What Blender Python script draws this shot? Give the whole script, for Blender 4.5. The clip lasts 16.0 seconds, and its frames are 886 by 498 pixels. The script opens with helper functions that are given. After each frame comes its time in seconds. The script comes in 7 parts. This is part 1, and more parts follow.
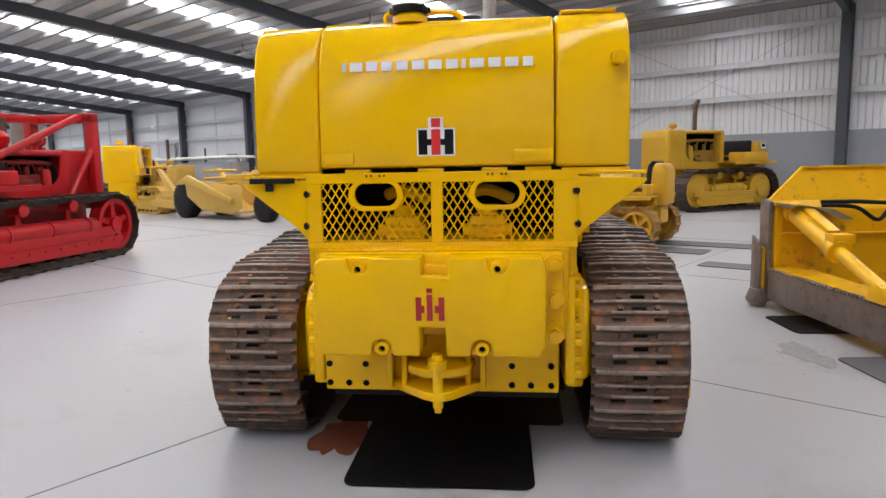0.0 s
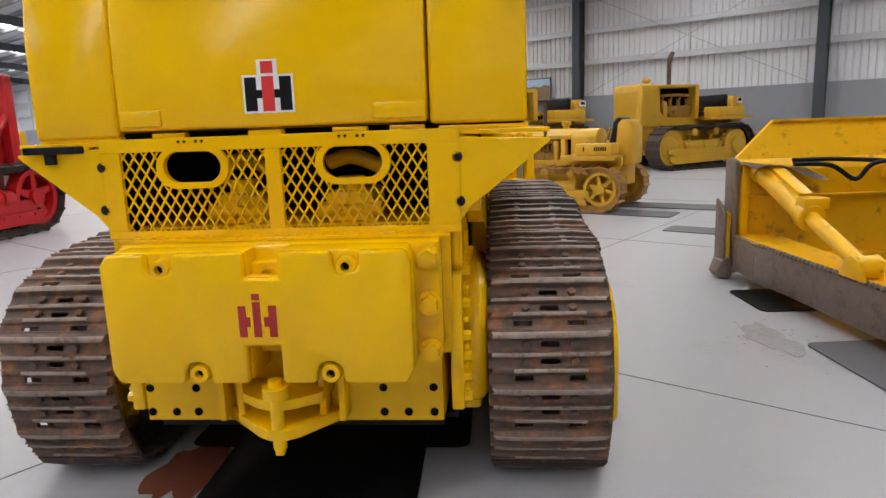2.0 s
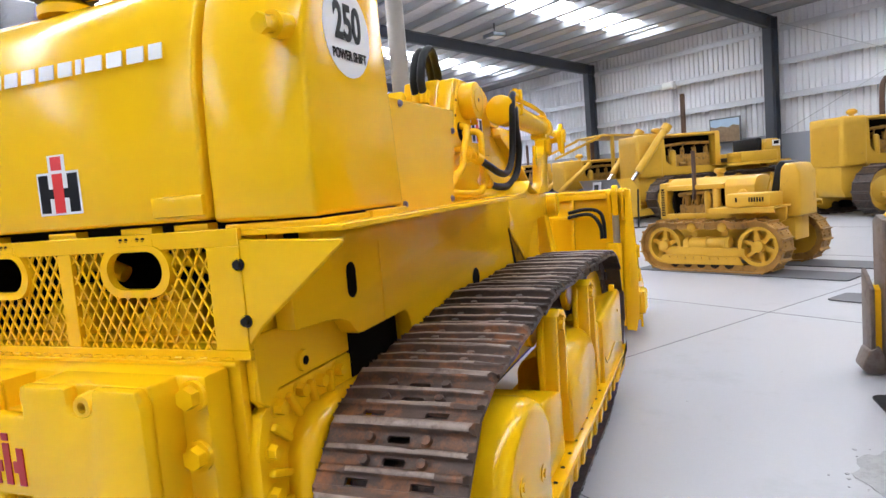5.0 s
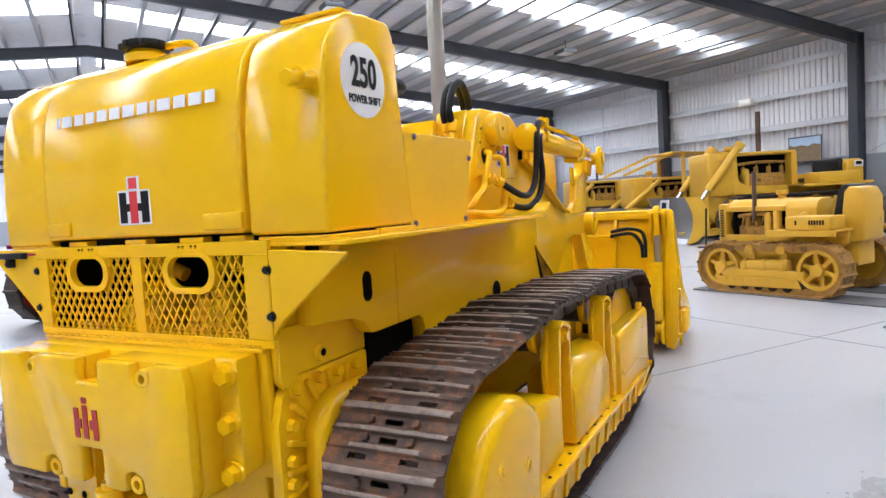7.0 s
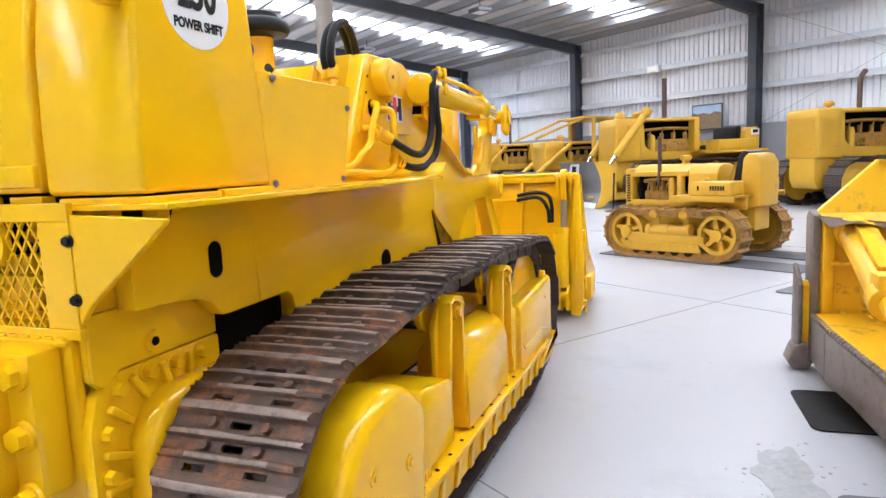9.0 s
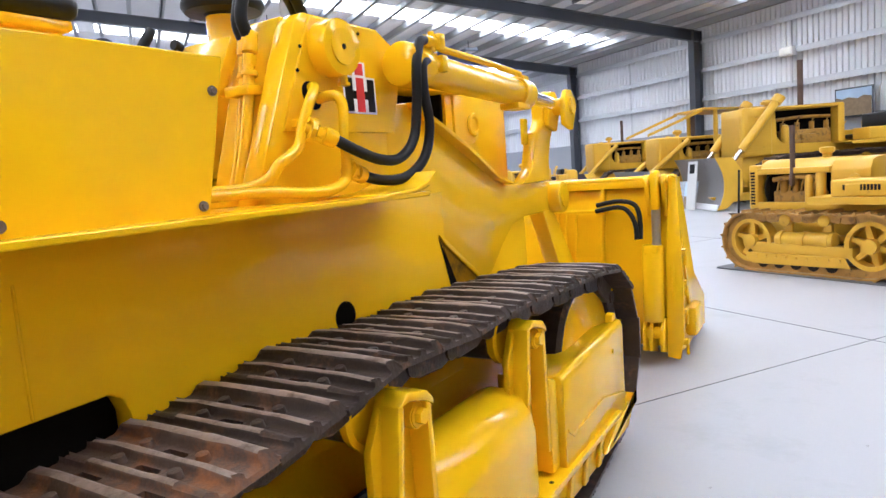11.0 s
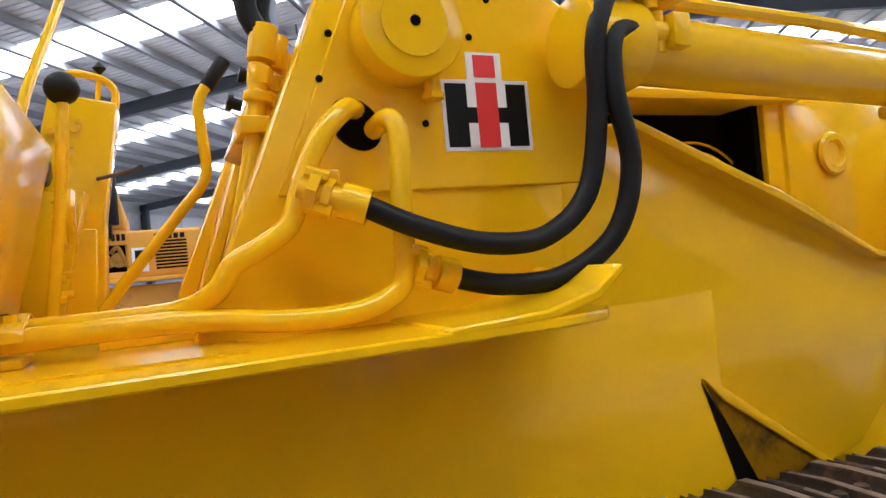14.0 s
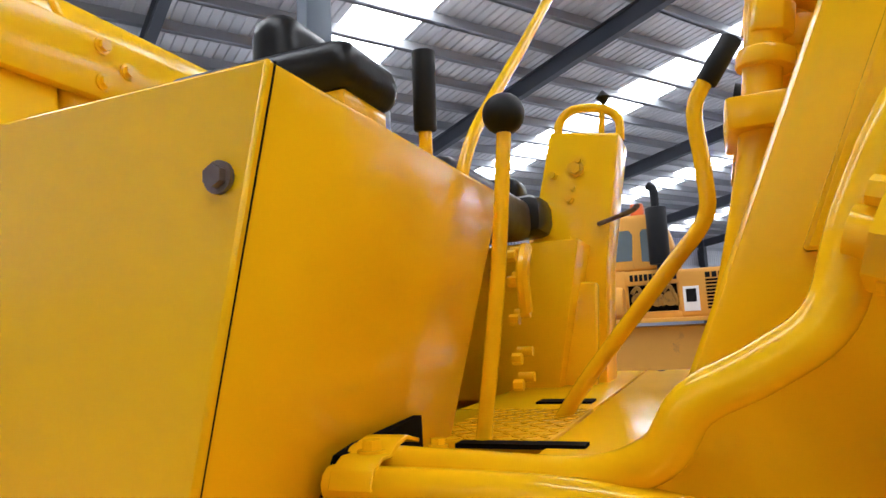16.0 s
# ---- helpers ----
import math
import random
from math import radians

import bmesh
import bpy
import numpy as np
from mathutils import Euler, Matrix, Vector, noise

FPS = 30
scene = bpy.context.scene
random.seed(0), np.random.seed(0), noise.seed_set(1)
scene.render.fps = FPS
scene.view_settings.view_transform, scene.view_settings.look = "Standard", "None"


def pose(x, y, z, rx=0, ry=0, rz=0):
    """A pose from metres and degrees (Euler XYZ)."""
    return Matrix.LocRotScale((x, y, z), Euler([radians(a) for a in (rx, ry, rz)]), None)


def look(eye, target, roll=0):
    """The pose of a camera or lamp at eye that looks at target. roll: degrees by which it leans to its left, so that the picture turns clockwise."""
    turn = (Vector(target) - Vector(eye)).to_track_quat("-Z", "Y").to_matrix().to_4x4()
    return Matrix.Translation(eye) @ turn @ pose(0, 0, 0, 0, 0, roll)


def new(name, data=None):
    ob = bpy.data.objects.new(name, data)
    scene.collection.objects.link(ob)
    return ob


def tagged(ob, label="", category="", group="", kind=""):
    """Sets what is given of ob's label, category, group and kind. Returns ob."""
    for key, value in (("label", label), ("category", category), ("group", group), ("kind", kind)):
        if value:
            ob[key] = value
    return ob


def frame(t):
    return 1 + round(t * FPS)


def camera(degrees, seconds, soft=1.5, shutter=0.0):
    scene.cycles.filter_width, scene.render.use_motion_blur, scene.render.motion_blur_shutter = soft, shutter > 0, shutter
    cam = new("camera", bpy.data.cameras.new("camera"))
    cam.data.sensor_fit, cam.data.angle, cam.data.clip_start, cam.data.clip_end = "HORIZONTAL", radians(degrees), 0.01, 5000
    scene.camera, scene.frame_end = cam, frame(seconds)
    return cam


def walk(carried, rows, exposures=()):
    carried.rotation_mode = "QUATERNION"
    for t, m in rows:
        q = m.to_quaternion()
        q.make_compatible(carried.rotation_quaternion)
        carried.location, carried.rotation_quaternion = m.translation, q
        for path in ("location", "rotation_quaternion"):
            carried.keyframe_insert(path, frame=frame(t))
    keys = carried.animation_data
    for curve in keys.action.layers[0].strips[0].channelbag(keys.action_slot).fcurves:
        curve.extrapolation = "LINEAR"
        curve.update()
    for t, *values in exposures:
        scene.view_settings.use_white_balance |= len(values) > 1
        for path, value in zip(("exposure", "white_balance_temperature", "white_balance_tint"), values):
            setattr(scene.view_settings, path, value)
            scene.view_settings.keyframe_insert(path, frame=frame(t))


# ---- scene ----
cam = camera(68.2, 16.0)
EXPOSURES = ((0.0, 0.19, 6800, 10), (1.2, 0.15, 6850, 10), (2.0, 0.14, 6850, 10), (3.2, 0.44, 6500, 10), (4.2, 0.68, 6250, 10), (6.3, 0.62, 6150, 10), (8.0, 0.70, 6150, 10), (9.2, 0.96, 6100, 10), (11.3, 0.82, 5980, 10), (12.5, 0.64, 6030, 10), (13.5, 0.40, 6150, 10), (14.5, 0.36, 6150, 10), (16.0, 0.26, 6200, 10))
PATH = [
    (0, (0.345, -3.038, 1.445), (0.131, -1.066, 1.191), -1.1),
    (0.5, (0.466, -2.88, 1.439), (0.257, -0.91, 1.168), -3.2),
    (1, (0.58, -2.704, 1.438), (0.311, -0.745, 1.134), -4.7),
    (1.5, (0.62, -2.448, 1.434), (0.403, -0.484, 1.123), -1.7),
    (2, (0.762, -2.234, 1.424), (0.596, -0.276, 1.053), -2.1),
    (2.5, (0.989, -2.047, 1.434), (0.545, -0.129, 1.085), -1.6),
    (3, (1.115, -1.814, 1.434), (0.648, 0.096, 1.072), -2.6),
    (3.5, (1.291, -1.601, 1.454), (0.865, 0.327, 1.135), -5.0),
    (4, (1.555, -1.444, 1.473), (0.998, 0.457, 1.196), -4.2),
    (4.2, (1.603, -1.367, 1.467), (0.963, 0.509, 1.198), -3.8),
    (6.3, (2.028, -1.49, 1.497), (1.218, 0.336, 1.406), -4.0),
    (6.5, (2.049, -1.544, 1.493), (1.231, 0.278, 1.386), -3.1),
    (7, (2.139, -1.57, 1.496), (1.184, 0.182, 1.36), -3.4),
    (7.5, (2.213, -1.545, 1.487), (1.241, 0.196, 1.332), -3.1),
    (8, (2.237, -1.5, 1.481), (1.239, 0.225, 1.316), -3.2),
    (8.5, (2.184, -1.387, 1.471), (1.227, 0.359, 1.28), -3.9),
    (9, (2.108, -1.18, 1.476), (1.384, 0.665, 1.212), -2.5),
    (9.2, (2.112, -1.095, 1.47), (1.419, 0.761, 1.195), -3.5),
    (11.3, (2.099, 0.201, 1.466), (0.996, 1.85, 1.21), -3.3),
    (11.5, (2.058, 0.319, 1.472), (0.945, 1.955, 1.182), -2.4),
    (12, (1.986, 0.583, 1.489), (0.975, 2.288, 1.224), -2.3),
    (12.5, (2.043, 0.844, 1.48), (0.96, 2.511, 1.266), -6.2),
    (13, (2.012, 1.066, 1.474), (0.589, 2.452, 1.243), -6.1),
    (13.5, (1.879, 1.159, 1.507), (0.294, 2.369, 1.36), -6.3),
    (14, (1.712, 1.259, 1.506), (-0.116, 2.069, 1.53), -5.3),
    (14.5, (1.558, 1.355, 1.545), (-0.412, 1.663, 1.696), -2.5),
    (15, (1.377, 1.327, 1.55), (-0.618, 1.313, 1.69), -2.7),
    (15.5, (1.264, 1.327, 1.565), (-0.684, 0.922, 1.767), -2.4),
    (16, (1.218, 1.38, 1.577), (-0.62, 0.632, 1.828), -2.9),
]
walk(cam, [(t, look(eye, target, roll)) for t, eye, target, roll in PATH], EXPOSURES)

# ---- world and light ----
world = bpy.data.worlds.new("world")
scene.world = world
world.use_nodes = True
wn = world.node_tree.nodes
sky = wn.new("ShaderNodeTexSky")
sky.sky_type = "NISHITA"
sky.sun_disc = False
sky.sun_elevation, sky.sun_rotation = radians(50), radians(120)
world.node_tree.links.new(sky.outputs[0], wn["Background"].inputs[0])
wn["Background"].inputs[1].default_value = 0.1
SKYLIGHT = 9.0


# ---- materials ----
def mat(name, base, rough=0.5, metal=0.0, vary=0.1, scale=6.0, bump=0.0, fine=90.0, coat=0.0, dirt=None, dirt_amt=0.0, dirt_scale=2.5, spec=0.5, emit=0.0, random_amt=0.0):
    """A surface: base colour varied at two scales, stains of a second colour, fine relief."""
    m = bpy.data.materials.new(name)
    m.use_nodes = True
    nt = m.node_tree
    N, K = nt.nodes, nt.links
    b = N["Principled BSDF"]
    tc = N.new("ShaderNodeTexCoord")
    geo = N.new("ShaderNodeNewGeometry")
    n1 = N.new("ShaderNodeTexNoise")
    n1.inputs["Scale"].default_value, n1.inputs["Detail"].default_value = scale, 6
    n2 = N.new("ShaderNodeTexNoise")
    n2.inputs["Scale"].default_value, n2.inputs["Detail"].default_value = fine, 4
    K.new(geo.outputs["Position"], n1.inputs["Vector"])
    K.new(geo.outputs["Position"], n2.inputs["Vector"])
    mix = N.new("ShaderNodeMix")
    mix.data_type = "RGBA"
    mix.inputs["A"].default_value = (*[c * (1 - vary) for c in base], 1)
    mix.inputs["B"].default_value = (*[min(1, c * (1 + vary)) for c in base], 1)
    add = N.new("ShaderNodeMath")
    add.operation = "MULTIPLY_ADD"
    add.inputs[1].default_value, add.inputs[2].default_value = 0.3, 0.0
    K.new(n2.outputs["Fac"], add.inputs[0])
    a2 = N.new("ShaderNodeMath")
    a2.operation = "MULTIPLY_ADD"
    a2.inputs[1].default_value = 0.75
    K.new(n1.outputs["Fac"], a2.inputs[0])
    K.new(add.outputs[0], a2.inputs[2])
    K.new(a2.outputs[0], mix.inputs["Factor"])
    out = mix.outputs["Result"]
    if random_amt:
        oi = N.new("ShaderNodeObjectInfo")
        hs = N.new("ShaderNodeHueSaturation")
        mr = N.new("ShaderNodeMapRange")
        mr.inputs["To Min"].default_value, mr.inputs["To Max"].default_value = 1 - random_amt, 1 + random_amt
        K.new(oi.outputs["Random"], mr.inputs["Value"])
        K.new(mr.outputs[0], hs.inputs["Value"])
        K.new(out, hs.inputs["Color"])
        out = hs.outputs["Color"]
    if dirt:
        n3 = N.new("ShaderNodeTexNoise")
        n3.inputs["Scale"].default_value, n3.inputs["Detail"].default_value = dirt_scale, 9
        n3.inputs["Roughness"].default_value = 0.7
        K.new(geo.outputs["Position"], n3.inputs["Vector"])
        r = N.new("ShaderNodeMapRange")
        r.inputs["From Min"].default_value, r.inputs["From Max"].default_value = 0.66 - 0.3 * dirt_amt, 0.80 - 0.2 * dirt_amt
        K.new(n3.outputs["Fac"], r.inputs["Value"])
        m2 = N.new("ShaderNodeMix")
        m2.data_type = "RGBA"
        m2.inputs["B"].default_value = (*dirt, 1)
        K.new(r.outputs[0], m2.inputs["Factor"])
        K.new(out, m2.inputs["A"])
        out = m2.outputs["Result"]
    K.new(out, b.inputs["Base Color"])
    rr = N.new("ShaderNodeMapRange")
    rr.inputs["To Min"].default_value, rr.inputs["To Max"].default_value = max(0.02, rough - 0.08), min(1, rough + 0.08)
    K.new(n1.outputs["Fac"], rr.inputs["Value"])
    K.new(rr.outputs[0], b.inputs["Roughness"])
    b.inputs["Metallic"].default_value = metal
    b.inputs["Coat Weight"].default_value = coat
    b.inputs["Coat Roughness"].default_value = 0.12
    b.inputs["Specular IOR Level"].default_value = spec
    if bump:
        bp = N.new("ShaderNodeBump")
        bp.inputs["Strength"].default_value, bp.inputs["Distance"].default_value = 1.0, bump
        K.new(a2.outputs[0], bp.inputs["Height"])
        K.new(bp.outputs[0], b.inputs["Normal"])
    if emit:
        b.inputs["Emission Color"].default_value = (*base, 1)
        b.inputs["Emission Strength"].default_value = emit
    return m


YEL = mat("yellow_paint", (0.90, 0.512, 0.0020), 0.16, vary=0.035, scale=2.5, bump=0.0010, fine=9, spec=0.30)
YELD = mat("old_yellow_paint", (0.60, 0.345, 0.030), 0.38, spec=0.35, vary=0.14, scale=4, bump=0.001, dirt=(0.20, 0.11, 0.04), dirt_amt=0.14, dirt_scale=6)
YELT = mat("tan_track_paint", (0.34, 0.185, 0.045), 0.5, spec=0.3, vary=0.4, scale=9, bump=0.003, dirt=(0.10, 0.06, 0.03), dirt_amt=0.4, dirt_scale=10, random_amt=0.2)
# yellow darkened to paint the shade of a recess, with dark spots
YELG = mat("shaded_yellow_paint", (0.26, 0.125, 0.003), 0.7, spec=0.02, vary=0.35, scale=7, dirt=(0.05, 0.03, 0.012), dirt_amt=0.6, dirt_scale=9)
YELC = mat("orange_yellow_paint", (0.72, 0.34, 0.05), 0.45, spec=0.3, vary=0.1, scale=3, dirt=(0.35, 0.18, 0.06), dirt_amt=0.15, dirt_scale=3)
YELB = mat("chipped_yellow_paint", (0.82, 0.45, 0.008), 0.4, spec=0.3, vary=0.12, scale=5, bump=0.002, dirt=(0.10, 0.06, 0.045), dirt_amt=0.3, dirt_scale=6)
YELP = mat("pale_yellow_paint", (0.56, 0.345, 0.065), 0.5, vary=0.14, scale=3, dirt=(0.22, 0.13, 0.05), dirt_amt=0.2, dirt_scale=5)
RED = mat("red_paint", (0.45, 0.010, 0.015), 0.35, vary=0.12, scale=4, bump=0.001, spec=0.35)
STEEL = mat("dark_track_steel", (0.046, 0.033, 0.028), 0.45, 0.1, vary=0.6, scale=16, bump=0.006, fine=90, dirt=(0.17, 0.09, 0.055), dirt_amt=0.4, dirt_scale=12, random_amt=0.25, spec=0.3)
STEELR = mat("rusty_track_steel", (0.10, 0.066, 0.052), 0.5, 0.15, vary=0.5, scale=12, bump=0.005, fine=120, dirt=(0.30, 0.12, 0.05), dirt_amt=0.6, dirt_scale=10, random_amt=0.2, spec=0.35)
RIBT = mat("worn_rib_steel", (0.28, 0.22, 0.185), 0.42, 0.25, vary=0.5, scale=22, bump=0.004, fine=110, dirt=(0.10, 0.065, 0.05), dirt_amt=0.5, dirt_scale=16, random_amt=0.2)
MOLD = mat("grey_moldboard_steel", (0.16, 0.155, 0.16), 0.42, 0.3, vary=0.2, scale=2.5, dirt=(0.10, 0.09, 0.085), dirt_amt=0.3, dirt_scale=3)
EDGE = mat("worn_steel", (0.17, 0.135, 0.12), 0.45, 0.2, vary=0.4, scale=20, bump=0.002, dirt=(0.09, 0.055, 0.04), dirt_amt=0.5, dirt_scale=8)
# near-black that stands in for the shade inside holes, gaps and bays
DARK = mat("recess_shade", (0.006, 0.005, 0.004), 0.8, vary=0.3, scale=8, spec=0.03)
GRIME = mat("oily_grime", (0.016, 0.013, 0.011), 0.7, vary=0.4, scale=9, bump=0.002, spec=0.2)
BLACK = mat("black_rubber", (0.010, 0.010, 0.011), 0.5, vary=0.2, scale=30, bump=0.0006, spec=0.2)
VINYL = mat("black_vinyl", (0.012, 0.012, 0.013), 0.35, vary=0.2, scale=30, bump=0.0008, fine=200, spec=0.2)
CHROME = mat("chrome", (0.75, 0.75, 0.76), 0.15, 1.0, vary=0.05)
PIPE = mat("exhaust_steel", (0.36, 0.33, 0.30), 0.35, 0.8, vary=0.2, scale=10, dirt=(0.16, 0.1, 0.07), dirt_amt=0.2)
RUSTP = mat("rusty_pipe", (0.10, 0.06, 0.045), 0.7, 0.2, vary=0.3, scale=15)
WHITE = mat("white_vinyl", (0.82, 0.82, 0.82), 0.4, vary=0.03)
DRED = mat("red_decal", (0.72, 0.03, 0.03), 0.4, vary=0.04)
DRED2 = mat("dark_red_paint", (0.42, 0.02, 0.02), 0.5, vary=0.1)
DBLK = mat("black_decal", (0.004, 0.004, 0.005), 0.4, vary=0.1, spec=0.2)
# engine paints: oily dirt, and a base darkened for the bays' shade
ENG = mat("shaded_oily_engine_paint", (0.34, 0.18, 0.03), 0.5, vary=0.3, scale=12, bump=0.002, dirt=(0.05, 0.035, 0.025), dirt_amt=0.5, dirt_scale=9, spec=0.3)
ENGR = mat("shaded_oily_red_paint", (0.20, 0.012, 0.012), 0.5, vary=0.3, scale=12, bump=0.002, dirt=(0.04, 0.02, 0.018), dirt_amt=0.5, dirt_scale=9, spec=0.3)
SKYB = mat("printed_sky", (0.42, 0.55, 0.72), 0.4, vary=0.15, scale=4)
HILL = mat("printed_hills", (0.24, 0.17, 0.10), 0.4, vary=0.5, scale=9)
GREY = mat("grey_wall_paint", (0.30, 0.31, 0.345), 0.6, vary=0.06, scale=1.2, dirt=(0.24, 0.25, 0.28), dirt_amt=0.3, dirt_scale=0.6)
CLAD = mat("zinc_cladding", (0.77, 0.78, 0.81), 0.4, 0.25, vary=0.08, scale=0.8)
ROOFM = mat("roof_sheet", (0.70, 0.70, 0.72), 0.45, 0.2, vary=0.08, scale=0.8)
BEAM = mat("grey_steel_beam", (0.058, 0.066, 0.082), 0.5, 0.0, vary=0.15, scale=2)
GIRT = mat("galvanised_girt", (0.62, 0.63, 0.66), 0.4, 0.5, vary=0.08, scale=3)
PURL = mat("purlin_steel", (0.36, 0.37, 0.39), 0.5, 0.3, vary=0.1, scale=3)
CONC = mat("polished_concrete", (0.37, 0.37, 0.395), 0.36, vary=0.08, scale=0.7, bump=0.0003, fine=60, dirt=(0.31, 0.31, 0.325), dirt_amt=0.35, dirt_scale=0.9, spec=0.35)
JOINT = mat("joint_filler", (0.17, 0.17, 0.18), 0.8, vary=0.2, scale=20)
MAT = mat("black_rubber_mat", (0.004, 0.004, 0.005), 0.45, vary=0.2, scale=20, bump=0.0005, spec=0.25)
MATG = mat("dusty_rubber_mat", (0.10, 0.10, 0.11), 0.6, vary=0.3, scale=4)
OIL = mat("oil_stain", (0.30, 0.30, 0.305), 0.45, vary=0.3, scale=14, dirt=(0.24, 0.24, 0.245), dirt_amt=0.6, dirt_scale=20, spec=0.3)
RUSTST = mat("rust_stain", (0.17, 0.048, 0.026), 0.75, vary=0.45, scale=18, dirt=(0.14, 0.06, 0.04), dirt_amt=0.5, dirt_scale=9, spec=0.2)
GLOW = mat("translucent_skylight", (0.95, 0.97, 1.0), 0.5, vary=0.02, scale=0.5, emit=SKYLIGHT)
LAMPM = mat("lamp_lens", (0.9, 0.9, 0.88), 0.3, vary=0.02)
GLASS = mat("cab_glass", (0.10, 0.13, 0.14), 0.08, 0.0, vary=0.1, spec=0.9)
ORANGE = mat("orange_plastic", (0.8, 0.16, 0.04), 0.4, vary=0.05)
PAPER = mat("photo_print", (0.35, 0.38, 0.42), 0.4, vary=0.7, scale=14)
PAPER2 = mat("sign_paper", (0.5, 0.5, 0.49), 0.5, vary=0.1, scale=30)


# ---- mesh helpers ----
def clusters(bm):
    """Loose pieces of a mesh, joined where their boxes touch."""
    bm.verts.index_update()
    seen, boxes = [-1] * len(bm.verts), []
    bm.verts.ensure_lookup_table()
    for v in bm.verts:
        if seen[v.index] >= 0:
            continue
        k, stack, lo, hi = len(boxes), [v], list(v.co), list(v.co)
        seen[v.index] = k
        while stack:
            u = stack.pop()
            for a in range(3):
                lo[a], hi[a] = min(lo[a], u.co[a]), max(hi[a], u.co[a])
            for e in u.link_edges:
                w = e.other_vert(u)
                if seen[w.index] < 0:
                    seen[w.index] = k
                    stack.append(w)
        boxes.append((lo, hi))
    root = list(range(len(boxes)))
    def top(i):
        while root[i] != i:
            i = root[i]
        return i
    g = 0.0015
    for i, (l0, h0) in enumerate(boxes):
        for j in range(i):
            l1, h1 = boxes[j]
            if all(l0[a] <= h1[a] + g and l1[a] <= h0[a] + g for a in range(3)):
                root[top(i)] = top(j)
    names = {}
    return [names.setdefault(top(k), len(names)) for k in seen], len(names)


def part(name, bm, material, parent=None, label="", smooth=40, split=True, second=None):
    """Links a mesh under its parent; pieces that do not touch become objects of their own."""
    bmesh.ops.recalc_face_normals(bm, faces=bm.faces)
    group, count = clusters(bm) if split and parent is not None else ([0] * len(bm.verts), 1)
    pieces = []
    if count > 1:
        bm.verts.index_update()
        sets = [([], [], {}, []) for _ in range(count)]
        for v in bm.verts:
            vs, fs, ix, ms = sets[group[v.index]]
            ix[v.index] = len(vs)
            vs.append(v.co.copy())
        for f in bm.faces:
            vs, fs, ix, ms = sets[group[f.verts[0].index]]
            fs.append([ix[v.index] for v in f.verts])
            ms.append(f.material_index)
        for vs, fs, ix, ms in sets:
            me = bpy.data.meshes.new(name)
            me.from_pydata(vs, [], fs)
            me.polygons.foreach_set("material_index", ms)
            pieces.append(me)
    else:
        me = bpy.data.meshes.new(name)
        bm.to_mesh(me)
        pieces.append(me)
    bm.free()
    out = None
    for me in pieces:
        me.materials.append(material)
        if second:
            me.materials.append(second)
        if smooth:
            me.shade_smooth()
            me.set_sharp_from_angle(angle=radians(smooth))
        ob = new(name, me)
        ob.parent = parent
        if label:
            ob["label"] = label
        out = out or ob
    return out


def again(name, ob, parent, m=None):
    """Another piece on the same mesh."""
    o = new(name, ob.data)
    o.parent = parent
    if m is not None:
        o.matrix_basis = m
    return o


def thing(name, label, category, m=None, group="", kind=""):
    e = new(name)
    e.empty_display_size = 0.3
    if m is not None:
        e.matrix_basis = m
    return tagged(e, label, category, group, kind)


def B():
    return bmesh.new()


def bevel(bm, w, seg=2):
    if w > 0:
        es = [e for e in bm.edges if len(e.link_faces) == 2 and e.calc_face_angle(0) > 0.5]
        bmesh.ops.bevel(bm, geom=es, offset=w, segments=seg, affect="EDGES", profile=0.5, clamp_overlap=True)


def merge(bm, other):
    me = bpy.data.meshes.new("tmp")
    other.to_mesh(me)
    other.free()
    bm.from_mesh(me)
    bpy.data.meshes.remove(me)
    return bm


def box(bm, x0, x1, y0, y1, z0, z1, bev=0.0, m=None, seg=2):
    t = bmesh.new()
    bmesh.ops.create_cube(t, size=1.0)
    mm = Matrix.Translation(((x0 + x1) / 2, (y0 + y1) / 2, (z0 + z1) / 2)) @ Matrix.Diagonal((abs(x1 - x0), abs(y1 - y0), abs(z1 - z0), 1))
    bmesh.ops.transform(t, matrix=mm, verts=t.verts)
    bevel(t, bev, seg)
    if m is not None:
        bmesh.ops.transform(t, matrix=m, verts=t.verts)
    return merge(bm, t)


def slab(bm, pts, a, b, axis="x", bev=0.0, seg=2):
    """A polygon drawn in the two other axes and pushed from a to b along axis."""
    t = bmesh.new()
    def place(p, v):
        if axis == "x":
            return (v, p[0], p[1])
        if axis == "y":
            return (p[0], v, p[1])
        return (p[0], p[1], v)
    v0 = [t.verts.new(place(p, a)) for p in pts]
    v1 = [t.verts.new(place(p, b)) for p in pts]
    t.faces.new(v0)
    t.faces.new(v1)
    n = len(pts)
    for i in range(n):
        t.faces.new((v0[i], v0[(i + 1) % n], v1[(i + 1) % n], v1[i]))
    bmesh.ops.recalc_face_normals(t, faces=t.faces)
    bevel(t, bev, seg)
    return merge(bm, t)


def rod(bm, p, q, r, r2=None, seg=20, bev=0.0):
    """A round bar from p to q."""
    p, q = Vector(p), Vector(q)
    t = bmesh.new()
    bmesh.ops.create_cone(t, cap_ends=True, segments=seg, radius1=r, radius2=r if r2 is None else r2, depth=(q - p).length)
    if bev:
        bevel(t, bev, 2)
    m = Matrix.Translation((p + q) / 2) @ (q - p).to_track_quat("Z", "Y").to_matrix().to_4x4()
    bmesh.ops.transform(t, matrix=m, verts=t.verts)
    return merge(bm, t)


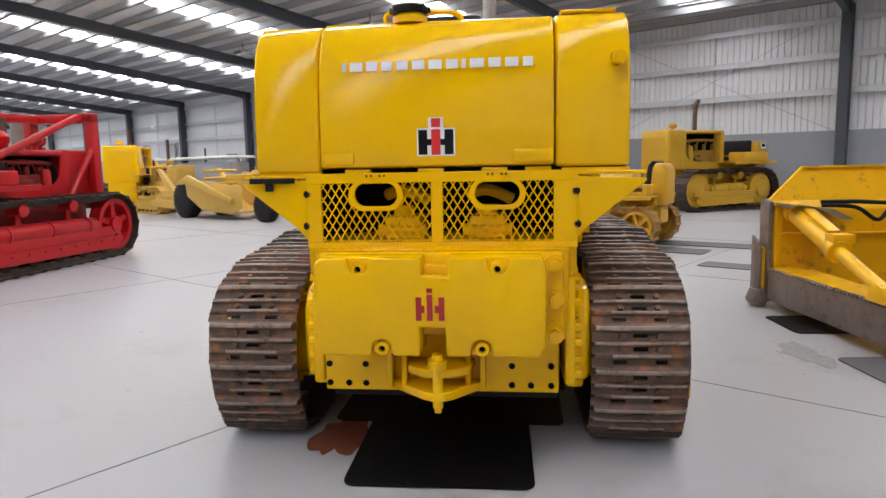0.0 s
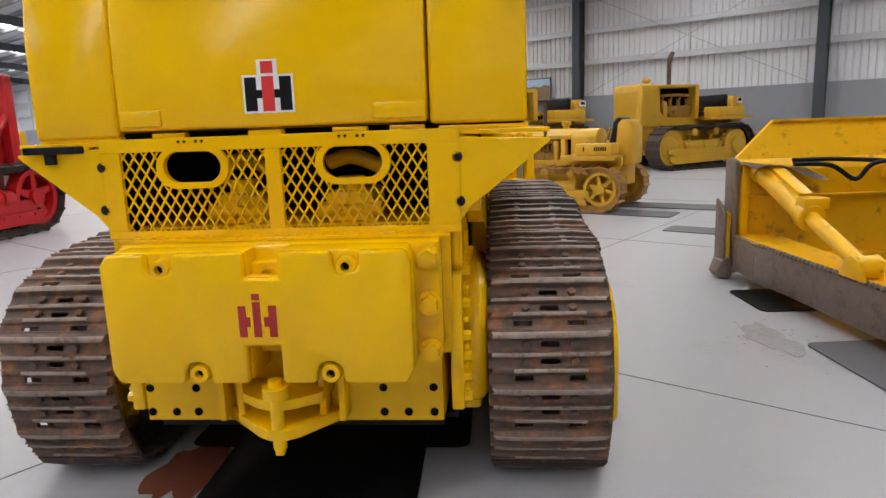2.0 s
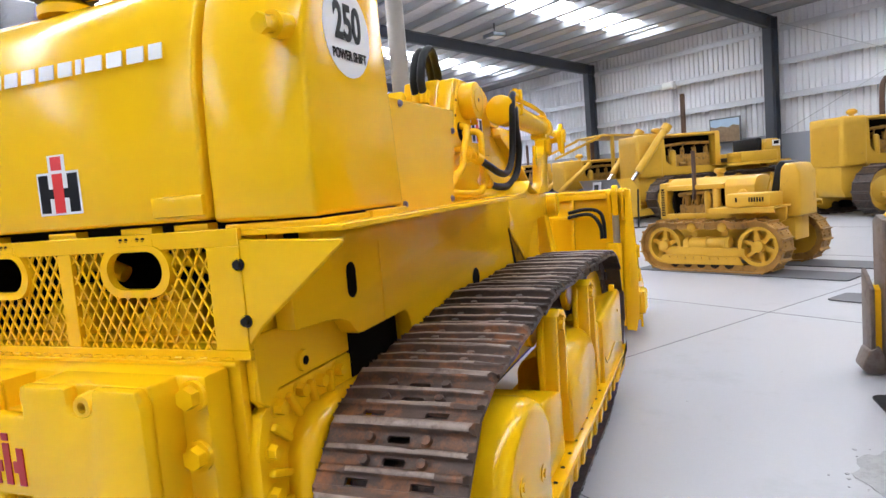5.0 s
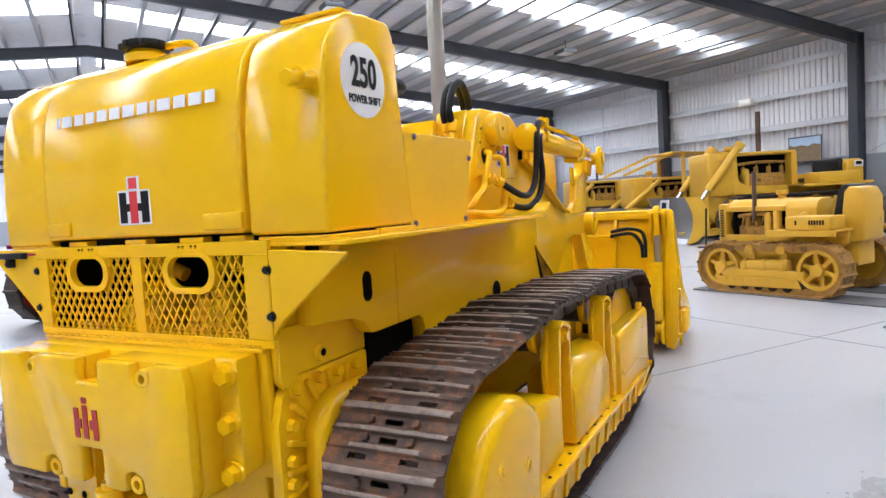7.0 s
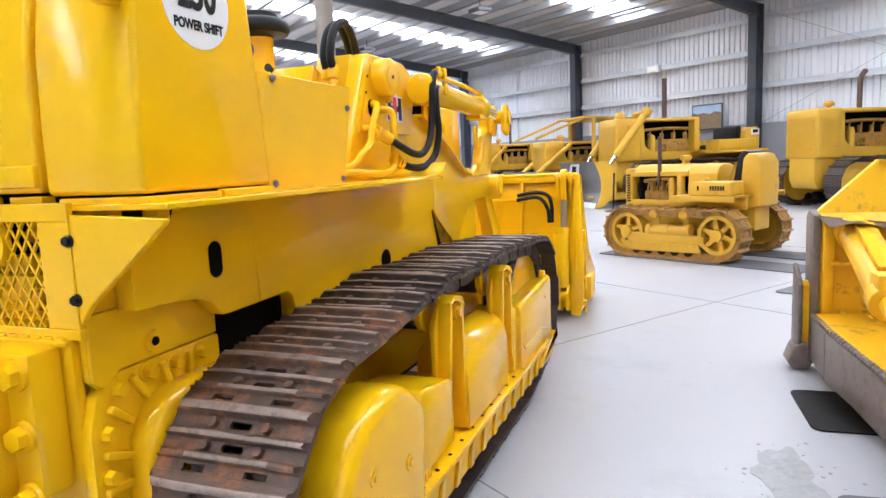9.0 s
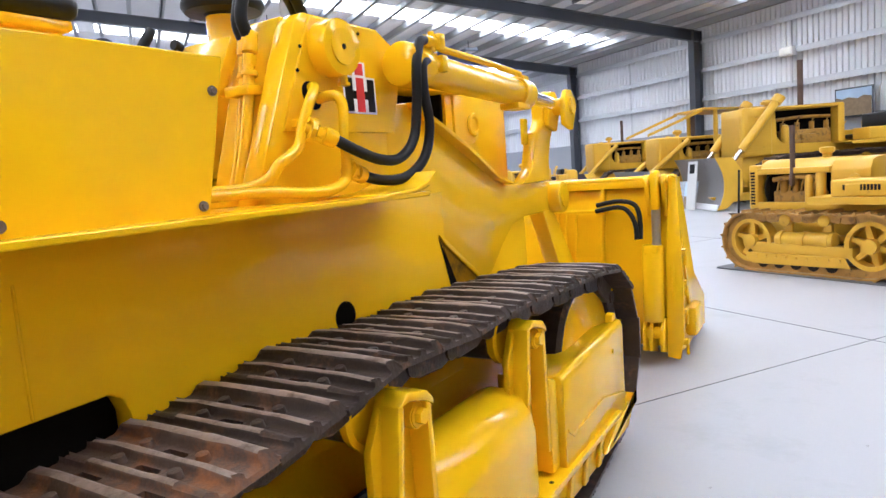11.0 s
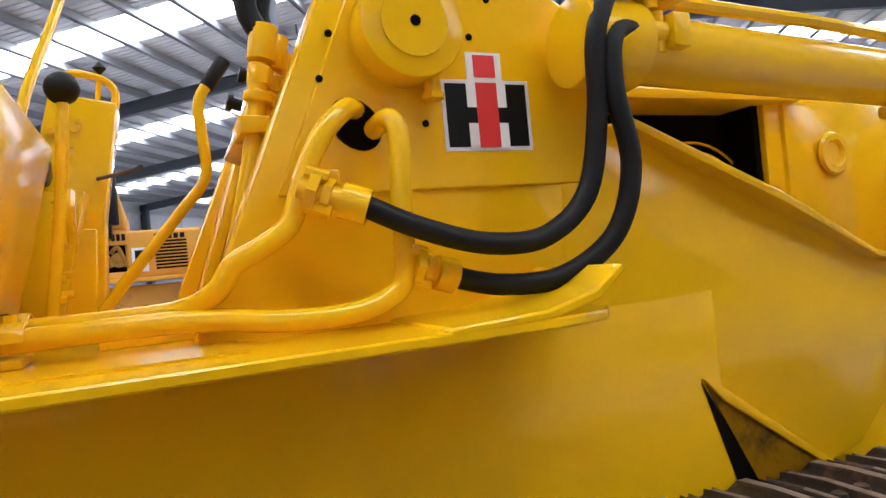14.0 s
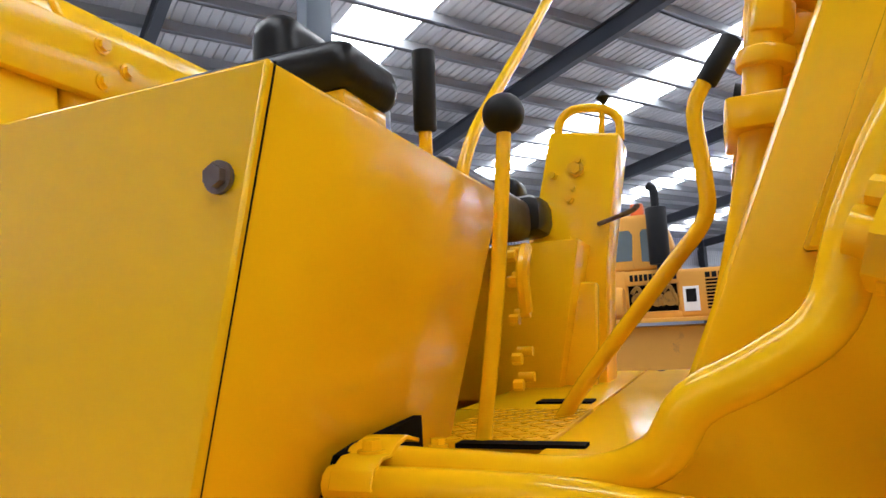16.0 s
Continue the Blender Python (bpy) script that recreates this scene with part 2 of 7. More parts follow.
def smooth_path(pts, n=6):
    pts = [Vector(p) for p in pts]
    out = []
    for i in range(len(pts) - 1):
        p0, p1, p2, p3 = pts[max(0, i - 1)], pts[i], pts[i + 1], pts[min(len(pts) - 1, i + 2)]
        for k in range(n):
            t = k / n
            out.append(0.5 * ((2 * p1) + (p2 - p0) * t + (2 * p0 - 5 * p1 + 4 * p2 - p3) * t * t + (3 * p1 - p0 - 3 * p2 + p3) * t ** 3))
    return out + [pts[-1]]


def tube(bm, pts, r, seg=12, n=6):
    """A round tube along a smooth line through pts."""
    line = smooth_path(pts, n)
    rings = []
    up = Vector((0.13, 0.21, 0.97))
    for i, p in enumerate(line):
        d = (line[min(i + 1, len(line) - 1)] - line[max(i - 1, 0)]).normalized()
        a = d.cross(up)
        if a.length < 0.05:
            a = d.cross(Vector((1, 0, 0)))
        a.normalize()
        up = a.cross(d).normalized()
        rings.append([bm.verts.new(p + r * (math.cos(2 * math.pi * k / seg) * a + math.sin(2 * math.pi * k / seg) * up)) for k in range(seg)])
    for s0, s1 in zip(rings, rings[1:]):
        for k in range(seg):
            bm.faces.new((s0[k], s0[(k + 1) % seg], s1[(k + 1) % seg], s1[k]))
    bm.faces.new(rings[0][::-1])
    bm.faces.new(rings[-1])
    return bm


def lathe(bm, prof, c, axis, seg=28):
    """A turned shape: prof of (radius, height) along axis from c."""
    q = Vector(axis).to_track_quat("Z", "Y").to_matrix().to_4x4()
    t = bmesh.new()
    rings = []
    for r, h in prof:
        rings.append([t.verts.new((max(r, 1e-4) * math.cos(2 * math.pi * k / seg), max(r, 1e-4) * math.sin(2 * math.pi * k / seg), h)) for k in range(seg)])
    for s0, s1 in zip(rings, rings[1:]):
        for k in range(seg):
            t.faces.new((s0[k], s0[(k + 1) % seg], s1[(k + 1) % seg], s1[k]))
    t.faces.new(rings[0][::-1])
    t.faces.new(rings[-1])
    bmesh.ops.transform(t, matrix=Matrix.Translation(c) @ q, verts=t.verts)
    return merge(bm, t)


def bolt(bm, c, axis, r=0.018, h=0.014, washer=True):
    a = Vector(axis).normalized()
    c = Vector(c)
    if washer:
        rod(bm, c, c + a * 0.004, r * 1.35, seg=16)
    return rod(bm, c, c + a * h, r, r * 0.94, seg=6)


def arc(cx, cy, r, a0, a1, n):
    return [(cx + r * math.cos(radians(a0 + (a1 - a0) * i / n)), cy + r * math.sin(radians(a0 + (a1 - a0) * i / n))) for i in range(n + 1)]

# ---- the hall ----
HALL = pose(0, 0, 0, 0, 0, -34)
# X1 puts the unseen east end close, to cut light from the right
WALL_N, FAR_N, X0, X1, EAVE = 20.86, -20.86, -71.0, 7.6, 6.2
RIDGE_N, SLOPE = 0.0, 0.1
COLS = [-1.66 - 7.7 * k for k in range(-1, 10)]


def roof_z(n):
    return EAVE + (WALL_N - abs(n)) * SLOPE


def hall_part(name, bm, material, parent=None, smooth=30):
    ob = part(name, bm, material, parent, smooth=smooth, split=False)
    if parent is None:
        ob.matrix_basis = HALL
    return ob


bm = B()
box(bm, X0 - 0.2, X1 + 0.2, FAR_N - 0.2, WALL_N + 0.2, -0.3, 0.0)
floor = tagged(hall_part("floor", bm, CONC), "polished pale grey concrete floor slab with saw-cut joints", "floor", kind="structure")
bm = B()
for k in range(-24, 8):
    if -40 < -1.25 + 5.1 * k < 20:
        box(bm, -1.2535 + 5.1 * k, -1.2465 + 5.1 * k, FAR_N, WALL_N, 0.0005, 0.0025)
for k in range(-6, 6):
    box(bm, X0, X1, 1.9265 + 4.0 * k, 1.9335 + 4.0 * k, 0.001, 0.003)
hall_part("floor_joint", bm, JOINT, floor).matrix_parent_inverse = Matrix()


def ribbed(bm, x0, x1, z0, z1, y, face, pitch=0.19):
    """Upright ribbed sheet along x at y; ribs stand out towards face."""
    prof = []
    n = int((x1 - x0) / pitch)
    for i in range(n):
        a = x0 + i * pitch
        prof += [(a, 0), (a + 0.70 * pitch, 0), (a + 0.76 * pitch, -0.045), (a + 0.93 * pitch, -0.045)]
    prof.append((x1, 0))
    lo = [bm.verts.new((px, y + face * d, z0)) for px, d in prof]
    hi = [bm.verts.new((px, y + face * d, z1)) for px, d in prof]
    for i in range(len(prof) - 1):
        bm.faces.new((lo[i], lo[i + 1], hi[i + 1], hi[i]))


def side_wall(name, n, face, label):
    bm = B()
    box(bm, X0, X1, n, n - face * 0.2, 0, 2.27)
    w = tagged(hall_part(name, bm, GREY), label, "wall", kind="structure")
    bm = B()
    ribbed(bm, X0, X1, 2.27, EAVE, n - face * 0.06, face)
    box(bm, X0, X1, n - face * 0.13, n - face * 0.2, 2.27, EAVE)
    hall_part("cladding", bm, CLAD, w, smooth=0)
    for z in (3.44, 4.5, 5.54):
        for c0, c1 in zip(COLS, COLS[1:]):
            bm = B()
            box(bm, c1 + 0.2, c0 - 0.2, n - face * 0.02, n + face * 0.14, z, z + 0.02)
            box(bm, c1 + 0.2, c0 - 0.2, n + face * 0.12, n + face * 0.14, z - 0.10, z)
            box(bm, c1 + 0.2, c0 - 0.2, n - face * 0.02, n, z, z + 0.11)
            hall_part("girt", bm, GIRT, w, smooth=0)
    for c0, c1 in zip(COLS, COLS[1:]):
        bm = B()
        box(bm, (c0 + c1) / 2 - 0.03, (c0 + c1) / 2 + 0.03, n + face * 0.01, n + face * 0.07, 2.27, 5.54)
        hall_part("mullion", bm, GIRT, w, smooth=0)
    return w


wall_north = side_wall("wall_north", WALL_N, -1, "grey precast wall below ribbed zinc cladding and girts")
wall_south = side_wall("wall_south", FAR_N, 1, "grey precast wall below ribbed zinc cladding")
# the east one is out of view and placed to block side light
for name, x, d in (("wall_east", X1, 1), ("wall_west", X0, -1)):
    bm = B()
    box(bm, x, x + d * 0.2, FAR_N, WALL_N, 0, 2.27)
    w = tagged(hall_part(name, bm, GREY), "grey end wall of the shed with zinc cladding", "wall", kind="structure")
    bm = B()
    slab(bm, [(FAR_N, 2.27), (WALL_N, 2.27), (WALL_N, EAVE), (RIDGE_N, roof_z(0)), (FAR_N, EAVE)], x + d * 0.05, x + d * 0.2, "x")
    hall_part("cladding", bm, CLAD, w, smooth=0)

# roof sheets with a strip of translucent sheet in each bay
STRIP = 0.72
for nm, n0, n1, lab in (("roof_north", RIDGE_N, WALL_N, "ribbed zinc roof sheet on dark purlins"), ("roof_south", FAR_N, RIDGE_N, "ribbed zinc roof sheet on dark purlins")):
    bm = B()
    xs = [X0]
    for c0, c1 in zip(COLS, COLS[1:]):
        mid = (c0 + c1) / 2
        xs += [mid - STRIP, mid + STRIP]
    xs = sorted(xs + [X1])
    glow = B()
    for a, b in zip(xs, xs[1:]):
        strip = abs((b - a) - 2 * STRIP) < 1e-3
        if strip:
            e0, e1 = (n0 + 0.3, n1 - 1.6) if n1 > 0 else (n0 + 1.6, n1 - 0.3)
            for lo, hi in ((n0, e0), (e1, n1)):
                slab(bm, [(lo, roof_z(lo)), (hi, roof_z(hi)), (hi, roof_z(hi) + 0.05), (lo, roof_z(lo) + 0.05)], a, b, "x")
            y = e0
            while y < e1 - 0.1:
                y2 = min(y + 1.05, e1)
                slab(glow, [(y, roof_z(y) + 0.03), (y2 - 0.03, roof_z(y2) + 0.03), (y2 - 0.03, roof_z(y2) + 0.05), (y, roof_z(y) + 0.05)], a, b, "x")
                y = y2
        else:
            pts = []
            x = a
            while x < b - 0.19:
                t = [(x, 0), (x + 0.15, 0), (x + 0.165, 0.035), (x + 0.19, 0.035)]
                pts += t
                x += 0.2
            pts.append((b, 0))
            lo = [bm.verts.new((px, n0, roof_z(n0) + d)) for px, d in pts]
            hi = [bm.verts.new((px, n1, roof_z(n1) + d)) for px, d in pts]
            for i in range(len(pts) - 1):
                bm.faces.new((lo[i], lo[i + 1], hi[i + 1], hi[i]))
    box(bm, X0, X1, n0, n1, EAVE + 3.4, EAVE + 3.5)
    r = tagged(hall_part(nm, bm, ROOFM, smooth=0), lab, "ceiling", kind="structure")
    hall_part("skylight", glow, GLOW, r, smooth=0)
    bm = B()
    n = n0 + 0.5
    while n < n1 - 0.2:
        z = roof_z(n)
        box(bm, X0, X1, n - 0.03, n + 0.03, z - 0.24, z - 0.02)
        box(bm, X0, X1, n - 0.03, n + 0.10, z - 0.24, z - 0.225)
        n += 1.05
    hall_part("purlin", bm, PURL, r, smooth=0)


def ibeam_slab(bm, pts_top, depth, x, w=0.17):
    """An I-section along a line in y, z, hung below pts_top."""
    for (a, za), (b, zb) in zip(pts_top, pts_top[1:]):
        slab(bm, [(a, za), (b, zb), (b, zb - 0.03), (a, za - 0.03)], x - w / 2, x + w / 2, "x")
        slab(bm, [(a, za - 0.03), (b, zb - 0.03), (b, zb - depth), (a, za - depth)], x - 0.02, x + 0.02, "x")
        slab(bm, [(a, za - depth), (b, zb - depth), (b, zb - depth - 0.03), (a, za - depth - 0.03)], x - w / 2, x + w / 2, "x")


for x in COLS:
    fr = thing("portal_frame", "dark grey steel portal frame of column and rafter", "steel frame", HALL @ pose(x, 0, 0), "portal frames of the shed", kind="structure")
    for n, f in ((WALL_N, -1), (FAR_N, 1)):
        bm = B()
        box(bm, -0.14, 0.14, n + f * 0.02, n + f * 0.05, 0, EAVE - 0.25)
        box(bm, -0.02, 0.02, n + f * 0.05, n + f * 0.40, 0, EAVE - 0.25)
        box(bm, -0.14, 0.14, n + f * 0.40, n + f * 0.43, 0, EAVE - 0.25)
        part("column", bm, BEAM, fr, smooth=0)
    bm = B()
    ibeam_slab(bm, [(FAR_N, EAVE - 0.25), (RIDGE_N, roof_z(0) - 0.25), (WALL_N, EAVE - 0.25)], 0.36, 0)
    part("rafter", bm, BEAM, fr, smooth=0)


def post(x, y, h):
    p = thing("post", "blue-grey square steel post bolted to the concrete floor", "post", pose(x, y, 0, 0, 0, -34), "inner posts of the shed", kind="structure")
    bm = B()
    box(bm, -0.14, 0.14, -0.14, 0.14, 0.02, h, 0.012)
    part("shaft", bm, mat_post, p)
    bm = B()
    box(bm, -0.22, 0.22, -0.22, 0.22, 0, 0.02)
    for sx in (-0.18, 0.18):
        for sy in (-0.18, 0.18):
            bolt(bm, (sx, sy, 0.02), (0, 0, 1), 0.014, 0.02)
    part("base_plate", bm, BEAM, p)
    bm = B()
    rod(bm, (0.1, 0, h - 2.6), (2.6, 0, h - 0.1), 0.07)
    part("brace", bm, BEAM, p)


mat_post = mat("post_paint", (0.16, 0.19, 0.235), 0.5, vary=0.08, scale=3)
post(-7.5, 2.95, 8.1)
post(-4.4, -2.25, 8.0)

# ---- crawler loader ----
loader = thing("crawler_loader", "glossy yellow crawler loader with rusty steel tracks and bucket down", "crawler loader")

# track loop: rear wheel, idler, and the runs between, as points of the plate line
RW, FW = (0.52, 0.487, 0.44), (3.0, 0.535, 0.42)
REAR_BEND = ((0.40, 0.03), (0.27, 0.045), (0.172, 0.13), (0.115, 0.27), (0.088, 0.38), (0.076, 0.48), (0.082, 0.59), (0.108, 0.68), (0.16, 0.755), (0.27, 0.845), (0.43, 0.905))
TOP_RUN = ((0.65, 0.93), (1.0, 0.955), (1.3, 1.01), (1.62, 0.982), (2.0, 1.003), (2.35, 0.985), (2.7, 0.97))


def track_line(fw=FW, zb=0.03):
    pts = [(y, zb) for y in np.linspace(fw[0] - 0.5, 0.42, 40)]
    pts += [(p[1], p[2]) for p in smooth_path([(0, *p) for p in REAR_BEND], 5)]
    ends = list(TOP_RUN) + [(fw[0], fw[1] + fw[2])]
    for (a, za), (b, zb2) in zip(ends, ends[1:]):
        pts += [(a + (b - a) * i / 12, za + (zb2 - za) * i / 12) for i in range(12)]
    pts += arc(fw[0], fw[1], fw[2], 90, -70, 40)
    return pts


def along(pts, count):
    """Evenly spaced places and directions along a closed line."""
    p = np.array(pts + [pts[0]], float)
    seg = np.hypot(*(p[1:] - p[:-1]).T)
    cum = np.concatenate([[0], np.cumsum(seg)])
    total = cum[-1]
    out = []
    for i in range(count):
        d0, d1 = (i * total / count) % total, ((i + 1) * total / count) % total
        a = np.array([np.interp(d0, cum, p[:, k]) for k in (0, 1)])
        b = np.array([np.interp(d1, cum, p[:, k]) for k in (0, 1)])
        out.append(((a + b) / 2, b - a))
    return out, total / count


def shoe_mesh(length, half, slots=True):
    """One track shoe with three rounded ribs, slots and bolts; y along the track, z outwards."""
    L = length
    ribs = [(-0.26 * L, 0.012, 0.019), (0.03 * L, 0.012, 0.022), (0.39 * L, 0.019, 0.030)]
    def rib(c, w, h):
        return [(c - w * 1.35, 0.0), (c - w, 0.004), (c - w * 0.86, h * 0.62), (c - w * 0.62, h * 0.9), (c - w * 0.25, h), (c + w * 0.25, h), (c + w * 0.62, h * 0.9), (c + w * 0.86, h * 0.62), (c + w, 0.004), (c + w * 1.35, 0.0)]
    def profile(start):
        pts = [(start, -0.014), (start, 0.0)]
        for c, w, h in ribs:
            if c - w * 1.35 < start:
                continue
            pts += rib(c, w, h)
        pts += [(0.5 * L + 0.004, 0.0), (0.5 * L + 0.004, -0.014)]
        return pts
    bm = B()
    full, cut = profile(-0.5 * L - 0.001), profile(-0.5 * L + 0.03)
    for a, b, pr in ((-half, -0.135, full), (-0.135, -0.065, cut), (-0.065, -0.04, full), (0.04, 0.065, full), (0.065, 0.135, cut), (0.135, half, full)):
        slab(bm, pr, a, b, "x")
    (c1, w1, h1), (c2, w2, h2), (c3, w3, h3) = ribs
    k1, k2, g = -0.115 * L, 0.195 * L, 0.011
    for lo, hi, c, w, h in ((-0.5 * L - 0.001, k1 - g, c1, w1, h1), (k1 + g, k2 - g, c2, w2, h2), (k2 + g, 0.5 * L + 0.004, c3, w3, h3)):
        slab(bm, [(lo, -0.014), (lo, 0.0)] + rib(c, w, h) + [(hi, 0.0), (hi, -0.014)], -0.04, 0.04, "x")
    for k in (k1, k2):
        for sx in (-1, 1):
            slab(bm, [(sx * 0.04, k + g), (sx * 0.03, k + g), (sx * 0.036, k + 0.004), (sx * 0.036, k - 0.004), (sx * 0.03, k - g), (sx * 0.04, k - g)], -0.014, 0.0, "z")
    for sx in (-0.088, 0.088):
        for sy in (k1, k2):
            rod(bm, (sx, sy, -0.006), (sx, sy, 0.016), 0.018, 0.014, seg=8)
    bmesh.ops.remove_doubles(bm, verts=bm.verts, dist=1e-5)
    bmesh.ops.recalc_face_normals(bm, faces=bm.faces)
    # worn rib ends and tops, a little uneven
    rng = random.Random(4)
    for v in bm.verts:
        if v.co.z > 0.0168:
            v.co.z += rng.uniform(-0.002, 0.0015)
            if abs(v.co.x) > half - 0.01:
                v.co.x -= math.copysign(rng.uniform(0.012, 0.022), v.co.x)
                v.co.z -= 0.006
    bm.normal_update()
    for f in bm.faces:
        if abs(f.normal.z) > 0.75 and f.calc_center_median().z > 0.0168:
            f.material_index = 1
    return bm


def shoe_pose(c, d, x):
    yv = Vector((0, d[0], d[1])).normalized()
    xv = Vector((1, 0, 0))
    zv = xv.cross(yv)
    m = Matrix((xv, yv, zv)).transposed().to_4x4()
    m.translation = (x, c[0], c[1])
    return m


places, PITCH = along(track_line(), 37)
first_shoe = first_link = rear_shoe = None
wear = random.Random(11)
for side in (1, -1):
    tr = new("track")
    tr.parent = loader
    tr["label"] = "rust-brown steel crawler track with ribbed shoes"
    for c, d in places:
        # the line runs rear-wards along the ground, so outwards is to its left
        m = shoe_pose(c, d, 0.950 if side > 0 else -0.984)
        if c[1] > 0.5:
            m = m @ pose(wear.uniform(-0.006, 0.006), 0, 0, wear.uniform(-2.2, 2.2), 0, wear.uniform(-0.6, 0.6))
        if first_shoe is None:
            first_shoe = part("track_shoe", shoe_mesh(PITCH, 0.231), STEEL, tr, smooth=52, split=False, second=RIBT)
            first_shoe.matrix_basis = m
            bm = B()
            for sx in (-0.1, 0.1):
                slab(bm, [(-0.55 * PITCH, -0.09), (-0.55 * PITCH, -0.04), (-0.35 * PITCH, -0.014), (0.35 * PITCH, -0.014), (0.55 * PITCH, -0.04), (0.55 * PITCH, -0.09), (0.3 * PITCH, -0.11), (-0.3 * PITCH, -0.11)], sx - 0.022, sx + 0.022, "x", 0.006, 1)
            box(bm, -0.075, 0.075, -0.42 * PITCH, 0.42 * PITCH, -0.10, -0.06)
            rod(bm, (-0.13, 0.5 * PITCH, -0.065), (0.13, 0.5 * PITCH, -0.065), 0.03, seg=12)
            first_link = part("track_link", bm, STEEL, tr, split=False)
            first_link.matrix_basis = m
        else:
            if c[0] < 0.78 and c[1] > 0.06:
                if rear_shoe is None:
                    rear_shoe = part("track_shoe", shoe_mesh(PITCH, 0.231), STEELR, tr, smooth=52, split=False, second=RIBT)
                    rear_shoe.matrix_basis = m
                else:
                    again("track_shoe", rear_shoe, tr, m)
            else:
                again("track_shoe", first_shoe, tr, m)
            again("track_link", first_link, tr, m)

for side in (1, -1):
    S = lambda v: side * v
    def sb(bm, x0, x1, *r, **k):
        return box(bm, min(S(x0), S(x1)), max(S(x0), S(x1)), *r, **k)
    uc = new("track_frame")
    uc.parent = loader
    uc["label"] = "yellow track frame with guards, rollers and idler"
    # drive wheel and hub
    bm = B()
    n = 24
    pts = []
    for i in range(n):
        a = 360 * i / n
        pts += [(RW[0] + 0.27 * math.cos(radians(a)), RW[1] + 0.27 * math.sin(radians(a))), (RW[0] + 0.33 * math.cos(radians(a + 7)), RW[1] + 0.33 * math.sin(radians(a + 7)))]
    slab(bm, pts, S(0.91), S(0.98), "x")
    rod(bm, (S(0.7), RW[0], RW[1]), (S(1.1), RW[0], RW[1]), 0.2)
    part("sprocket", bm, YEL, uc)
    # outer cap over the drive wheel
    bm = B()
    slab(bm, [(0.225, 0.22)] + arc(0.56, 0.45, 0.335, 178, 30, 16) + [(0.82, 0.42), (0.82, 0.22)], S(1.02), S(1.232), "x", 0.05, 4)
    for y, z in ((0.672, 0.502), (0.424, 0.569)):
        rod(bm, (S(1.225), y, z), (S(1.236), y, z), 0.03)
        bolt(bm, (S(1.234), y, z), (S(1), 0, 0), 0.016, 0.008, False)
    part("sprocket_guard", bm, YEL, uc)
    # idler wheel
    bm = B()
    lathe(bm, [(0.05, 0.0), (0.30, 0.0), (0.315, 0.012), (0.325, 0.03), (0.325, 0.2), (0.3, 0.22), (0.05, 0.22)], (S(0.83), FW[0], FW[1]), (S(1), 0, 0), 40)
    part("idler", bm, YEL, uc)
    bm = B()
    lathe(bm, [(0.335, 0.02), (0.352, 0.04), (0.352, 0.18), (0.335, 0.2), (0.32, 0.2), (0.32, 0.02)], (S(0.83), FW[0], FW[1]), (S(1), 0, 0), 40)
    part("idler_rim", bm, STEEL, uc)
    # carrier rollers
    for y, z in ((1.27, 0.872), (2.06, 0.866)):
        bm = B()
        lathe(bm, [(0.02, 0), (0.085, 0.0), (0.085, 0.19), (0.075, 0.2), (0.02, 0.2)], (S(0.84), y, z), (S(1), 0, 0), 28)
        part("carrier_roller", bm, STEEL, uc)
        bm = B()
        lathe(bm, [(0.09, 0), (0.098, 0.01), (0.098, 0.03), (0.082, 0.036), (0.076, 0.03), (0.03, 0.03)], (S(1.04), y, z), (S(1), 0, 0), 28)
        part("roller_cap", bm, YEL, uc)
    # brackets: a tall channel on the frame, its capped top holding the roller's bolt
    for y in (1.30, 2.07):
        bm = B()
        slab(bm, [(y - 0.11, 0.42), (y + 0.08, 0.42), (y + 0.08, 0.88), (y + 0.02, 0.93), (y - 0.04, 0.93), (y - 0.11, 0.80)], S(1.10), S(1.125), "x", 0.006)
        slab(bm, [(y + 0.06, 0.42), (y + 0.085, 0.42), (y + 0.085, 0.885), (y + 0.06, 0.905)], S(1.10), S(1.185), "x", 0.006)
        slab(bm, [(y - 0.115, 0.42), (y - 0.09, 0.42), (y - 0.03, 0.90), (y - 0.055, 0.91)], S(1.10), S(1.18), "x", 0.006)
        slab(bm, [(y - 0.06, 0.905), (y - 0.02, 0.935), (y + 0.06, 0.915), (y + 0.09, 0.885), (y + 0.09, 0.865), (y + 0.05, 0.89), (y - 0.02, 0.91)], S(1.10), S(1.19), "x", 0.006)
        slab(bm, [(y + 0.085, 0.85), (y + 0.20, 0.66), (y + 0.20, 0.60), (y + 0.085, 0.60)], S(1.105), S(1.12), "x", 0.003)
        rod(bm, (S(1.12), y + 0.045, 0.85), (S(1.165), y + 0.045, 0.85), 0.036)
        bolt(bm, (S(1.165), y + 0.045, 0.85), (S(1), 0, 0), 0.024, 0.022)
        part("roller_bracket", bm, YEL, uc)
    # covers along the frame
    bm = B()
    slab(bm, [(0.86, 0.34), (1.21, 0.34), (1.21, 0.585), (1.17, 0.62), (0.9, 0.66), (0.86, 0.62)], S(0.9), S(1.19), "x", 0.015)
    part("rear_cover", bm, YEL, uc)
    bm = B()
    t = bmesh.new()
    slab(t, [(0.95, 0.32), (1.2, 0.32), (1.2, 0.56), (1.185, 0.63), (1.15, 0.675), (1.10, 0.70), (1.04, 0.705), (0.985, 0.685), (0.955, 0.64)], 1.37, 2.0, "y", 0.016)
    if side < 0:
        bmesh.ops.transform(t, matrix=Matrix.Diagonal((-1, 1, 1, 1)), verts=t.verts)
    merge(bm, t)
    part("middle_cover", bm, YEL, uc)
    bm = B()
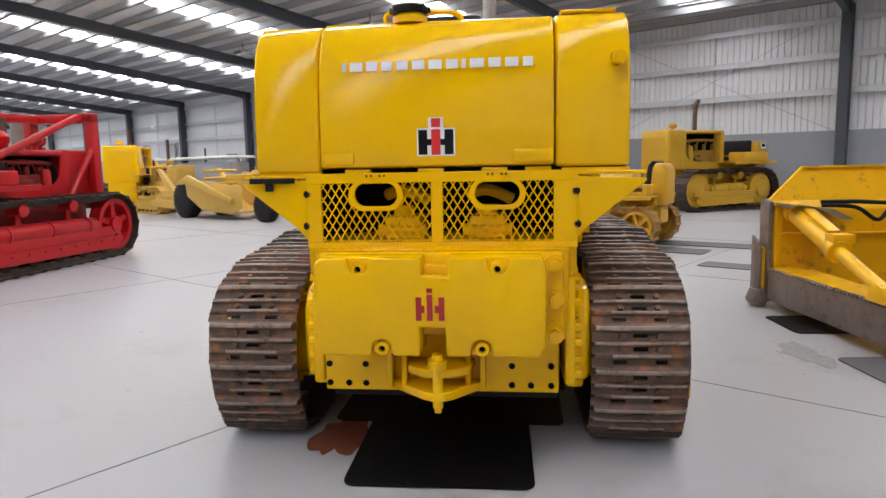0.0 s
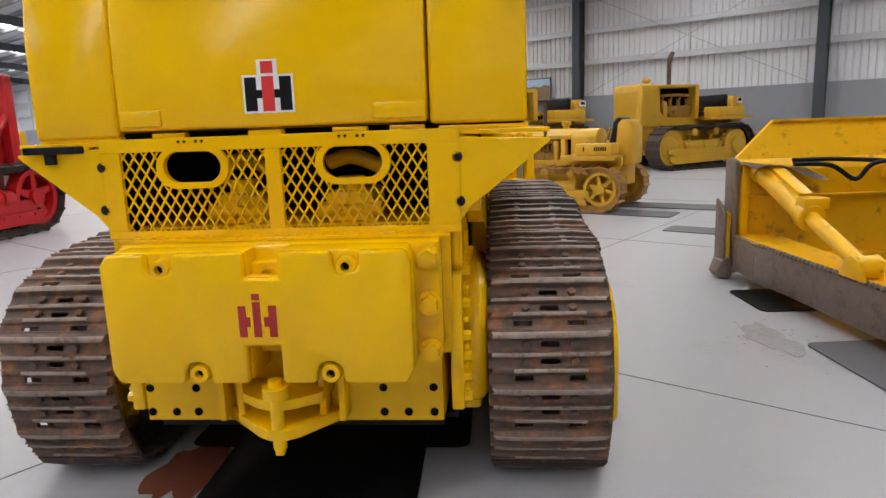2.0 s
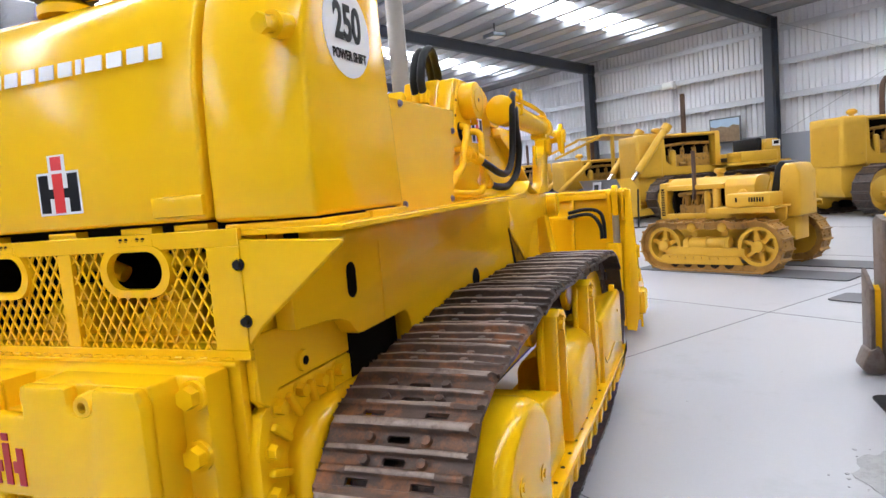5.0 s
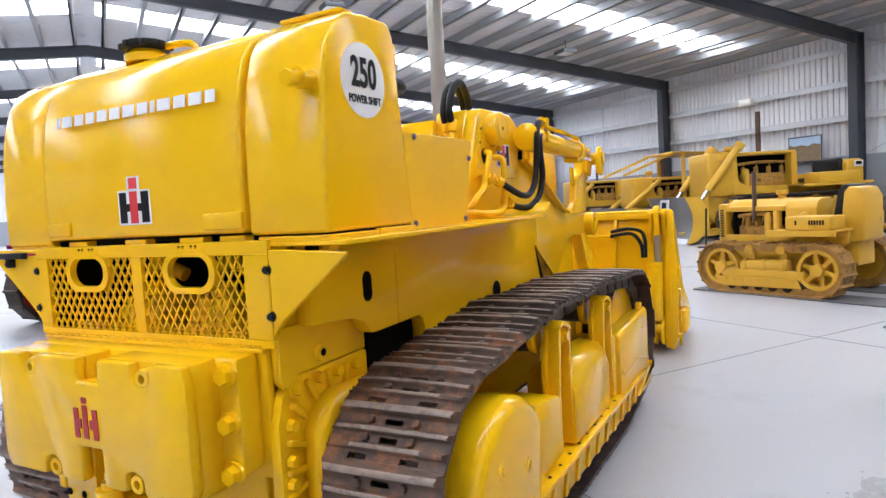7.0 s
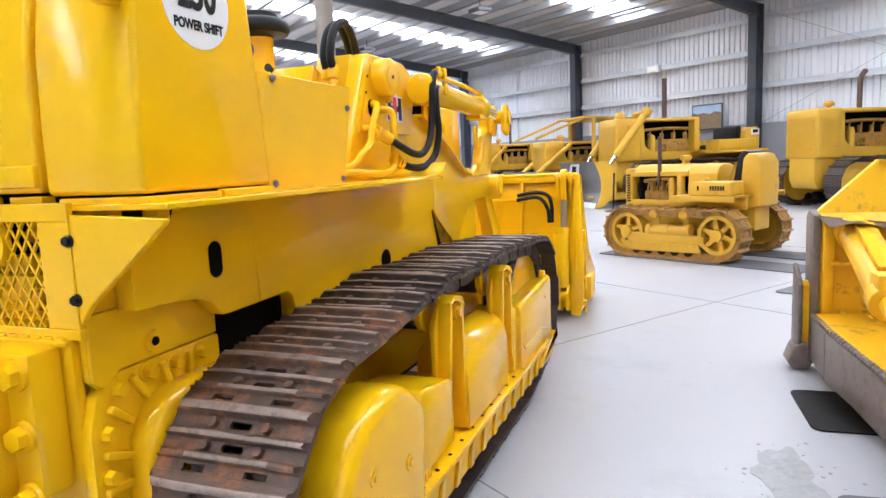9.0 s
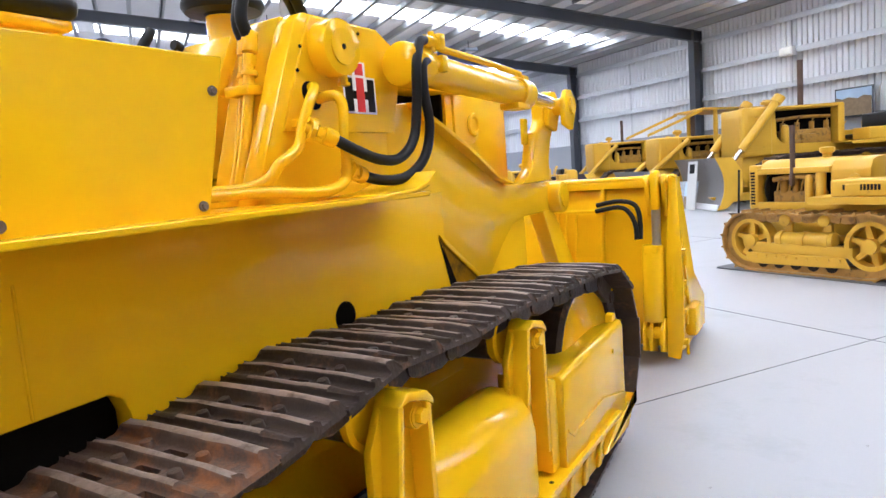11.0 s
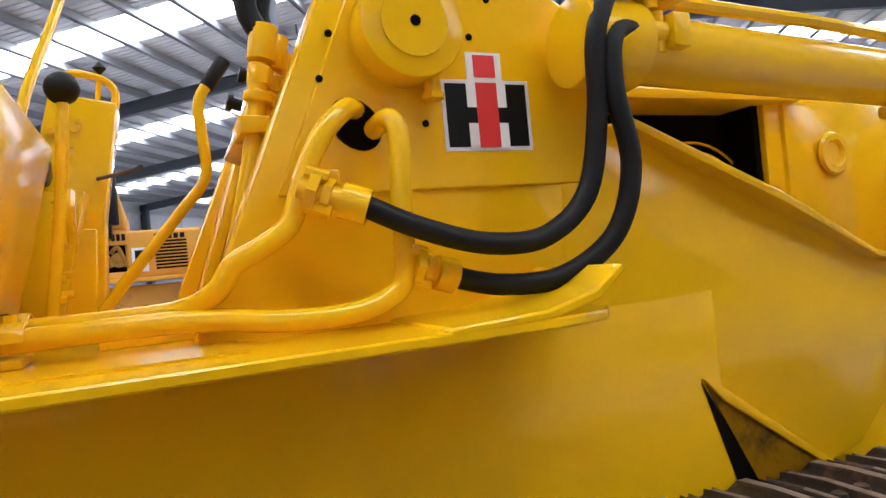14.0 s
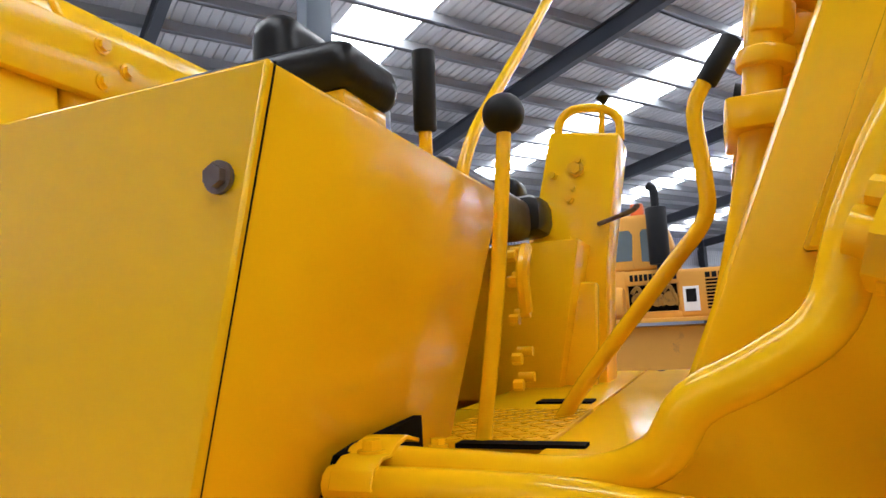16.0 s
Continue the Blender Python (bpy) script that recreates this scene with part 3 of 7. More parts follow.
    t = bmesh.new()
    slab(t, [(0.93, 0.26), (1.205, 0.26), (1.205, 0.635), (1.195, 0.665), (1.17, 0.67), (1.04, 0.61), (0.93, 0.595)], 2.25, 3.04, "y", 0.014)
    for v in t.verts:
        if v.co.z > 0.58:
            v.co.z += (v.co.y - 2.25) * 0.055
    if side < 0:
        bmesh.ops.transform(t, matrix=Matrix.Diagonal((-1, 1, 1, 1)), verts=t.verts)
    merge(bm, t)
    part("front_cover", bm, YEL, uc)
    bm = B()
    slab(bm, [(2.16, 0.32), (2.235, 0.32), (2.235, 0.665), (2.16, 0.69)], S(0.97), S(1.185), "x", 0.012)
    slab(bm, [(2.27, 0.46), (2.33, 0.42), (2.70, 0.44), (3.02, 0.36), (3.02, 0.345), (2.70, 0.425), (2.33, 0.405), (2.27, 0.445)], S(1.2), S(1.211), "x", 0.003)
    bolt(bm, (S(1.205), 2.86, 0.60), (S(1), 0, 0), 0.010, 0.006, False)
    slab(bm, [(2.97, 0.70), (3.03, 0.70), (3.03, 0.735), (3.01, 0.745), (2.98, 0.74)], S(1.14), S(1.175), "x", 0.006)
    slab(bm, [(2.85, 0.26), (3.19, 0.26), (3.19, 0.30), (3.05, 0.17), (2.7, 0.17)], S(1.0), S(1.212), "x", 0.01)
    part("front_cover_seam", bm, YEL, uc)
    bm = B()
    for i in range(4):
        sb(bm, 1.10, 1.19, 0.835 + 0.03 * i, 0.86 + 0.03 * i, 0.31, 0.385 - 0.012 * i, bev=0.008)
    part("adjuster_lug", bm, YEL, uc)
    # lower rail with a row of holes, and the rollers behind
    bm = B()
    slab(bm, [(0.74, 0.285), (2.9, 0.285), (2.9, 0.31), (0.74, 0.31)], S(0.95), S(1.225), "x", 0.004)
    slab(bm, [(0.74, 0.13), (2.75, 0.13), (2.9, 0.2), (2.9, 0.285), (0.74, 0.285)], S(1.16), S(1.178), "x", 0.004)
    part("roller_guard", bm, YEL, uc)
    # black discs on the rail, painted as shaded holes
    bm = B()
    for i in range(14):
        y = 0.86 + 0.14 * i
        rod(bm, (S(1.19), y, 0.309), (S(1.19), y, 0.3125), 0.009, seg=10)
    part("rail_bolt_hole", bm, DARK, uc)
    bm = B()
    for i in range(11):
        y = 0.83 + 0.18 * i
        slab(bm, [(y, 0.14), (y + 0.05, 0.14), (y + 0.10, 0.28), (y + 0.05, 0.28)], S(1.177), S(1.195), "x", 0.006)
    part("guard_rib", bm, YEL, uc)
    bm = B()
    sb(bm, 0.8, 1.1, 0.75, 3.0, 0.17, 0.42, bev=0.02)
    part("frame_beam", bm, YEL, uc)
    for i in range(6):
        bm = B()
        y = 0.98 + 0.34 * i
        lathe(bm, [(0.03, 0), (0.11, 0.0), (0.11, 0.24), (0.03, 0.24)], (S(0.83), y, 0.165), (S(1), 0, 0), 20)
        part("track_roller", bm, STEEL, uc)
    # final drive housing on its flange; the bolts sit in pockets between cast webs
    bm = B()
    slab(bm, [(0.0, 0.40), (0.0, 0.80), (0.03, 0.895), (0.10, 0.945), (0.5, 0.95), (0.62, 0.90), (0.62, 0.40)], S(0.585), S(0.632), "x", 0.008)
    part("drive_flange", bm, YEL, uc)
    bm = B()
    slab(bm, [(0.115, 0.375), (0.105, 0.60), (0.12, 0.75), (0.17, 0.835), (0.26, 0.865), (0.7, 0.86), (0.86, 0.78), (0.86, 0.375)], S(0.60), S(0.716), "x", 0.045, 4)
    sb(bm, 0.60, 0.69, 0.16, 0.34, 0.33, 0.40, bev=0.02)
    part("final_drive", bm, YEL, uc)
    spots = [(0.42, 0.912), (0.31, 0.912), (0.205, 0.915), (0.095, 0.90), (0.05, 0.79), (0.042, 0.67), (0.038, 0.595), (0.036, 0.52), (0.036, 0.44)]
    bm = B()
    for y, z in spots:
        bolt(bm, (S(0.631), y, z), (S(1), 0, 0), 0.022, 0.03)
    part("drive_bolt", bm, YEL, uc)
    bm = B()
    for (y0, z0), (y1, z1) in zip(spots, spots[1:]):
        y, z = (y0 + y1) / 2, (z0 + z1) / 2
        dy, dz = 0.34 - y, 0.62 - z
        k = math.hypot(dy, dz)
        a = math.degrees(math.atan2(dz, dy))
        box(bm, -0.012, 0.012, -0.018, 0.075, -0.012, 0.012, 0.008, m=Matrix.Translation((S(0.642), y, z)) @ pose(0, 0, 0, a))
    part("cast_web", bm, YEL, uc)

# rear case, counterweight and hitch
bm = B()
box(bm, -0.62, 0.62, 0.85, 3.3, 0.34, 1.2, 0.02)
part("belly_case", bm, YEL, loader)
# guard added in near-black to deepen the shade below the machine
bm = B()
box(bm, -0.6, 0.6, 0.12, 3.3, 0.315, 0.338, 0.008)
box(bm, -0.55, 0.55, 0.05, 0.12, 0.315, 0.37, 0.008)
part("belly_guard", bm, GRIME, loader, "near-black belly guard added to deepen the shade under the loader")
bm = B()
box(bm, -0.56, 0.56, 0.02, 0.9, 0.36, 1.08, 0.02)
slab(bm, [(-0.575, 0.36), (0.555, 0.36), (0.555, 0.62), (0.6, 0.62), (0.6, 1.07), (-0.6, 1.07), (-0.6, 0.62), (-0.575, 0.62)], 0.0, 0.03, "y", 0.006)
part("rear_case", bm, YEL, loader)
# no holes are cut: black discs carry their shade
bm = B()
for x in (-0.555, -0.46, -0.375, 0.335, 0.425, 0.52):
    rod(bm, (x, 0.004, 0.395), (x, -0.003, 0.395), 0.0155, seg=16)
for x in (-0.555, -0.375, 0.335, 0.52):
    rod(bm, (x, 0.004, 0.49), (x, -0.003, 0.49), 0.0155, seg=16)
part("bolt_hole", bm, DARK, loader)

bm = B()
# cast block in two halves with notches
def pocket(x, z, sgn):
    """Half-round pocket cut into an edge, listed left to right (top) or right to left (bottom)."""
    return [(x - sgn * 0.047, z)] + [(x - sgn * 0.043 * math.cos(a), z - sgn * (0.045 + 0.03 * math.sin(a))) for a in np.linspace(0, math.pi, 8)] + [(x + sgn * 0.047, z)]


def block(y0, y1, cuts, bev):
    lob = [(-0.545, 0.645), (-0.52, 0.60)]
    lob += pocket(-0.245, 0.60, -1)[::-1] if cuts else []
    lob += [(-0.07, 0.60), (-0.07, 0.73), (0.045, 0.73), (0.045, 0.60)]
    lob += pocket(0.205, 0.60, -1)[::-1] if cuts else []
    lob += [(0.46, 0.60), (0.485, 0.65), (0.485, 1.0), (0.47, 1.045)]
    lob += pocket(0.275, 1.045, 1)[::-1] if cuts else []
    lob += [(0.055, 1.045), (0.055, 0.96), (-0.06, 0.96), (-0.06, 1.045)]
    lob += pocket(-0.345, 1.045, 1)[::-1] if cuts else []
    lob += [(-0.52, 1.045), (-0.545, 1.01)]
    slab(bm, lob, y0, y1, "y", bev, 2)


block(-0.235, -0.19, True, 0.014)
block(-0.192, -0.01, False, 0.008)
box(bm, -0.56, 0.57, -0.10, 0.0, 0.66, 1.05, 0.02)
box(bm, -0.06, 0.055, -0.16, 0.0, 0.9, 1.0, 0.01)
part("counterweight", bm, YEL, loader, "cast yellow counterweight block with bolt bosses")
bm = B()
HOLES = ((-0.345, 0.992), (0.275, 0.992), (-0.245, 0.632), (0.205, 0.632))
for x, z in HOLES:
    lathe(bm, [(0.037, 0), (0.033, 0.034), (0.030, 0.038), (0.015, 0.038), (0.014, 0.012), (0.002, 0.012)], (x, -0.188, z), (0, -1, 0), 20)
lathe(bm, [(0.040, 0), (0.040, 0.010), (0.031, 0.010), (0.030, 0.002), (0.002, 0.002)], (0, -0.158, 0.945), (0, -1, 0), 22)
part("bolt_boss", bm, YEL, loader)
# black discs in the bosses paint the dark of the bores
bm = B()
for x, z in HOLES:
    rod(bm, (x, -0.198, z), (x, -0.203, z), 0.0138, seg=16)
part("counterweight_recess", bm, DARK, loader)
bm = B()
for z in (0.995, 0.835, 0.67):
    rod(bm, (0.53, -0.10, z), (0.53, -0.112, z), 0.042, seg=18)
    bolt(bm, (0.53, -0.112, z), (0, -1, 0), 0.032, 0.026, False)
    rod(bm, (-0.545, -0.10, z), (-0.545, -0.11, z), 0.03, seg=14)
part("counterweight_bolt", bm, YEL, loader)
# painted mark on the counterweight
bm = B()
for x0, x1, z0, z1 in ((-0.085, -0.060, 0.765, 0.87), (-0.061, -0.047, 0.80, 0.832), (-0.036, -0.011, 0.765, 0.882), (-0.036, -0.011, 0.890, 0.910), (0.017, 0.042, 0.765, 0.87), (0.0, 0.018, 0.80, 0.832)):
    box(bm, x0, x1, -0.2385, -0.233, z0, z1)
part("painted_mark", bm, DRED2, loader)

# hitch
bm = B()
slab(bm, [(-0.25, 0.0), (-0.24, -0.03), (-0.07, -0.19), (-0.03, -0.215), (0.03, -0.215), (0.07, -0.19), (0.20, -0.03), (0.21, 0.0)], 0.383, 0.425, "z", 0.008)
slab(bm, [(-0.16, 0.0)] + [(x * 0.16, -0.11 - 0.10 * math.cos(x * 1.5)) for x in np.linspace(-0.9, 0.9, 9)] + [(0.16, 0.0)], 0.49, 0.53, "z", 0.008)
for x in (-0.24, -0.17, 0.13, 0.2):
    box(bm, x - 0.012, x + 0.012, -0.09, 0.01, 0.40, 0.58, 0.004)
part("hitch", bm, YEL, loader)
bm = B()
rod(bm, (0.0, -0.19, 0.35), (0.0, -0.19, 0.60), 0.024)
rod(bm, (0.0, -0.19, 0.535), (0.0, -0.19, 0.575), 0.045, seg=18)
box(bm, -0.016, 0.016, -0.205, -0.175, 0.325, 0.37, 0.005)
part("hitch_pin", bm, YEL, loader)

# rear grille plate, expanded mesh and oval openings
GY = 0.0
bm = B()
for x0, x1, z0, z1 in ((-0.635, 0.64, 1.368, 1.415), (-0.635, 0.64, 1.06, 1.088), (-0.635, -0.563, 1.088, 1.368), (-0.037, 0.018, 1.088, 1.368), (0.53, 0.64, 1.088, 1.368)):
    box(bm, x0, x1, GY, GY + 0.02, z0, z1, 0.002, seg=1)
def oval(cx, cz, w, h, n=12):
    r = h / 2
    a = w / 2 - r
    return arc(cx + a, cz, r, -90, 90, n) + arc(cx - a, cz, r, 90, 270, n)
for cx in (-0.298, 0.272):
    o, i = oval(cx, 1.31, 0.262, 0.146), oval(cx, 1.313, 0.208, 0.108)
    rings = [[bm.verts.new((p[0], y, p[1])) for p in pts] for pts, y in ((o, GY - 0.006), (i, GY - 0.006), (i, GY + 0.02), (o, GY + 0.02))]
    for k in range(4):
        a, b = rings[k], rings[(k + 1) % 4]
        for j in range(len(a)):
            bm.faces.new((a[j], a[(j + 1) % len(a)], b[(j + 1) % len(a)], b[j]))
    box(bm, cx - 0.075, cx + 0.075, GY - 0.002, GY + 0.018, 1.366, 1.40)
part("grille_frame", bm, YEL, loader)
# small black discs imitate shaded holes in the frame
bm = B()
for cx in (-0.298, 0.272):
    for dx in (-0.06, -0.03, 0.03, 0.06):
        rod(bm, (cx + dx * 0.7, GY + 0.002, 1.40), (cx + dx * 0.7, GY - 0.002, 1.40), 0.006, seg=10)
part("frame_hole", bm, DARK, loader)
for x0, x1, cx in ((-0.563, -0.037, -0.298), (0.018, 0.53, 0.272)):
    bm = B()
    dx, dz = 0.039, 0.062
    for sgn in (1, -1):
        k0 = -int((1.368 - 1.088) / dz) - 3
        for k in range(k0, int((x1 - x0) / dx) + 14):
            p = None
            n = 40
            run = []
            for i in range(n + 1):
                z = 1.088 + (1.368 - 1.088) * i / n
                x = x0 + dx * k + (z - 1.088) * dx / dz * sgn + (0 if sgn > 0 else 0.28 * dx / dz)
                inside = x0 <= x <= x1
                q = max(0, abs(x - cx) - 0.055)
                if math.hypot(q, z - 1.31) < 0.07:
                    inside = False
                if inside:
                    run.append((x, z))
                if (not inside or i == n) and run:
                    if len(run) > 1:
                        (xa, za), (xb, zb) = run[0], run[-1]
                        w = 0.0035
                        slab(bm, [(xa - w, za), (xa + w, za), (xb + w, zb), (xb - w, zb)], GY + 0.006, GY + 0.012 + 0.002 * sgn, "y")
                    run = []
    part("expanded_mesh", bm, YEL, loader, smooth=0)
# black boxes behind the mesh, their colour in place of real shade
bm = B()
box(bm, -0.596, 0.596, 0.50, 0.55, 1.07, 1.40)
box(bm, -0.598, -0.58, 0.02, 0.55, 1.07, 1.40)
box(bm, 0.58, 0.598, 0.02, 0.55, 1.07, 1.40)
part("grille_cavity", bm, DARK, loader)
bm = B()
for x in (-0.2, 0.22):
    box(bm, x - 0.09, x + 0.09, 0.14, 0.4, 1.08, 1.2, 0.02)
    rod(bm, (x, 0.2, 1.2), (x, 0.2, 1.25), 0.05)
    rod(bm, (x - 0.12, 0.16, 1.13), (x + 0.12, 0.16, 1.13), 0.03)
    tube(bm, [(x - 0.1, 0.3, 1.3), (x, 0.26, 1.32), (x + 0.12, 0.28, 1.27)], 0.03)
box(bm, -0.58, 0.58, 0.1, 0.48, 1.04, 1.09, 0.01)
part("valve_block", bm, YEL, loader)
bm = B()
slab(bm, [(-0.60, 1.045), (0.6, 1.045), (0.6, 1.06), (-0.60, 1.06)], -0.015, 0.02, "y", 0.004)
for i in range(26):
    x = -0.55 + i * 0.044
    slab(bm, [(x, 1.052), (x + 0.03, 1.052), (x + 0.036, 1.068), (x + 0.006, 1.068)], -0.008, 0.01, "y", 0.003, 1)
part("weld_bead", bm, YEL, loader)

def bend(bm, side):
    """The boom's fore part leans inwards."""
    for v in bm.verts:
        f = v.co.y - 2.5
        if f > 0:
            v.co.y += 0.115 * f
            v.co.x -= side * 0.095 * f


bm = B()
box(bm, -0.905, -0.685, -0.022, -0.004, 1.372, 1.398, 0.004)
box(bm, -0.83, -0.795, -0.02, 0.006, 1.335, 1.375, 0.004)
for x, z in ((-0.89, 1.385), (-0.70, 1.385), (-0.812, 1.35)):
    bolt(bm, (x, -0.02, z), (0, -1, 0), 0.008, 0.008)
part("latch_bar", bm, BLACK, loader, "black steel latch bar")

# wings and fenders
for side in (1, -1):
    S = lambda v: side * v
    bm = B()
    slab(bm, [(S(0.63), 1.385), (S(0.945), 1.372), (S(0.945), 1.36), (S(0.68), 1.15), (S(0.63), 1.09)], 0.005, 0.025, "y", 0.003, 1)
    slab(bm, [(0.022, 1.388), (0.14, 1.388), (0.20, 1.05), (0.15, 0.95), (0.05, 0.91), (0.022, 0.94)], S(0.60), S(0.625), "x", 0.004, 1)
    part("wing_plate", bm, YEL, loader)
    bm = B()
    for x, z in ((0.612, 1.319), (0.618, 1.167)):
        bolt(bm, (S(x + 0.02), 0.004, z), (0, -1, 0), 0.013, 0.014)
    part("wing_bolt", bm, BLACK, loader)
    bm = B()
    t = bmesh.new()
    slab(t, [(0.56, 0.02), (0.945, 0.02), (0.945, 1.78), (0.93, 1.86), (0.88, 1.90), (0.70, 1.91), (0.56, 1.91)], 1.392, 1.408, "z", 0.003, 1)
    if side < 0:
        bmesh.ops.transform(t, matrix=Matrix.Diagonal((-1, 1, 1, 1)), verts=t.verts)
    merge(bm, t)
    slab(bm, [(1.60, 1.402), (1.76, 1.406), (1.84, 1.425), (1.89, 1.465), (1.88, 1.475), (1.83, 1.44), (1.75, 1.42), (1.60, 1.4135)], S(0.70), S(0.945), "x", 0.004, 1)
    part("fender", bm, YEL, loader)
    # main frame side
    bm = B()
    slab(bm, [(0.12, 1.388), (2.3, 1.388), (2.3, 1.15), (2.38, 0.62), (0.87, 0.62), (0.86, 0.97), (0.845, 1.01), (0.815, 1.028), (0.50, 1.022), (0.463, 1.024), (0.44, 1.045), (0.413, 1.075), (0.36, 1.095), (0.28, 1.106), (0.12, 1.114)], S(0.64), S(0.705), "x", 0.006)
    part("side_frame", bm, YEL, loader)
    bm = B()
    slab(bm, [(0.02, 1.12), (0.50, 1.12), (0.50, 0.955), (0.11, 0.95), (0.06, 0.91), (0.02, 0.94)], S(0.622), S(0.638), "x", 0.004, 1)
    rod(bm, (S(0.638), 0.228, 1.0), (S(0.652), 0.228, 1.0), 0.032, seg=18)
    part("case_side_plate", bm, YEL, loader)
    # dark slabs laid on and behind the plates paint the openings' shade
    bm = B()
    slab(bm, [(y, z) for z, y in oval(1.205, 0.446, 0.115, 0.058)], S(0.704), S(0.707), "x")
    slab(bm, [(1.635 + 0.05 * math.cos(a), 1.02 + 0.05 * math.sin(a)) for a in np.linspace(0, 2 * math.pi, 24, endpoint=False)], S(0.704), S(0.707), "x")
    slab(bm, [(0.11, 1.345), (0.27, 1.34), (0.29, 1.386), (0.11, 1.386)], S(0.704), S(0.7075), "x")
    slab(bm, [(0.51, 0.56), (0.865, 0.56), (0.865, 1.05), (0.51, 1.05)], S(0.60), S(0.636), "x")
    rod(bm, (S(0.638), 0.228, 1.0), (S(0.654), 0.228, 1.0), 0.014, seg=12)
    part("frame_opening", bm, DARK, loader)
    bm = B()
    box(bm, min(S(0.700), S(0.709)), max(S(0.700), S(0.709)), 0.648, 0.655, 1.03, 1.31, 0.002, seg=1)
    part("weld_seam", bm, YEL, loader)
    bm = B()
    sb2 = sorted((S(0.71), S(0.76)))
    box(bm, sb2[0], sb2[1], 0.17, 0.22, 1.345, 1.388, 0.004)
    part("fender_bracket", bm, YEL, loader)
    # boom arm
    bm = B()
    slab(bm, [(1.96, 1.72), (2.10, 1.735), (2.49, 1.575), (2.78, 1.43), (2.95, 1.385), (3.2, 1.375), (3.56, 1.365), (3.68, 1.34), (3.71, 1.26), (3.66, 1.19), (3.45, 1.19), (3.2, 1.195), (3.0, 1.17), (2.85, 1.08), (2.72, 0.98), (2.6, 0.96), (2.48, 1.0), (2.24, 1.20), (1.94, 1.40)], S(0.60), S(0.7042), "x", 0.014)
    slab(bm, [(2.1, 1.735), (2.49, 1.575), (2.78, 1.43), (2.95, 1.392), (2.95, 1.378), (2.78, 1.415), (2.48, 1.558), (2.1, 1.715)], S(0.57), S(0.745), "x", 0.004)
    rod(bm, (S(0.52), 3.64, 1.265), (S(0.775), 3.64, 1.265), 0.095, seg=32, bev=0.008)
    rod(bm, (S(0.775), 3.64, 1.265), (S(0.785), 3.64, 1.265), 0.065, seg=28)
    bend(bm, side)
    part("boom_arm", bm, YEL, loader)
    # black sliver on the outer face, painted shade of the pocket
    bm = B()
    slab(bm, [(2.244, 1.205), (2.40, 0.95), (2.33, 0.95)], S(0.7055), S(0.7075), "x")
    part("arm_gap", bm, DARK, loader)
    # flush slab in darkened yellow, as the pocket's shaded inner side
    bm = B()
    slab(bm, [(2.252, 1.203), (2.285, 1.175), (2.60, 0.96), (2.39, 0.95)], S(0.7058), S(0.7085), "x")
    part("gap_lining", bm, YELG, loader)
    bm = B()
    slab(bm, [(2.242, 1.215), (2.30, 1.185), (2.50, 1.045), (2.62, 0.965), (2.61, 0.95), (2.49, 1.03), (2.29, 1.165)], S(0.705), S(0.716), "x", 0.003)
    part("arm_edge", bm, YEL, loader)
    bm = B()
    slab(bm, [(3.45, 1.22), (3.62, 1.22), (4.35, 0.45), (4.3, 0.25), (4.1, 0.25)], S(0.6), S(0.70), "x", 0.012)
    bend(bm, side)
    part("lower_arm", bm, YEL, loader)
    # boom tower
    bm = B()
    slab(bm, [(1.30, 1.40), (1.535, 1.955), (1.58, 1.985), (1.95, 1.985), (2.035, 1.94), (2.05, 1.78), (2.0, 1.62), (2.02, 1.50), (2.06, 1.40)], S(0.62), S(0.70), "x", 0.012)
    slab(bm, [(1.44, 1.62), (1.575, 1.94), (1.60, 1.975), (1.94, 1.975), (2.03, 1.93), (2.045, 1.78), (1.995, 1.62)], S(0.69), S(0.708), "x", 0.003, 1)
    slab(bm, [(1.40, 1.40), (1.60, 1.985), (1.56, 1.985), (1.36, 1.40)], S(0.44), S(0.622), "x", 0.012)
    box(bm, min(S(0.42), S(0.62)), max(S(0.42), S(0.62)), 1.6, 2.03, 1.4, 1.97, 0.015)
    part("boom_tower", bm, YEL, loader)
    bm = B()
    rod(bm, (S(0.70), 1.661, 1.877), (S(0.775), 1.661, 1.877), 0.088, seg=36, bev=0.006)
    lathe(bm, [(0.056, 0), (0.056, 0.004), (0.01, 0.004)], (S(0.776), 1.661, 1.877), (S(1), 0, 0), 28)
    rod(bm, (S(0.735), 1.70, 1.80), (S(0.735), 1.70, 1.77), 0.014, seg=10)
    rod(bm, (S(0.735), 1.70, 1.775), (S(0.735), 1.70, 1.765), 0.02, seg=6)
    part("pivot_boss", bm, YEL, loader)
    # black discs on the tower plate, shade of its holes put in colour
    bm = B()
    for y, z in ((1.519, 1.802), (1.54, 1.875), (1.789, 1.882), (1.693, 1.731), (1.76, 1.95), (1.83, 1.95)):
        rod(bm, (S(0.707), y, z), (S(0.7105), y, z), 0.0060, seg=12)
    rod(bm, (S(0.776), 1.661, 1.877), (S(0.782), 1.661, 1.877), 0.009, seg=10)
    slab(bm, [(1.572 + 0.041 * math.cos(a) - 0.010 * math.sin(a), 1.73 + 0.043 * math.sin(a)) for a in np.linspace(0, 2 * math.pi, 24, endpoint=False)], S(0.700), S(0.7095), "x")
    part("tower_hole", bm, DARK, loader)
    # tilt cylinder
    cx = S(0.80)
    bm = B()
    rod(bm, (cx, 2.02, 1.845), (cx, 2.98, 1.815), 0.062, seg=32)
    rod(bm, (cx, 2.90, 1.818), (cx, 3.03, 1.814), 0.074, seg=32, bev=0.008)
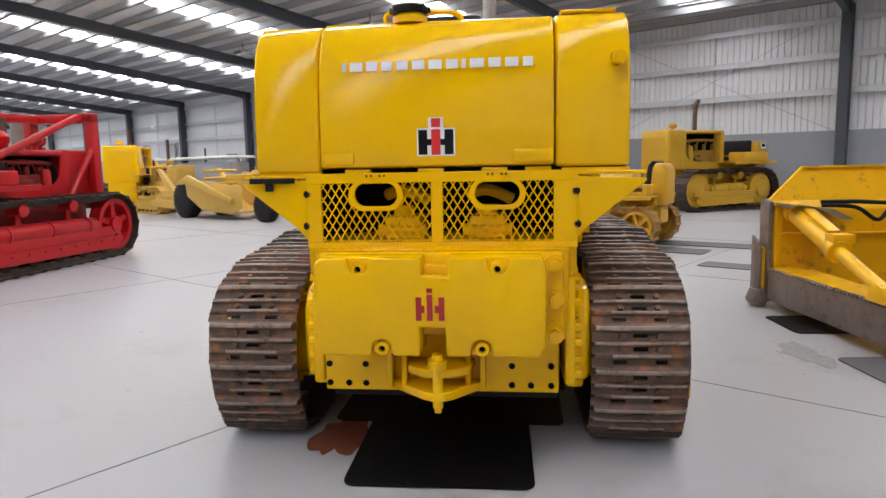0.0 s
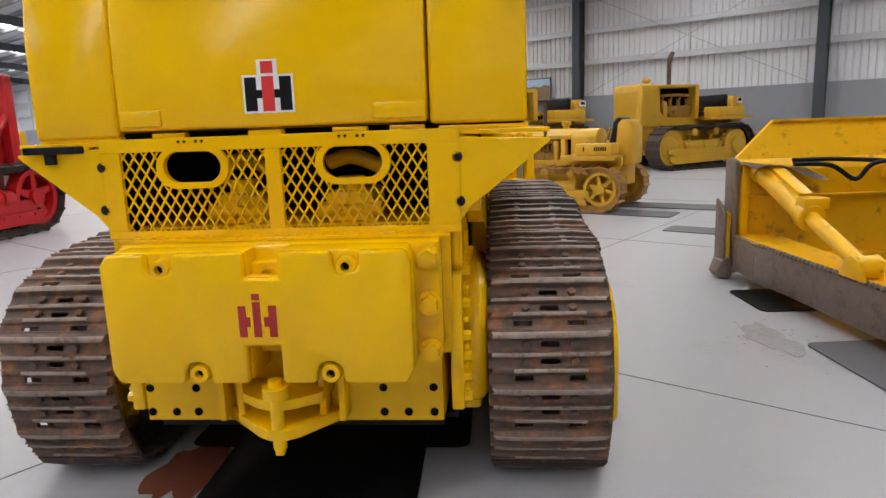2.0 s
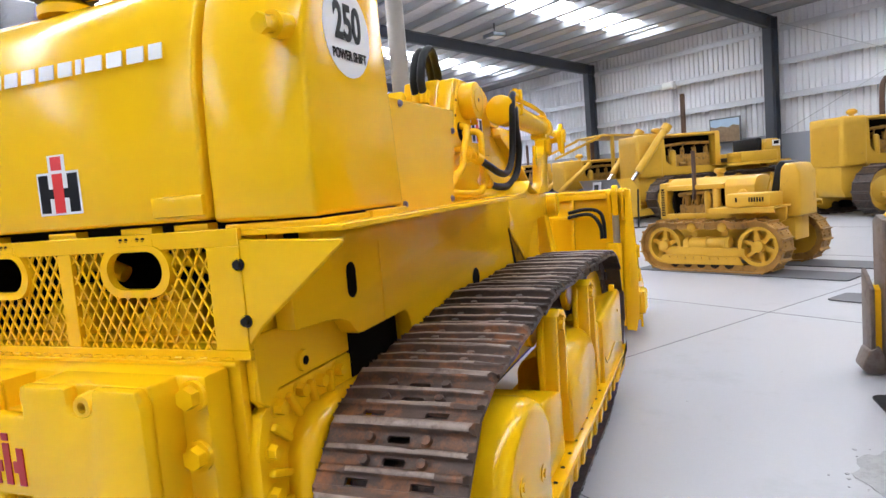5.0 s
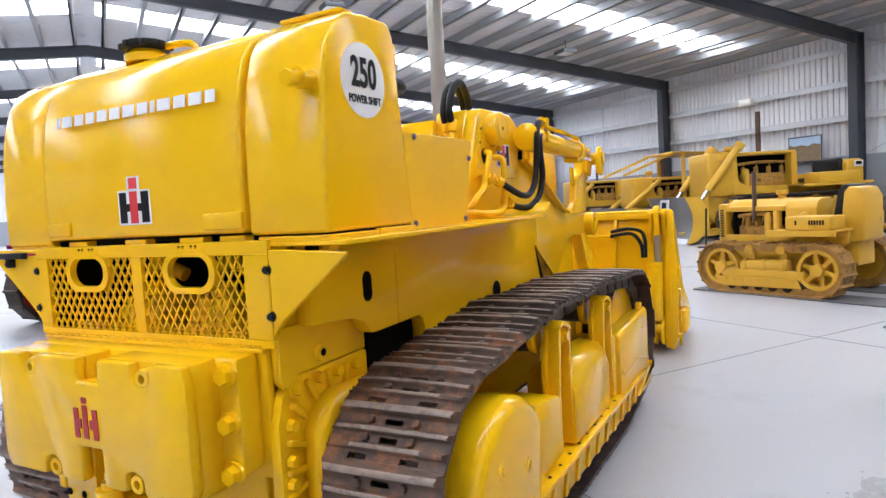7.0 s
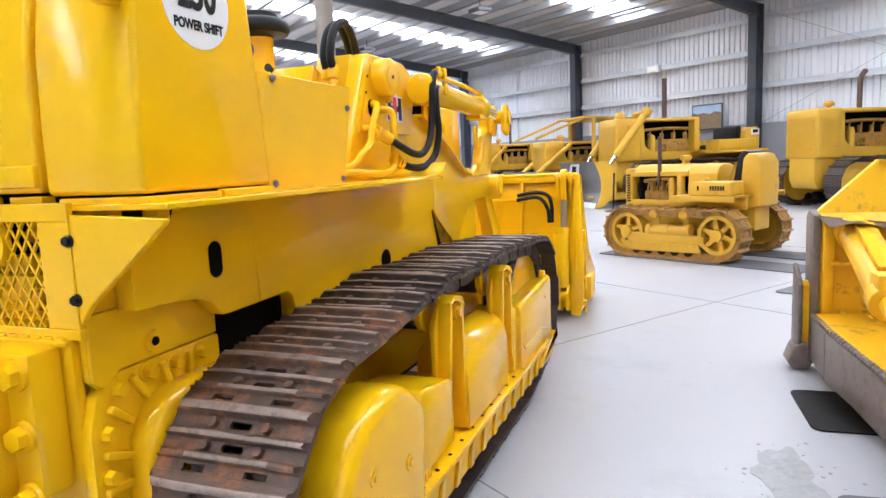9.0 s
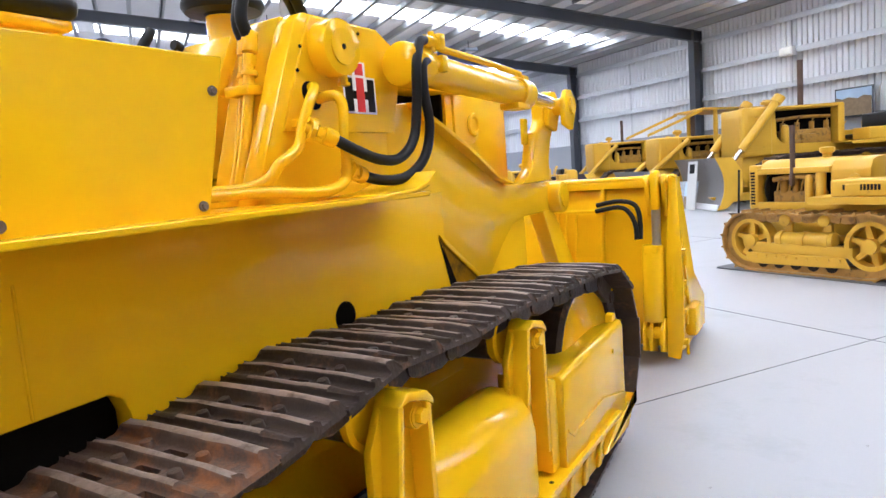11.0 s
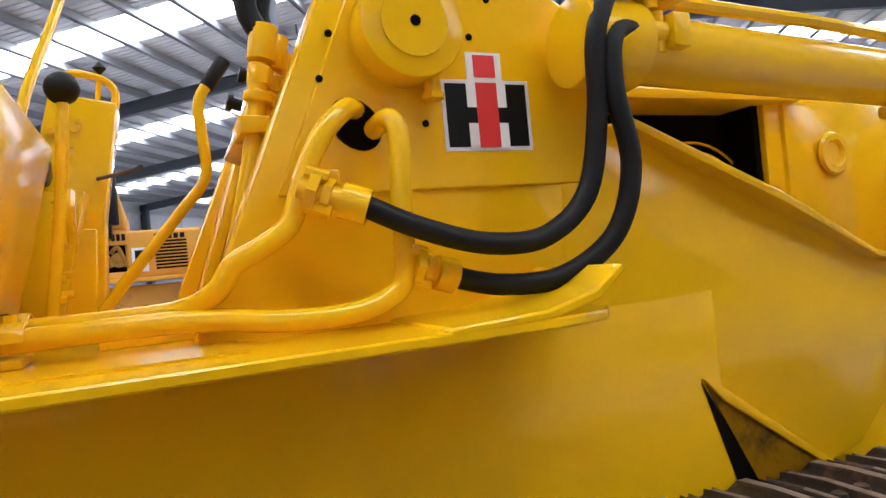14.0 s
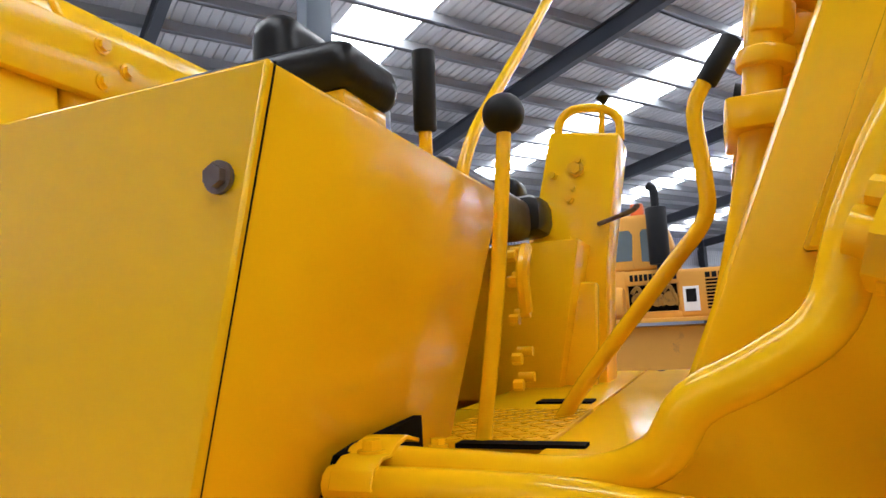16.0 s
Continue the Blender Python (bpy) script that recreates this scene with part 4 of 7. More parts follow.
    rod(bm, (cx, 1.93, 1.848), (cx, 2.06, 1.844), 0.078, seg=32, bev=0.01)
    box(bm, cx - 0.05, cx + 0.05, 2.82, 2.97, 1.735, 1.765, 0.006)
    box(bm, cx - 0.04, cx + 0.04, 2.93, 3.0, 1.87, 1.90, 0.006)
    tube(bm, [(cx + S(0.03), 2.05, 1.925), (cx + S(0.03), 2.4, 1.912), (cx + S(0.03), 2.9, 1.90)], 0.014, 8)
    for y, z in ((2.02, 1.93), (2.03, 1.855)):
        rod(bm, (cx + S(0.05), y, z), (cx + S(0.05), y + 0.09, z), 0.02)
        rod(bm, (cx + S(0.05), y + 0.05, z - 0.035), (cx + S(0.05), y + 0.05, z + 0.035), 0.012)
        box(bm, cx + S(0.05) - 0.03, cx + S(0.05) + 0.03, y + 0.06, y + 0.10, z - 0.03, z + 0.03, 0.006)
    bend(bm, side)
    part("tilt_cylinder", bm, YEL, loader)
    bm = B()
    rod(bm, (cx, 3.02, 1.814), (cx, 3.40, 1.80), 0.034, seg=24)
    bend(bm, side)
    part("piston_rod", bm, CHROME, loader, "polished chrome piston rod")
    # bell crank
    bm = B()
    slab(bm, [(3.10, 1.37), (3.52, 1.37), (3.53, 1.5), (3.57, 1.60), (3.63, 1.68), (3.67, 1.78), (3.65, 1.86), (3.58, 1.89), (3.50, 1.87), (3.46, 1.80), (3.46, 1.72), (3.40, 1.66), (3.32, 1.64), (3.29, 1.55), (3.25, 1.45)], S(0.66), S(0.735), "x", 0.012)
    slab(bm, [(3.46, 1.68), (3.60, 1.65), (3.66, 1.75), (3.66, 1.84), (3.60, 1.885), (3.52, 1.88), (3.46, 1.82)], S(0.735), S(0.77), "x", 0.012)
    slab(bm, [(3.46, 1.68), (3.60, 1.65), (3.66, 1.75), (3.66, 1.84), (3.60, 1.885), (3.52, 1.88), (3.46, 1.82)], S(0.835), S(0.87), "x", 0.012)
    rod(bm, (S(0.72), 3.57, 1.79), (S(0.885), 3.57, 1.79), 0.05)
    box(bm, min(S(0.68), S(0.70)), max(S(0.68), S(0.70)), 3.23, 3.30, 1.58, 1.72, 0.006)
    bend(bm, side)
    part("bell_crank", bm, YEL, loader)

# tank across the rear: three bodies
PROF = [(0.03, 1.43), (0.03, 1.62), (0.038, 1.80), (0.058, 1.93), (0.085, 2.02), (0.13, 2.09), (0.20, 2.135), (0.30, 2.15), (0.45, 2.15), (0.475, 2.10), (0.54, 1.43)]
bm = B()
slab(bm, PROF, 0.541, 0.872, "x", 0.016, 3)
part("tank_side", bm, YEL, loader)
bm = B()
slab(bm, [(y, z - 0.012) for y, z in PROF], -0.885, -0.571, "x", 0.016, 3)
part("tank_side", bm, YEL, loader)
bm = B()
slab(bm, [(y - 0.012 if y < 0.2 else y, z + (0.01 if z < 1.5 else -0.002)) for y, z in PROF], -0.563, 0.533, "x", 0.014, 3)
for x0, x1 in ((-0.55, -0.40), (0.35, 0.53)):
    box(bm, x0, x1, 0.008, 0.04, 1.455, 1.512, 0.006)
part("tank_door", bm, YEL, loader)
# black slab added below the tank to paint the gap's shadow
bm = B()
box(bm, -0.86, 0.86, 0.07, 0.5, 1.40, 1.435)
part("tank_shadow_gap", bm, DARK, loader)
bm = B()
for s in (1, -1):
    x0, x1 = sorted((s * 0.57, s * 0.885))
    box(bm, x0, x1, 0.30, 0.535, 1.392, 1.428, 0.006)
    x0, x1 = sorted((s * 0.57, s * 0.875))
    box(bm, x0, x1, 0.04, 0.30, 1.402, 1.424, 0.004)
for x in (-0.45, -0.1, 0.2, 0.4):
    box(bm, x, x + 0.12, 0.03, 0.3, 1.41, 1.432, 0.004)
part("tank_base", bm, YEL, loader)
bm = B()
lathe(bm, [(0.085, 0), (0.085, 0.03), (0.06, 0.05), (0.06, 0.055)], (-0.15, 0.24, 2.13), (0, 0, 1), 28)
for x in (0.62, 0.70, 0.78):
    box(bm, x - 0.05, x + 0.05, 0.22, 0.30, 2.148, 2.165, 0.006)
tube(bm, [(-0.27, 0.27, 2.14), (-0.25, 0.27, 2.19), (0.05, 0.27, 2.185), (0.10, 0.27, 2.14)], 0.014, 8)
part("filler_neck", bm, YEL, loader)
bm = B()
lathe(bm, [(0.02, 0), (0.088, 0.0), (0.092, 0.01), (0.088, 0.03), (0.075, 0.036), (0.02, 0.036)], (-0.15, 0.24, 2.18), (0, 0, 1), 28)
for i in range(8):
    a = i * math.pi / 4
    box(bm, -0.15 + 0.088 * math.cos(a) - 0.012, -0.15 + 0.088 * math.cos(a) + 0.012, 0.24 + 0.088 * math.sin(a) - 0.012, 0.24 + 0.088 * math.sin(a) + 0.012, 2.183, 2.208, 0.003)
part("filler_cap", bm, BLACK, loader, "black screw filler cap")
bm = B()
rod(bm, (0.815, 0.06, 1.91), (0.815, 0.0, 1.905), 0.034, seg=22)
rod(bm, (0.815, 0.0, 1.905), (0.815, -0.03, 1.90), 0.022, seg=18)
rod(bm, (0.815, -0.028, 1.90), (0.815, -0.05, 1.898), 0.026, seg=6)
part("drain_plug", bm, YEL, loader)


def ih_mark(m, w, parent):
    """Square mark of bars: white ground, dark uprights and a red middle bar with a dot. m puts x, z of the mark's plane in place."""
    for nm, mt, rects, d in (
        ("mark_ground", WHITE, ((-0.5, -0.14, 0, 0.72), (0.14, 0.5, 0, 0.72), (-0.2, 0.2, 0, 1.0)), 0.0012),
        ("mark_bar", DBLK, ((-0.46, -0.225, 0.04, 0.68), (0.225, 0.46, 0.04, 0.68), (-0.225, 0.225, 0.28, 0.44)), 0.002),
        ("mark_centre", WHITE, ((-0.225, 0.225, 0.02, 0.28), (-0.225, 0.225, 0.44, 0.72)), 0.0026),
        ("mark_stripe", DRED, ((-0.12, 0.12, 0.03, 0.69), (-0.12, 0.12, 0.745, 0.97)), 0.0034)):
        bm = B()
        for a, b, c, e in rects:
            box(bm, a * w, b * w, -d, 0.0, c * w, e * w)
        bmesh.ops.transform(bm, matrix=m, verts=bm.verts)
        part(nm, bm, mt, parent, smooth=0)


ih_mark(pose(-0.01, 0.018, 1.488, -0.5), 0.178, loader)
ih_mark(pose(0.709, 1.812, 1.683, 0, 0, 90), 0.172, loader)
# maker's name as plain white bars, one per letter
bm = B()
widths = [0.022, 0.066, 0.058, 0.056, 0.062, 0.064, 0.068, 0.062, 0.022, 0.072, 0.064, 0.068, 0.052]
x = -0.445
for i, wl in enumerate(widths):
    box(bm, x + 0.06 * wl, x + wl * 0.94, 0.0, 0.004, -0.021, 0.021)
    x += wl + 0.0125
bmesh.ops.transform(bm, matrix=pose(0, 0.0245, 1.905, -7.0), verts=bm.verts)
part("lettering_bar", bm, WHITE, loader, smooth=0)


def lettering(text, size, m, material, parent, name="lettering", squeeze=1.0, bold=0.012):
    cu = bpy.data.curves.new(name, "FONT")
    cu.body, cu.size, cu.align_x, cu.align_y, cu.extrude = text, size, "CENTER", "CENTER", 0.0006
    cu.offset = size * bold
    tmp = bpy.data.objects.new("tmp_text", cu)
    scene.collection.objects.link(tmp)
    me = bpy.data.meshes.new_from_object(tmp.evaluated_get(bpy.context.evaluated_depsgraph_get()))
    bpy.data.objects.remove(tmp)
    bpy.data.curves.remove(cu)
    me.transform(m @ Matrix.Diagonal((squeeze, 1, 1, 1)))
    me.materials.clear()
    me.materials.append(material)
    ob = new(name, me)
    ob.parent = parent
    return ob


disc = B()
lathe(disc, [(0.125, 0), (0.125, 0.002), (0.001, 0.002)], (0.8715, 0.268, 1.924), (1, 0, 0), 40)
disc = part("number_disc", disc, WHITE, loader, "round white decal with black lettering")
lettering("250", 0.135, pose(0.8755, 0.269, 1.943, 90, 0, 90), DBLK, disc, squeeze=0.72, bold=0.03)
lettering("POWER SHIFT", 0.036, pose(0.8755, 0.269, 1.858, 90, 0, 90), DBLK, disc, squeeze=0.82, bold=0.03)

# side boxes by the seat
for side in (1, -1):
    S = lambda v: side * v
    bm = B()
    slab(bm, [(0.545, 1.402), (1.023, 1.402), (1.108, 1.775), (0.53, 1.775)], S(0.846), S(0.856), "x", 0.003, 1)
    t = bmesh.new()
    slab(t, [(0.55, 1.402), (1.018, 1.402), (1.104, 1.778), (0.535, 1.778)], 0.30, 0.843, "x", 0.006)
    for v in t.verts:
        if v.co.x < 0.5:
            v.co.x += 0.05 * (1.778 - v.co.z) / 0.376
    if side < 0:
        bmesh.ops.transform(t, matrix=Matrix.Diagonal((-1, 1, 1, 1)), verts=t.verts)
    merge(bm, t)
    part("side_box", bm, YEL, loader)
    bm = B()
    slab(bm, [(0.56, 1.404), (1.0198, 1.404), (1.1056, 1.776), (0.54, 1.776)], S(0.8432), S(0.8458), "x")
    part("box_seam", bm, DARK, loader)
    bm = B()
    for y, z in ((0.60, 1.76), (0.575, 1.43), (1.066, 1.693), (1.005, 1.43)):
        bolt(bm, (S(0.857), y, z), (S(1), 0, 0), 0.009, 0.010)
    part("box_bolt", bm, EDGE, loader, "dull zinc bolt")
    # black slab at the box front, the notch's shade in its colour
    bm = B()
    slab(bm, [(S(0.49), 1.43), (S(0.68), 1.43), (S(0.668), 1.466), (S(0.635), 1.472), (S(0.492), 1.480)], 1.0, 1.046, "y")
    part("box_notch", bm, DARK, loader)

# engine hood, radiator guard, exhaust
bm = B()
slab(bm, [(2.80, 1.40), (3.42, 1.40), (3.42, 1.80), (3.38, 1.85), (2.80, 1.87)], -0.455, 0.455, "x", 0.012)
box(bm, -0.455, 0.455, 2.06, 2.82, 1.40, 1.53, 0.008)
box(bm, -0.455, 0.455, 2.06, 2.16, 1.5, 1.85, 0.008)
box(bm, -0.47, 0.47, 2.86, 3.43, 1.39, 1.845, 0.012)
box(bm, -0.5, 0.5, 2.02, 2.9, 1.838, 1.875, 0.008)
part("hood", bm, YEL, loader)
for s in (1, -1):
    # black liner boxes, added so the open bay reads as shaded
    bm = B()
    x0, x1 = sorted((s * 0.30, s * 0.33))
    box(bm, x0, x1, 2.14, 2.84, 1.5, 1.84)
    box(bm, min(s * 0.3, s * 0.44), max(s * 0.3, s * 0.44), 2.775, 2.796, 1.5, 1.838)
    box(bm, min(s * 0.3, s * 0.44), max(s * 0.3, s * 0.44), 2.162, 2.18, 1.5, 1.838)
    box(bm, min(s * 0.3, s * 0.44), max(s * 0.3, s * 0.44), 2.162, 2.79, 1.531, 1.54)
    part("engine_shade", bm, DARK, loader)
    bm = B()
    for r in (0.16, 0.185, 0.21, 0.235):
        tube(bm, [(s * 0.36, 2.62 + r * math.cos(a), 1.52 + r * math.sin(a)) for a in np.linspace(0.2, 2.6, 10)], 0.004, 6, 2)
    part("fan_guard", bm, YEL, loader)
    bm = B()
    tube(bm, [(s * 0.37, 2.2, 1.56), (s * 0.39, 2.4, 1.62), (s * 0.38, 2.6, 1.58), (s * 0.36, 2.8, 1.64)], 0.025, 10)
    part("coolant_pipe", bm, YELD, loader)
    bm = B()
    lathe(bm, [(0.03, 0), (0.055, 0.004), (0.062, 0.012), (0.055, 0.02), (0.04, 0.02), (0.032, 0.01), (0.005, 0.008)], (s * 0.47, 3.03, 1.695), (s, 0, 0), 28)
    part("lifting_eye", bm, YEL, loader)
bm = B()
tube(bm, [(0.176, 2.1, 1.85), (0.176, 2.1, 2.3), (0.176, 2.1, 2.70), (0.176, 2.13, 2.82), (0.176, 2.2, 2.90)], 0.05, 20, 4)
part("exhaust_pipe", bm, PIPE, loader, "stained steel exhaust pipe")
bm = B()
box(bm, -0.42, 0.42, 1.58, 2.06, 1.5, 1.86, 0.02)
part("dash_box", bm, YEL, loader)
bm = B()
rod(bm, (-0.33, 2.19, 1.86), (-0.33, 2.19, 2.27), 0.082, seg=28)
part("air_intake_neck", bm, YEL, loader)
bm = B()
lathe(bm, [(0.07, -0.03), (0.09, 0), (0.17, 0.005), (0.186, 0.03), (0.184, 0.05), (0.17, 0.075), (0.14, 0.095), (0.12, 0.10), (0.11, 0.13), (0.03, 0.14)], (-0.33, 2.19, 2.26), (0, 0, 1), 36)
part("air_intake_cap", bm, BLACK, loader, "black mushroom air intake cap")

# hoses and steel lines on the right and left sides
for side in (1, -1):
    S = lambda v: side * v
    def P(pts):
        return [(S(a), b, c) for a, b, c in pts]
    bm = B()
    tube(bm, P([(0.80, 1.54, 1.593), (0.83, 1.62, 1.55), (0.845, 1.72, 1.52), (0.85, 1.82, 1.525), (0.855, 1.90, 1.59), (0.86, 1.93, 1.72), (0.865, 1.935, 1.83), (0.86, 1.975, 1.915), (0.85, 2.03, 1.93)]), 0.0172, 14, 8)
    part("hydraulic_hose", bm, BLACK, loader, "black rubber hydraulic hose")
    bm = B()
    tube(bm, P([(0.79, 1.67, 1.477), (0.82, 1.75, 1.455), (0.845, 1.85, 1.46), (0.865, 1.94, 1.52), (0.875, 1.975, 1.63), (0.875, 1.955, 1.75), (0.87, 1.97, 1.84), (0.855, 2.04, 1.855)]), 0.0172, 14, 8)
    part("hydraulic_hose", bm, BLACK, loader, "black rubber hydraulic hose")
    if side < 0:
        continue
    bm = B()
    tube(bm, P([(0.70, 1.575, 1.755), (0.745, 1.545, 1.745), (0.76, 1.50, 1.70), (0.757, 1.467, 1.635), (0.755, 1.445, 1.575), (0.755, 1.405, 1.545), (0.75, 1.362, 1.522), (0.735, 1.335, 1.485), (0.70, 1.28, 1.462), (0.67, 1.17, 1.458), (0.645, 1.045, 1.458)]), 0.0165, 12, 6)
    part("steel_line", bm, YEL, loader)
    bm = B()
    tube(bm, P([(0.70, 1.60, 1.72), (0.77, 1.605, 1.725), (0.795, 1.61, 1.69), (0.795, 1.605, 1.60), (0.795, 1.60, 1.49), (0.795, 1.575, 1.455), (0.795, 1.51, 1.437), (0.775, 1.42, 1.437), (0.735, 1.33, 1.447), (0.71, 1.22, 1.449), (0.69, 1.045, 1.446)]), 0.0165, 12, 6)
    part("steel_line", bm, YEL, loader)
    bm = B()
    for (x, y, z), (x2, y2, z2) in (((0.765, 1.46, 1.625), (0.80, 1.55, 1.588)), ((0.793, 1.60, 1.50), (0.79, 1.68, 1.475))):
        a, b = Vector((S(x), y, z)), Vector((S(x2), y2, z2))
        rod(bm, a, b, 0.017)
        d = (b - a)
        rod(bm, a + d * 0.15, a + d * 0.30, 0.033, seg=8)
        rod(bm, a + d * 0.36, a + d * 0.48, 0.026, seg=6)
        rod(bm, a + d * 0.62, a + d * 1.02, 0.027, seg=18)
        for k in (-1, 1):
            for j in (-1, 1):
                rod(bm, a + d * 0.10 + Vector((S(0.012) * j, 0, 0.025 * k)), a + d * 0.42 + Vector((S(0.012) * j, 0, 0.025 * k)), 0.009, seg=6)
    box(bm, min(S(0.70), S(0.74)), max(S(0.70), S(0.74)), 1.47, 1.53, 1.63, 1.655, 0.004)
    part("hose_fitting", bm, YEL, loader)
    bm = B()
    box(bm, min(S(0.625), S(0.72)), max(S(0.625), S(0.72)), 1.04, 1.095, 1.412, 1.424, 0.003)
    part("clamp_foot", bm, YEL, loader)
    bm = B()
    slab(bm, [(S(0.612), 1.474), (S(0.64), 1.4815), (S(0.66), 1.478), (S(0.675), 1.470), (S(0.69), 1.4705), (S(0.708), 1.462), (S(0.714), 1.445), (S(0.711), 1.445), (S(0.704), 1.459), (S(0.69), 1.4665), (S(0.672), 1.466), (S(0.655), 1.474), (S(0.64), 1.477), (S(0.612), 1.470)], 1.055, 1.098, "y", 0.0008, 1)
    bolt(bm, (S(0.672), 1.077, 1.469), (0, 0, 1), 0.010, 0.013)
    bolt(bm, (S(0.60), 1.112, 1.462), (0, 0, 1), 0.008, 0.010)
    part("pipe_clamp", bm, YEL, loader)
    for x, y0 in ((0.535, 1.395), (0.585, 1.368)):
        bm = B()
        tube(bm, P([(x, y0 - 0.03, 1.42), (x, y0 + 0.02, 1.56), (x, y0 + 0.06, 1.72), (x, y0 + 0.08, 1.86)]), 0.017, 12)
        collars = []
        for z, h, r in ((1.795, 0.016, 0.025), (1.825, 0.03, 0.022), (1.866, 0.06, 0.0245)):
            b2 = B()
            rod(b2, (S(x), y0 + 0.062 + (z - 1.72) * 0.16, z), (S(x), y0 + 0.062 + (z + h - 1.72) * 0.16, z + h), r, seg=6 if h == 0.03 else 16, bev=0.002)
            collars.append(b2)
        riser = part("riser_pipe", bm, YEL, loader)
        for b2 in collars:
            part("pipe_collar", b2, YEL, riser)
    bm = B()
    box(bm, min(S(0.51), S(0.612)), max(S(0.51), S(0.612)), 1.405, 1.47, 1.738, 1.768, 0.004)
    part("pipe_clamp", bm, YEL, loader)
    bm = B()
    for x, k in ((0.535, 0.03), (0.585, 0.0)):
        tube(bm, P([(x, 1.463 + k * 0.9, 1.90), (x, 1.435 + k, 1.97), (x, 1.48 + k, 2.08), (x, 1.57 + k, 2.13), (x - 0.02, 1.68 + k, 2.09), (x - 0.04, 1.76 + k, 2.0), (x - 0.06, 1.80 + k, 1.90)]), 0.019, 12, 6)
    part("hydraulic_hose", bm, BLACK, loader, "black rubber hydraulic hose")

# operator's place
bm = B()
box(bm, -0.86, 0.86, 0.9, 1.36, 1.402, 1.412)
box(bm, -0.86, 0.60, 1.175, 1.37, 1.412, 1.432, 0.003)
box(bm, -0.86, 0.05, 0.92, 1.17, 1.412, 1.432, 0.003)
part("floor_plate", bm, YEL, loader)
bm = B()
box(bm, 0.055, 0.395, 0.92, 1.172, 1.412, 1.433, 0.003)
part("tread_plate", bm, YEL, loader)
lug = B()
box(lug, -0.011, 0.011, -0.0025, 0.0025, 0, 0.0022, 0.001, seg=1)
lug = part("tread_lug", lug, YEL, loader, smooth=0)
lug.matrix_basis = pose(0.38, 1.0, 1.433, 0, 0, 45)
for i in range(14):
    for j in range(9):
        if (i, j) != (0, 0):
            again("tread_lug", lug, loader, pose(0.38 - 0.024 * i, 1.0 + 0.02 * j, 1.433, 0, 0, 45 if (i + j) % 2 else -45))
# holes in the floor plate drawn as black, shade-coloured discs
for x, y in ((-0.82, 1.22), (-0.82, 1.33), (-0.45, 1.30)):
    bm = B()
    rod(bm, (x, y, 1.432), (x, y, 1.4335), 0.01, seg=12)
    part("plate_hole", bm, DARK, loader)
# slots drawn as black slabs, their shade in the colour
for x0, x1, y0, y1 in ((-0.075, -0.02, 1.05, 1.155), (0.397, 0.425, 1.06, 1.225)):
    bm = B()
    box(bm, x0, x1, y0, y1, 1.43, 1.436)
    part("pedal_slot", bm, DARK, loader)
bm = B()
box(bm, -0.30, 0.22, 0.60, 1.0, 1.78, 1.88, 0.03, seg=3)
box(bm, -0.28, 0.20, 0.55, 0.66, 1.88, 2.24, 0.05, seg=3)
part("seat", bm, VINYL, loader, "black vinyl seat")
bm = B()
box(bm, 0.37, 0.53, 0.66, 0.985, 1.895, 1.965, 0.03, seg=3)
box(bm, -0.48, -0.36, 0.60, 0.95, 1.895, 1.965, 0.03, seg=3)
part("armrest", bm, VINYL, loader, "black vinyl armrest")
bm = B()
box(bm, 0.39, 0.51, 0.70, 0.965, 1.872, 1.897, 0.004)
box(bm, 0.41, 0.49, 0.74, 0.95, 1.77, 1.875, 0.006)
part("armrest_bracket", bm, YEL, loader)
bm = B()
box(bm, -0.86, 0.86, 0.482, 0.506, 1.975, 2.085, 0.006)
part("tank_rail", bm, YEL, loader)
bm = B()
for x, z in ((0.489, 2.062), (0.439, 2.036), (0.485, 2.002)):
    for q in (-1, 1):
        bolt(bm, (q * x, 0.506, z), (0, 1, 0), 0.011, 0.012)
part("rail_bolt", bm, YEL, loader)
bm = B()
slab(bm, [(0.46, 1.77), (0.56, 1.77), (0.50, 2.0), (0.47, 2.1)], 0.0, 0.44, "x", 0.004)
part("seat_back_plate", bm, YEL, loader)
for pts, kr, kp, nm in (
    ([(0.392, 1.085, 1.42), (0.375, 1.115, 1.65), (0.361, 1.133, 1.86)], 0.03, (0.361, 1.133, 1.875), "control_lever"),
    ([(0.34, 1.05, 1.77), (0.29, 1.065, 1.88), (0.08, 1.10, 2.10), (-0.117, 1.126, 2.30)], 0.03, (-0.12, 1.127, 2.32), "control_lever")):
    bm = B()
    tube(bm, pts, 0.0105, 10)
    lv = part(nm, bm, YEL, loader)
    bm = B()
    lathe(bm, [(kr * max(0.02, math.cos(a)), kr * math.sin(a)) for a in np.linspace(-1.55, 1.55, 13)], kp, (0, 0, 1), 22)
    part("knob", bm, BLACK, lv, "round black knob")
bm = B()
tube(bm, [(0.14, 1.13, 1.42), (0.15, 1.19, 1.50), (0.15, 1.32, 1.655), (0.15, 1.38, 1.73), (0.15, 1.385, 1.80), (0.15, 1.38, 1.90), (0.15, 1.405, 1.95)], 0.0125, 12)
lv = part("brake_lever", bm, YEL, loader)
bm = B()
rod(bm, (0.15, 1.40, 1.94), (0.15, 1.445, 2.005), 0.017, seg=16, bev=0.004)
part("grip", bm, BLACK, lv, "black rubber grip")
bm = B()
rod(bm, (0.345, 1.004, 1.76), (0.345, 1.006, 1.90), 0.01)
lv = part("grip_lever", bm, YEL, loader)
bm = B()
rod(bm, (0.345, 1.006, 1.875), (0.36, 1.015, 1.995), 0.0175, seg=16, bev=0.004)
part("grip", bm, BLACK, lv, "black rubber grip")
# far console
con = new("console")
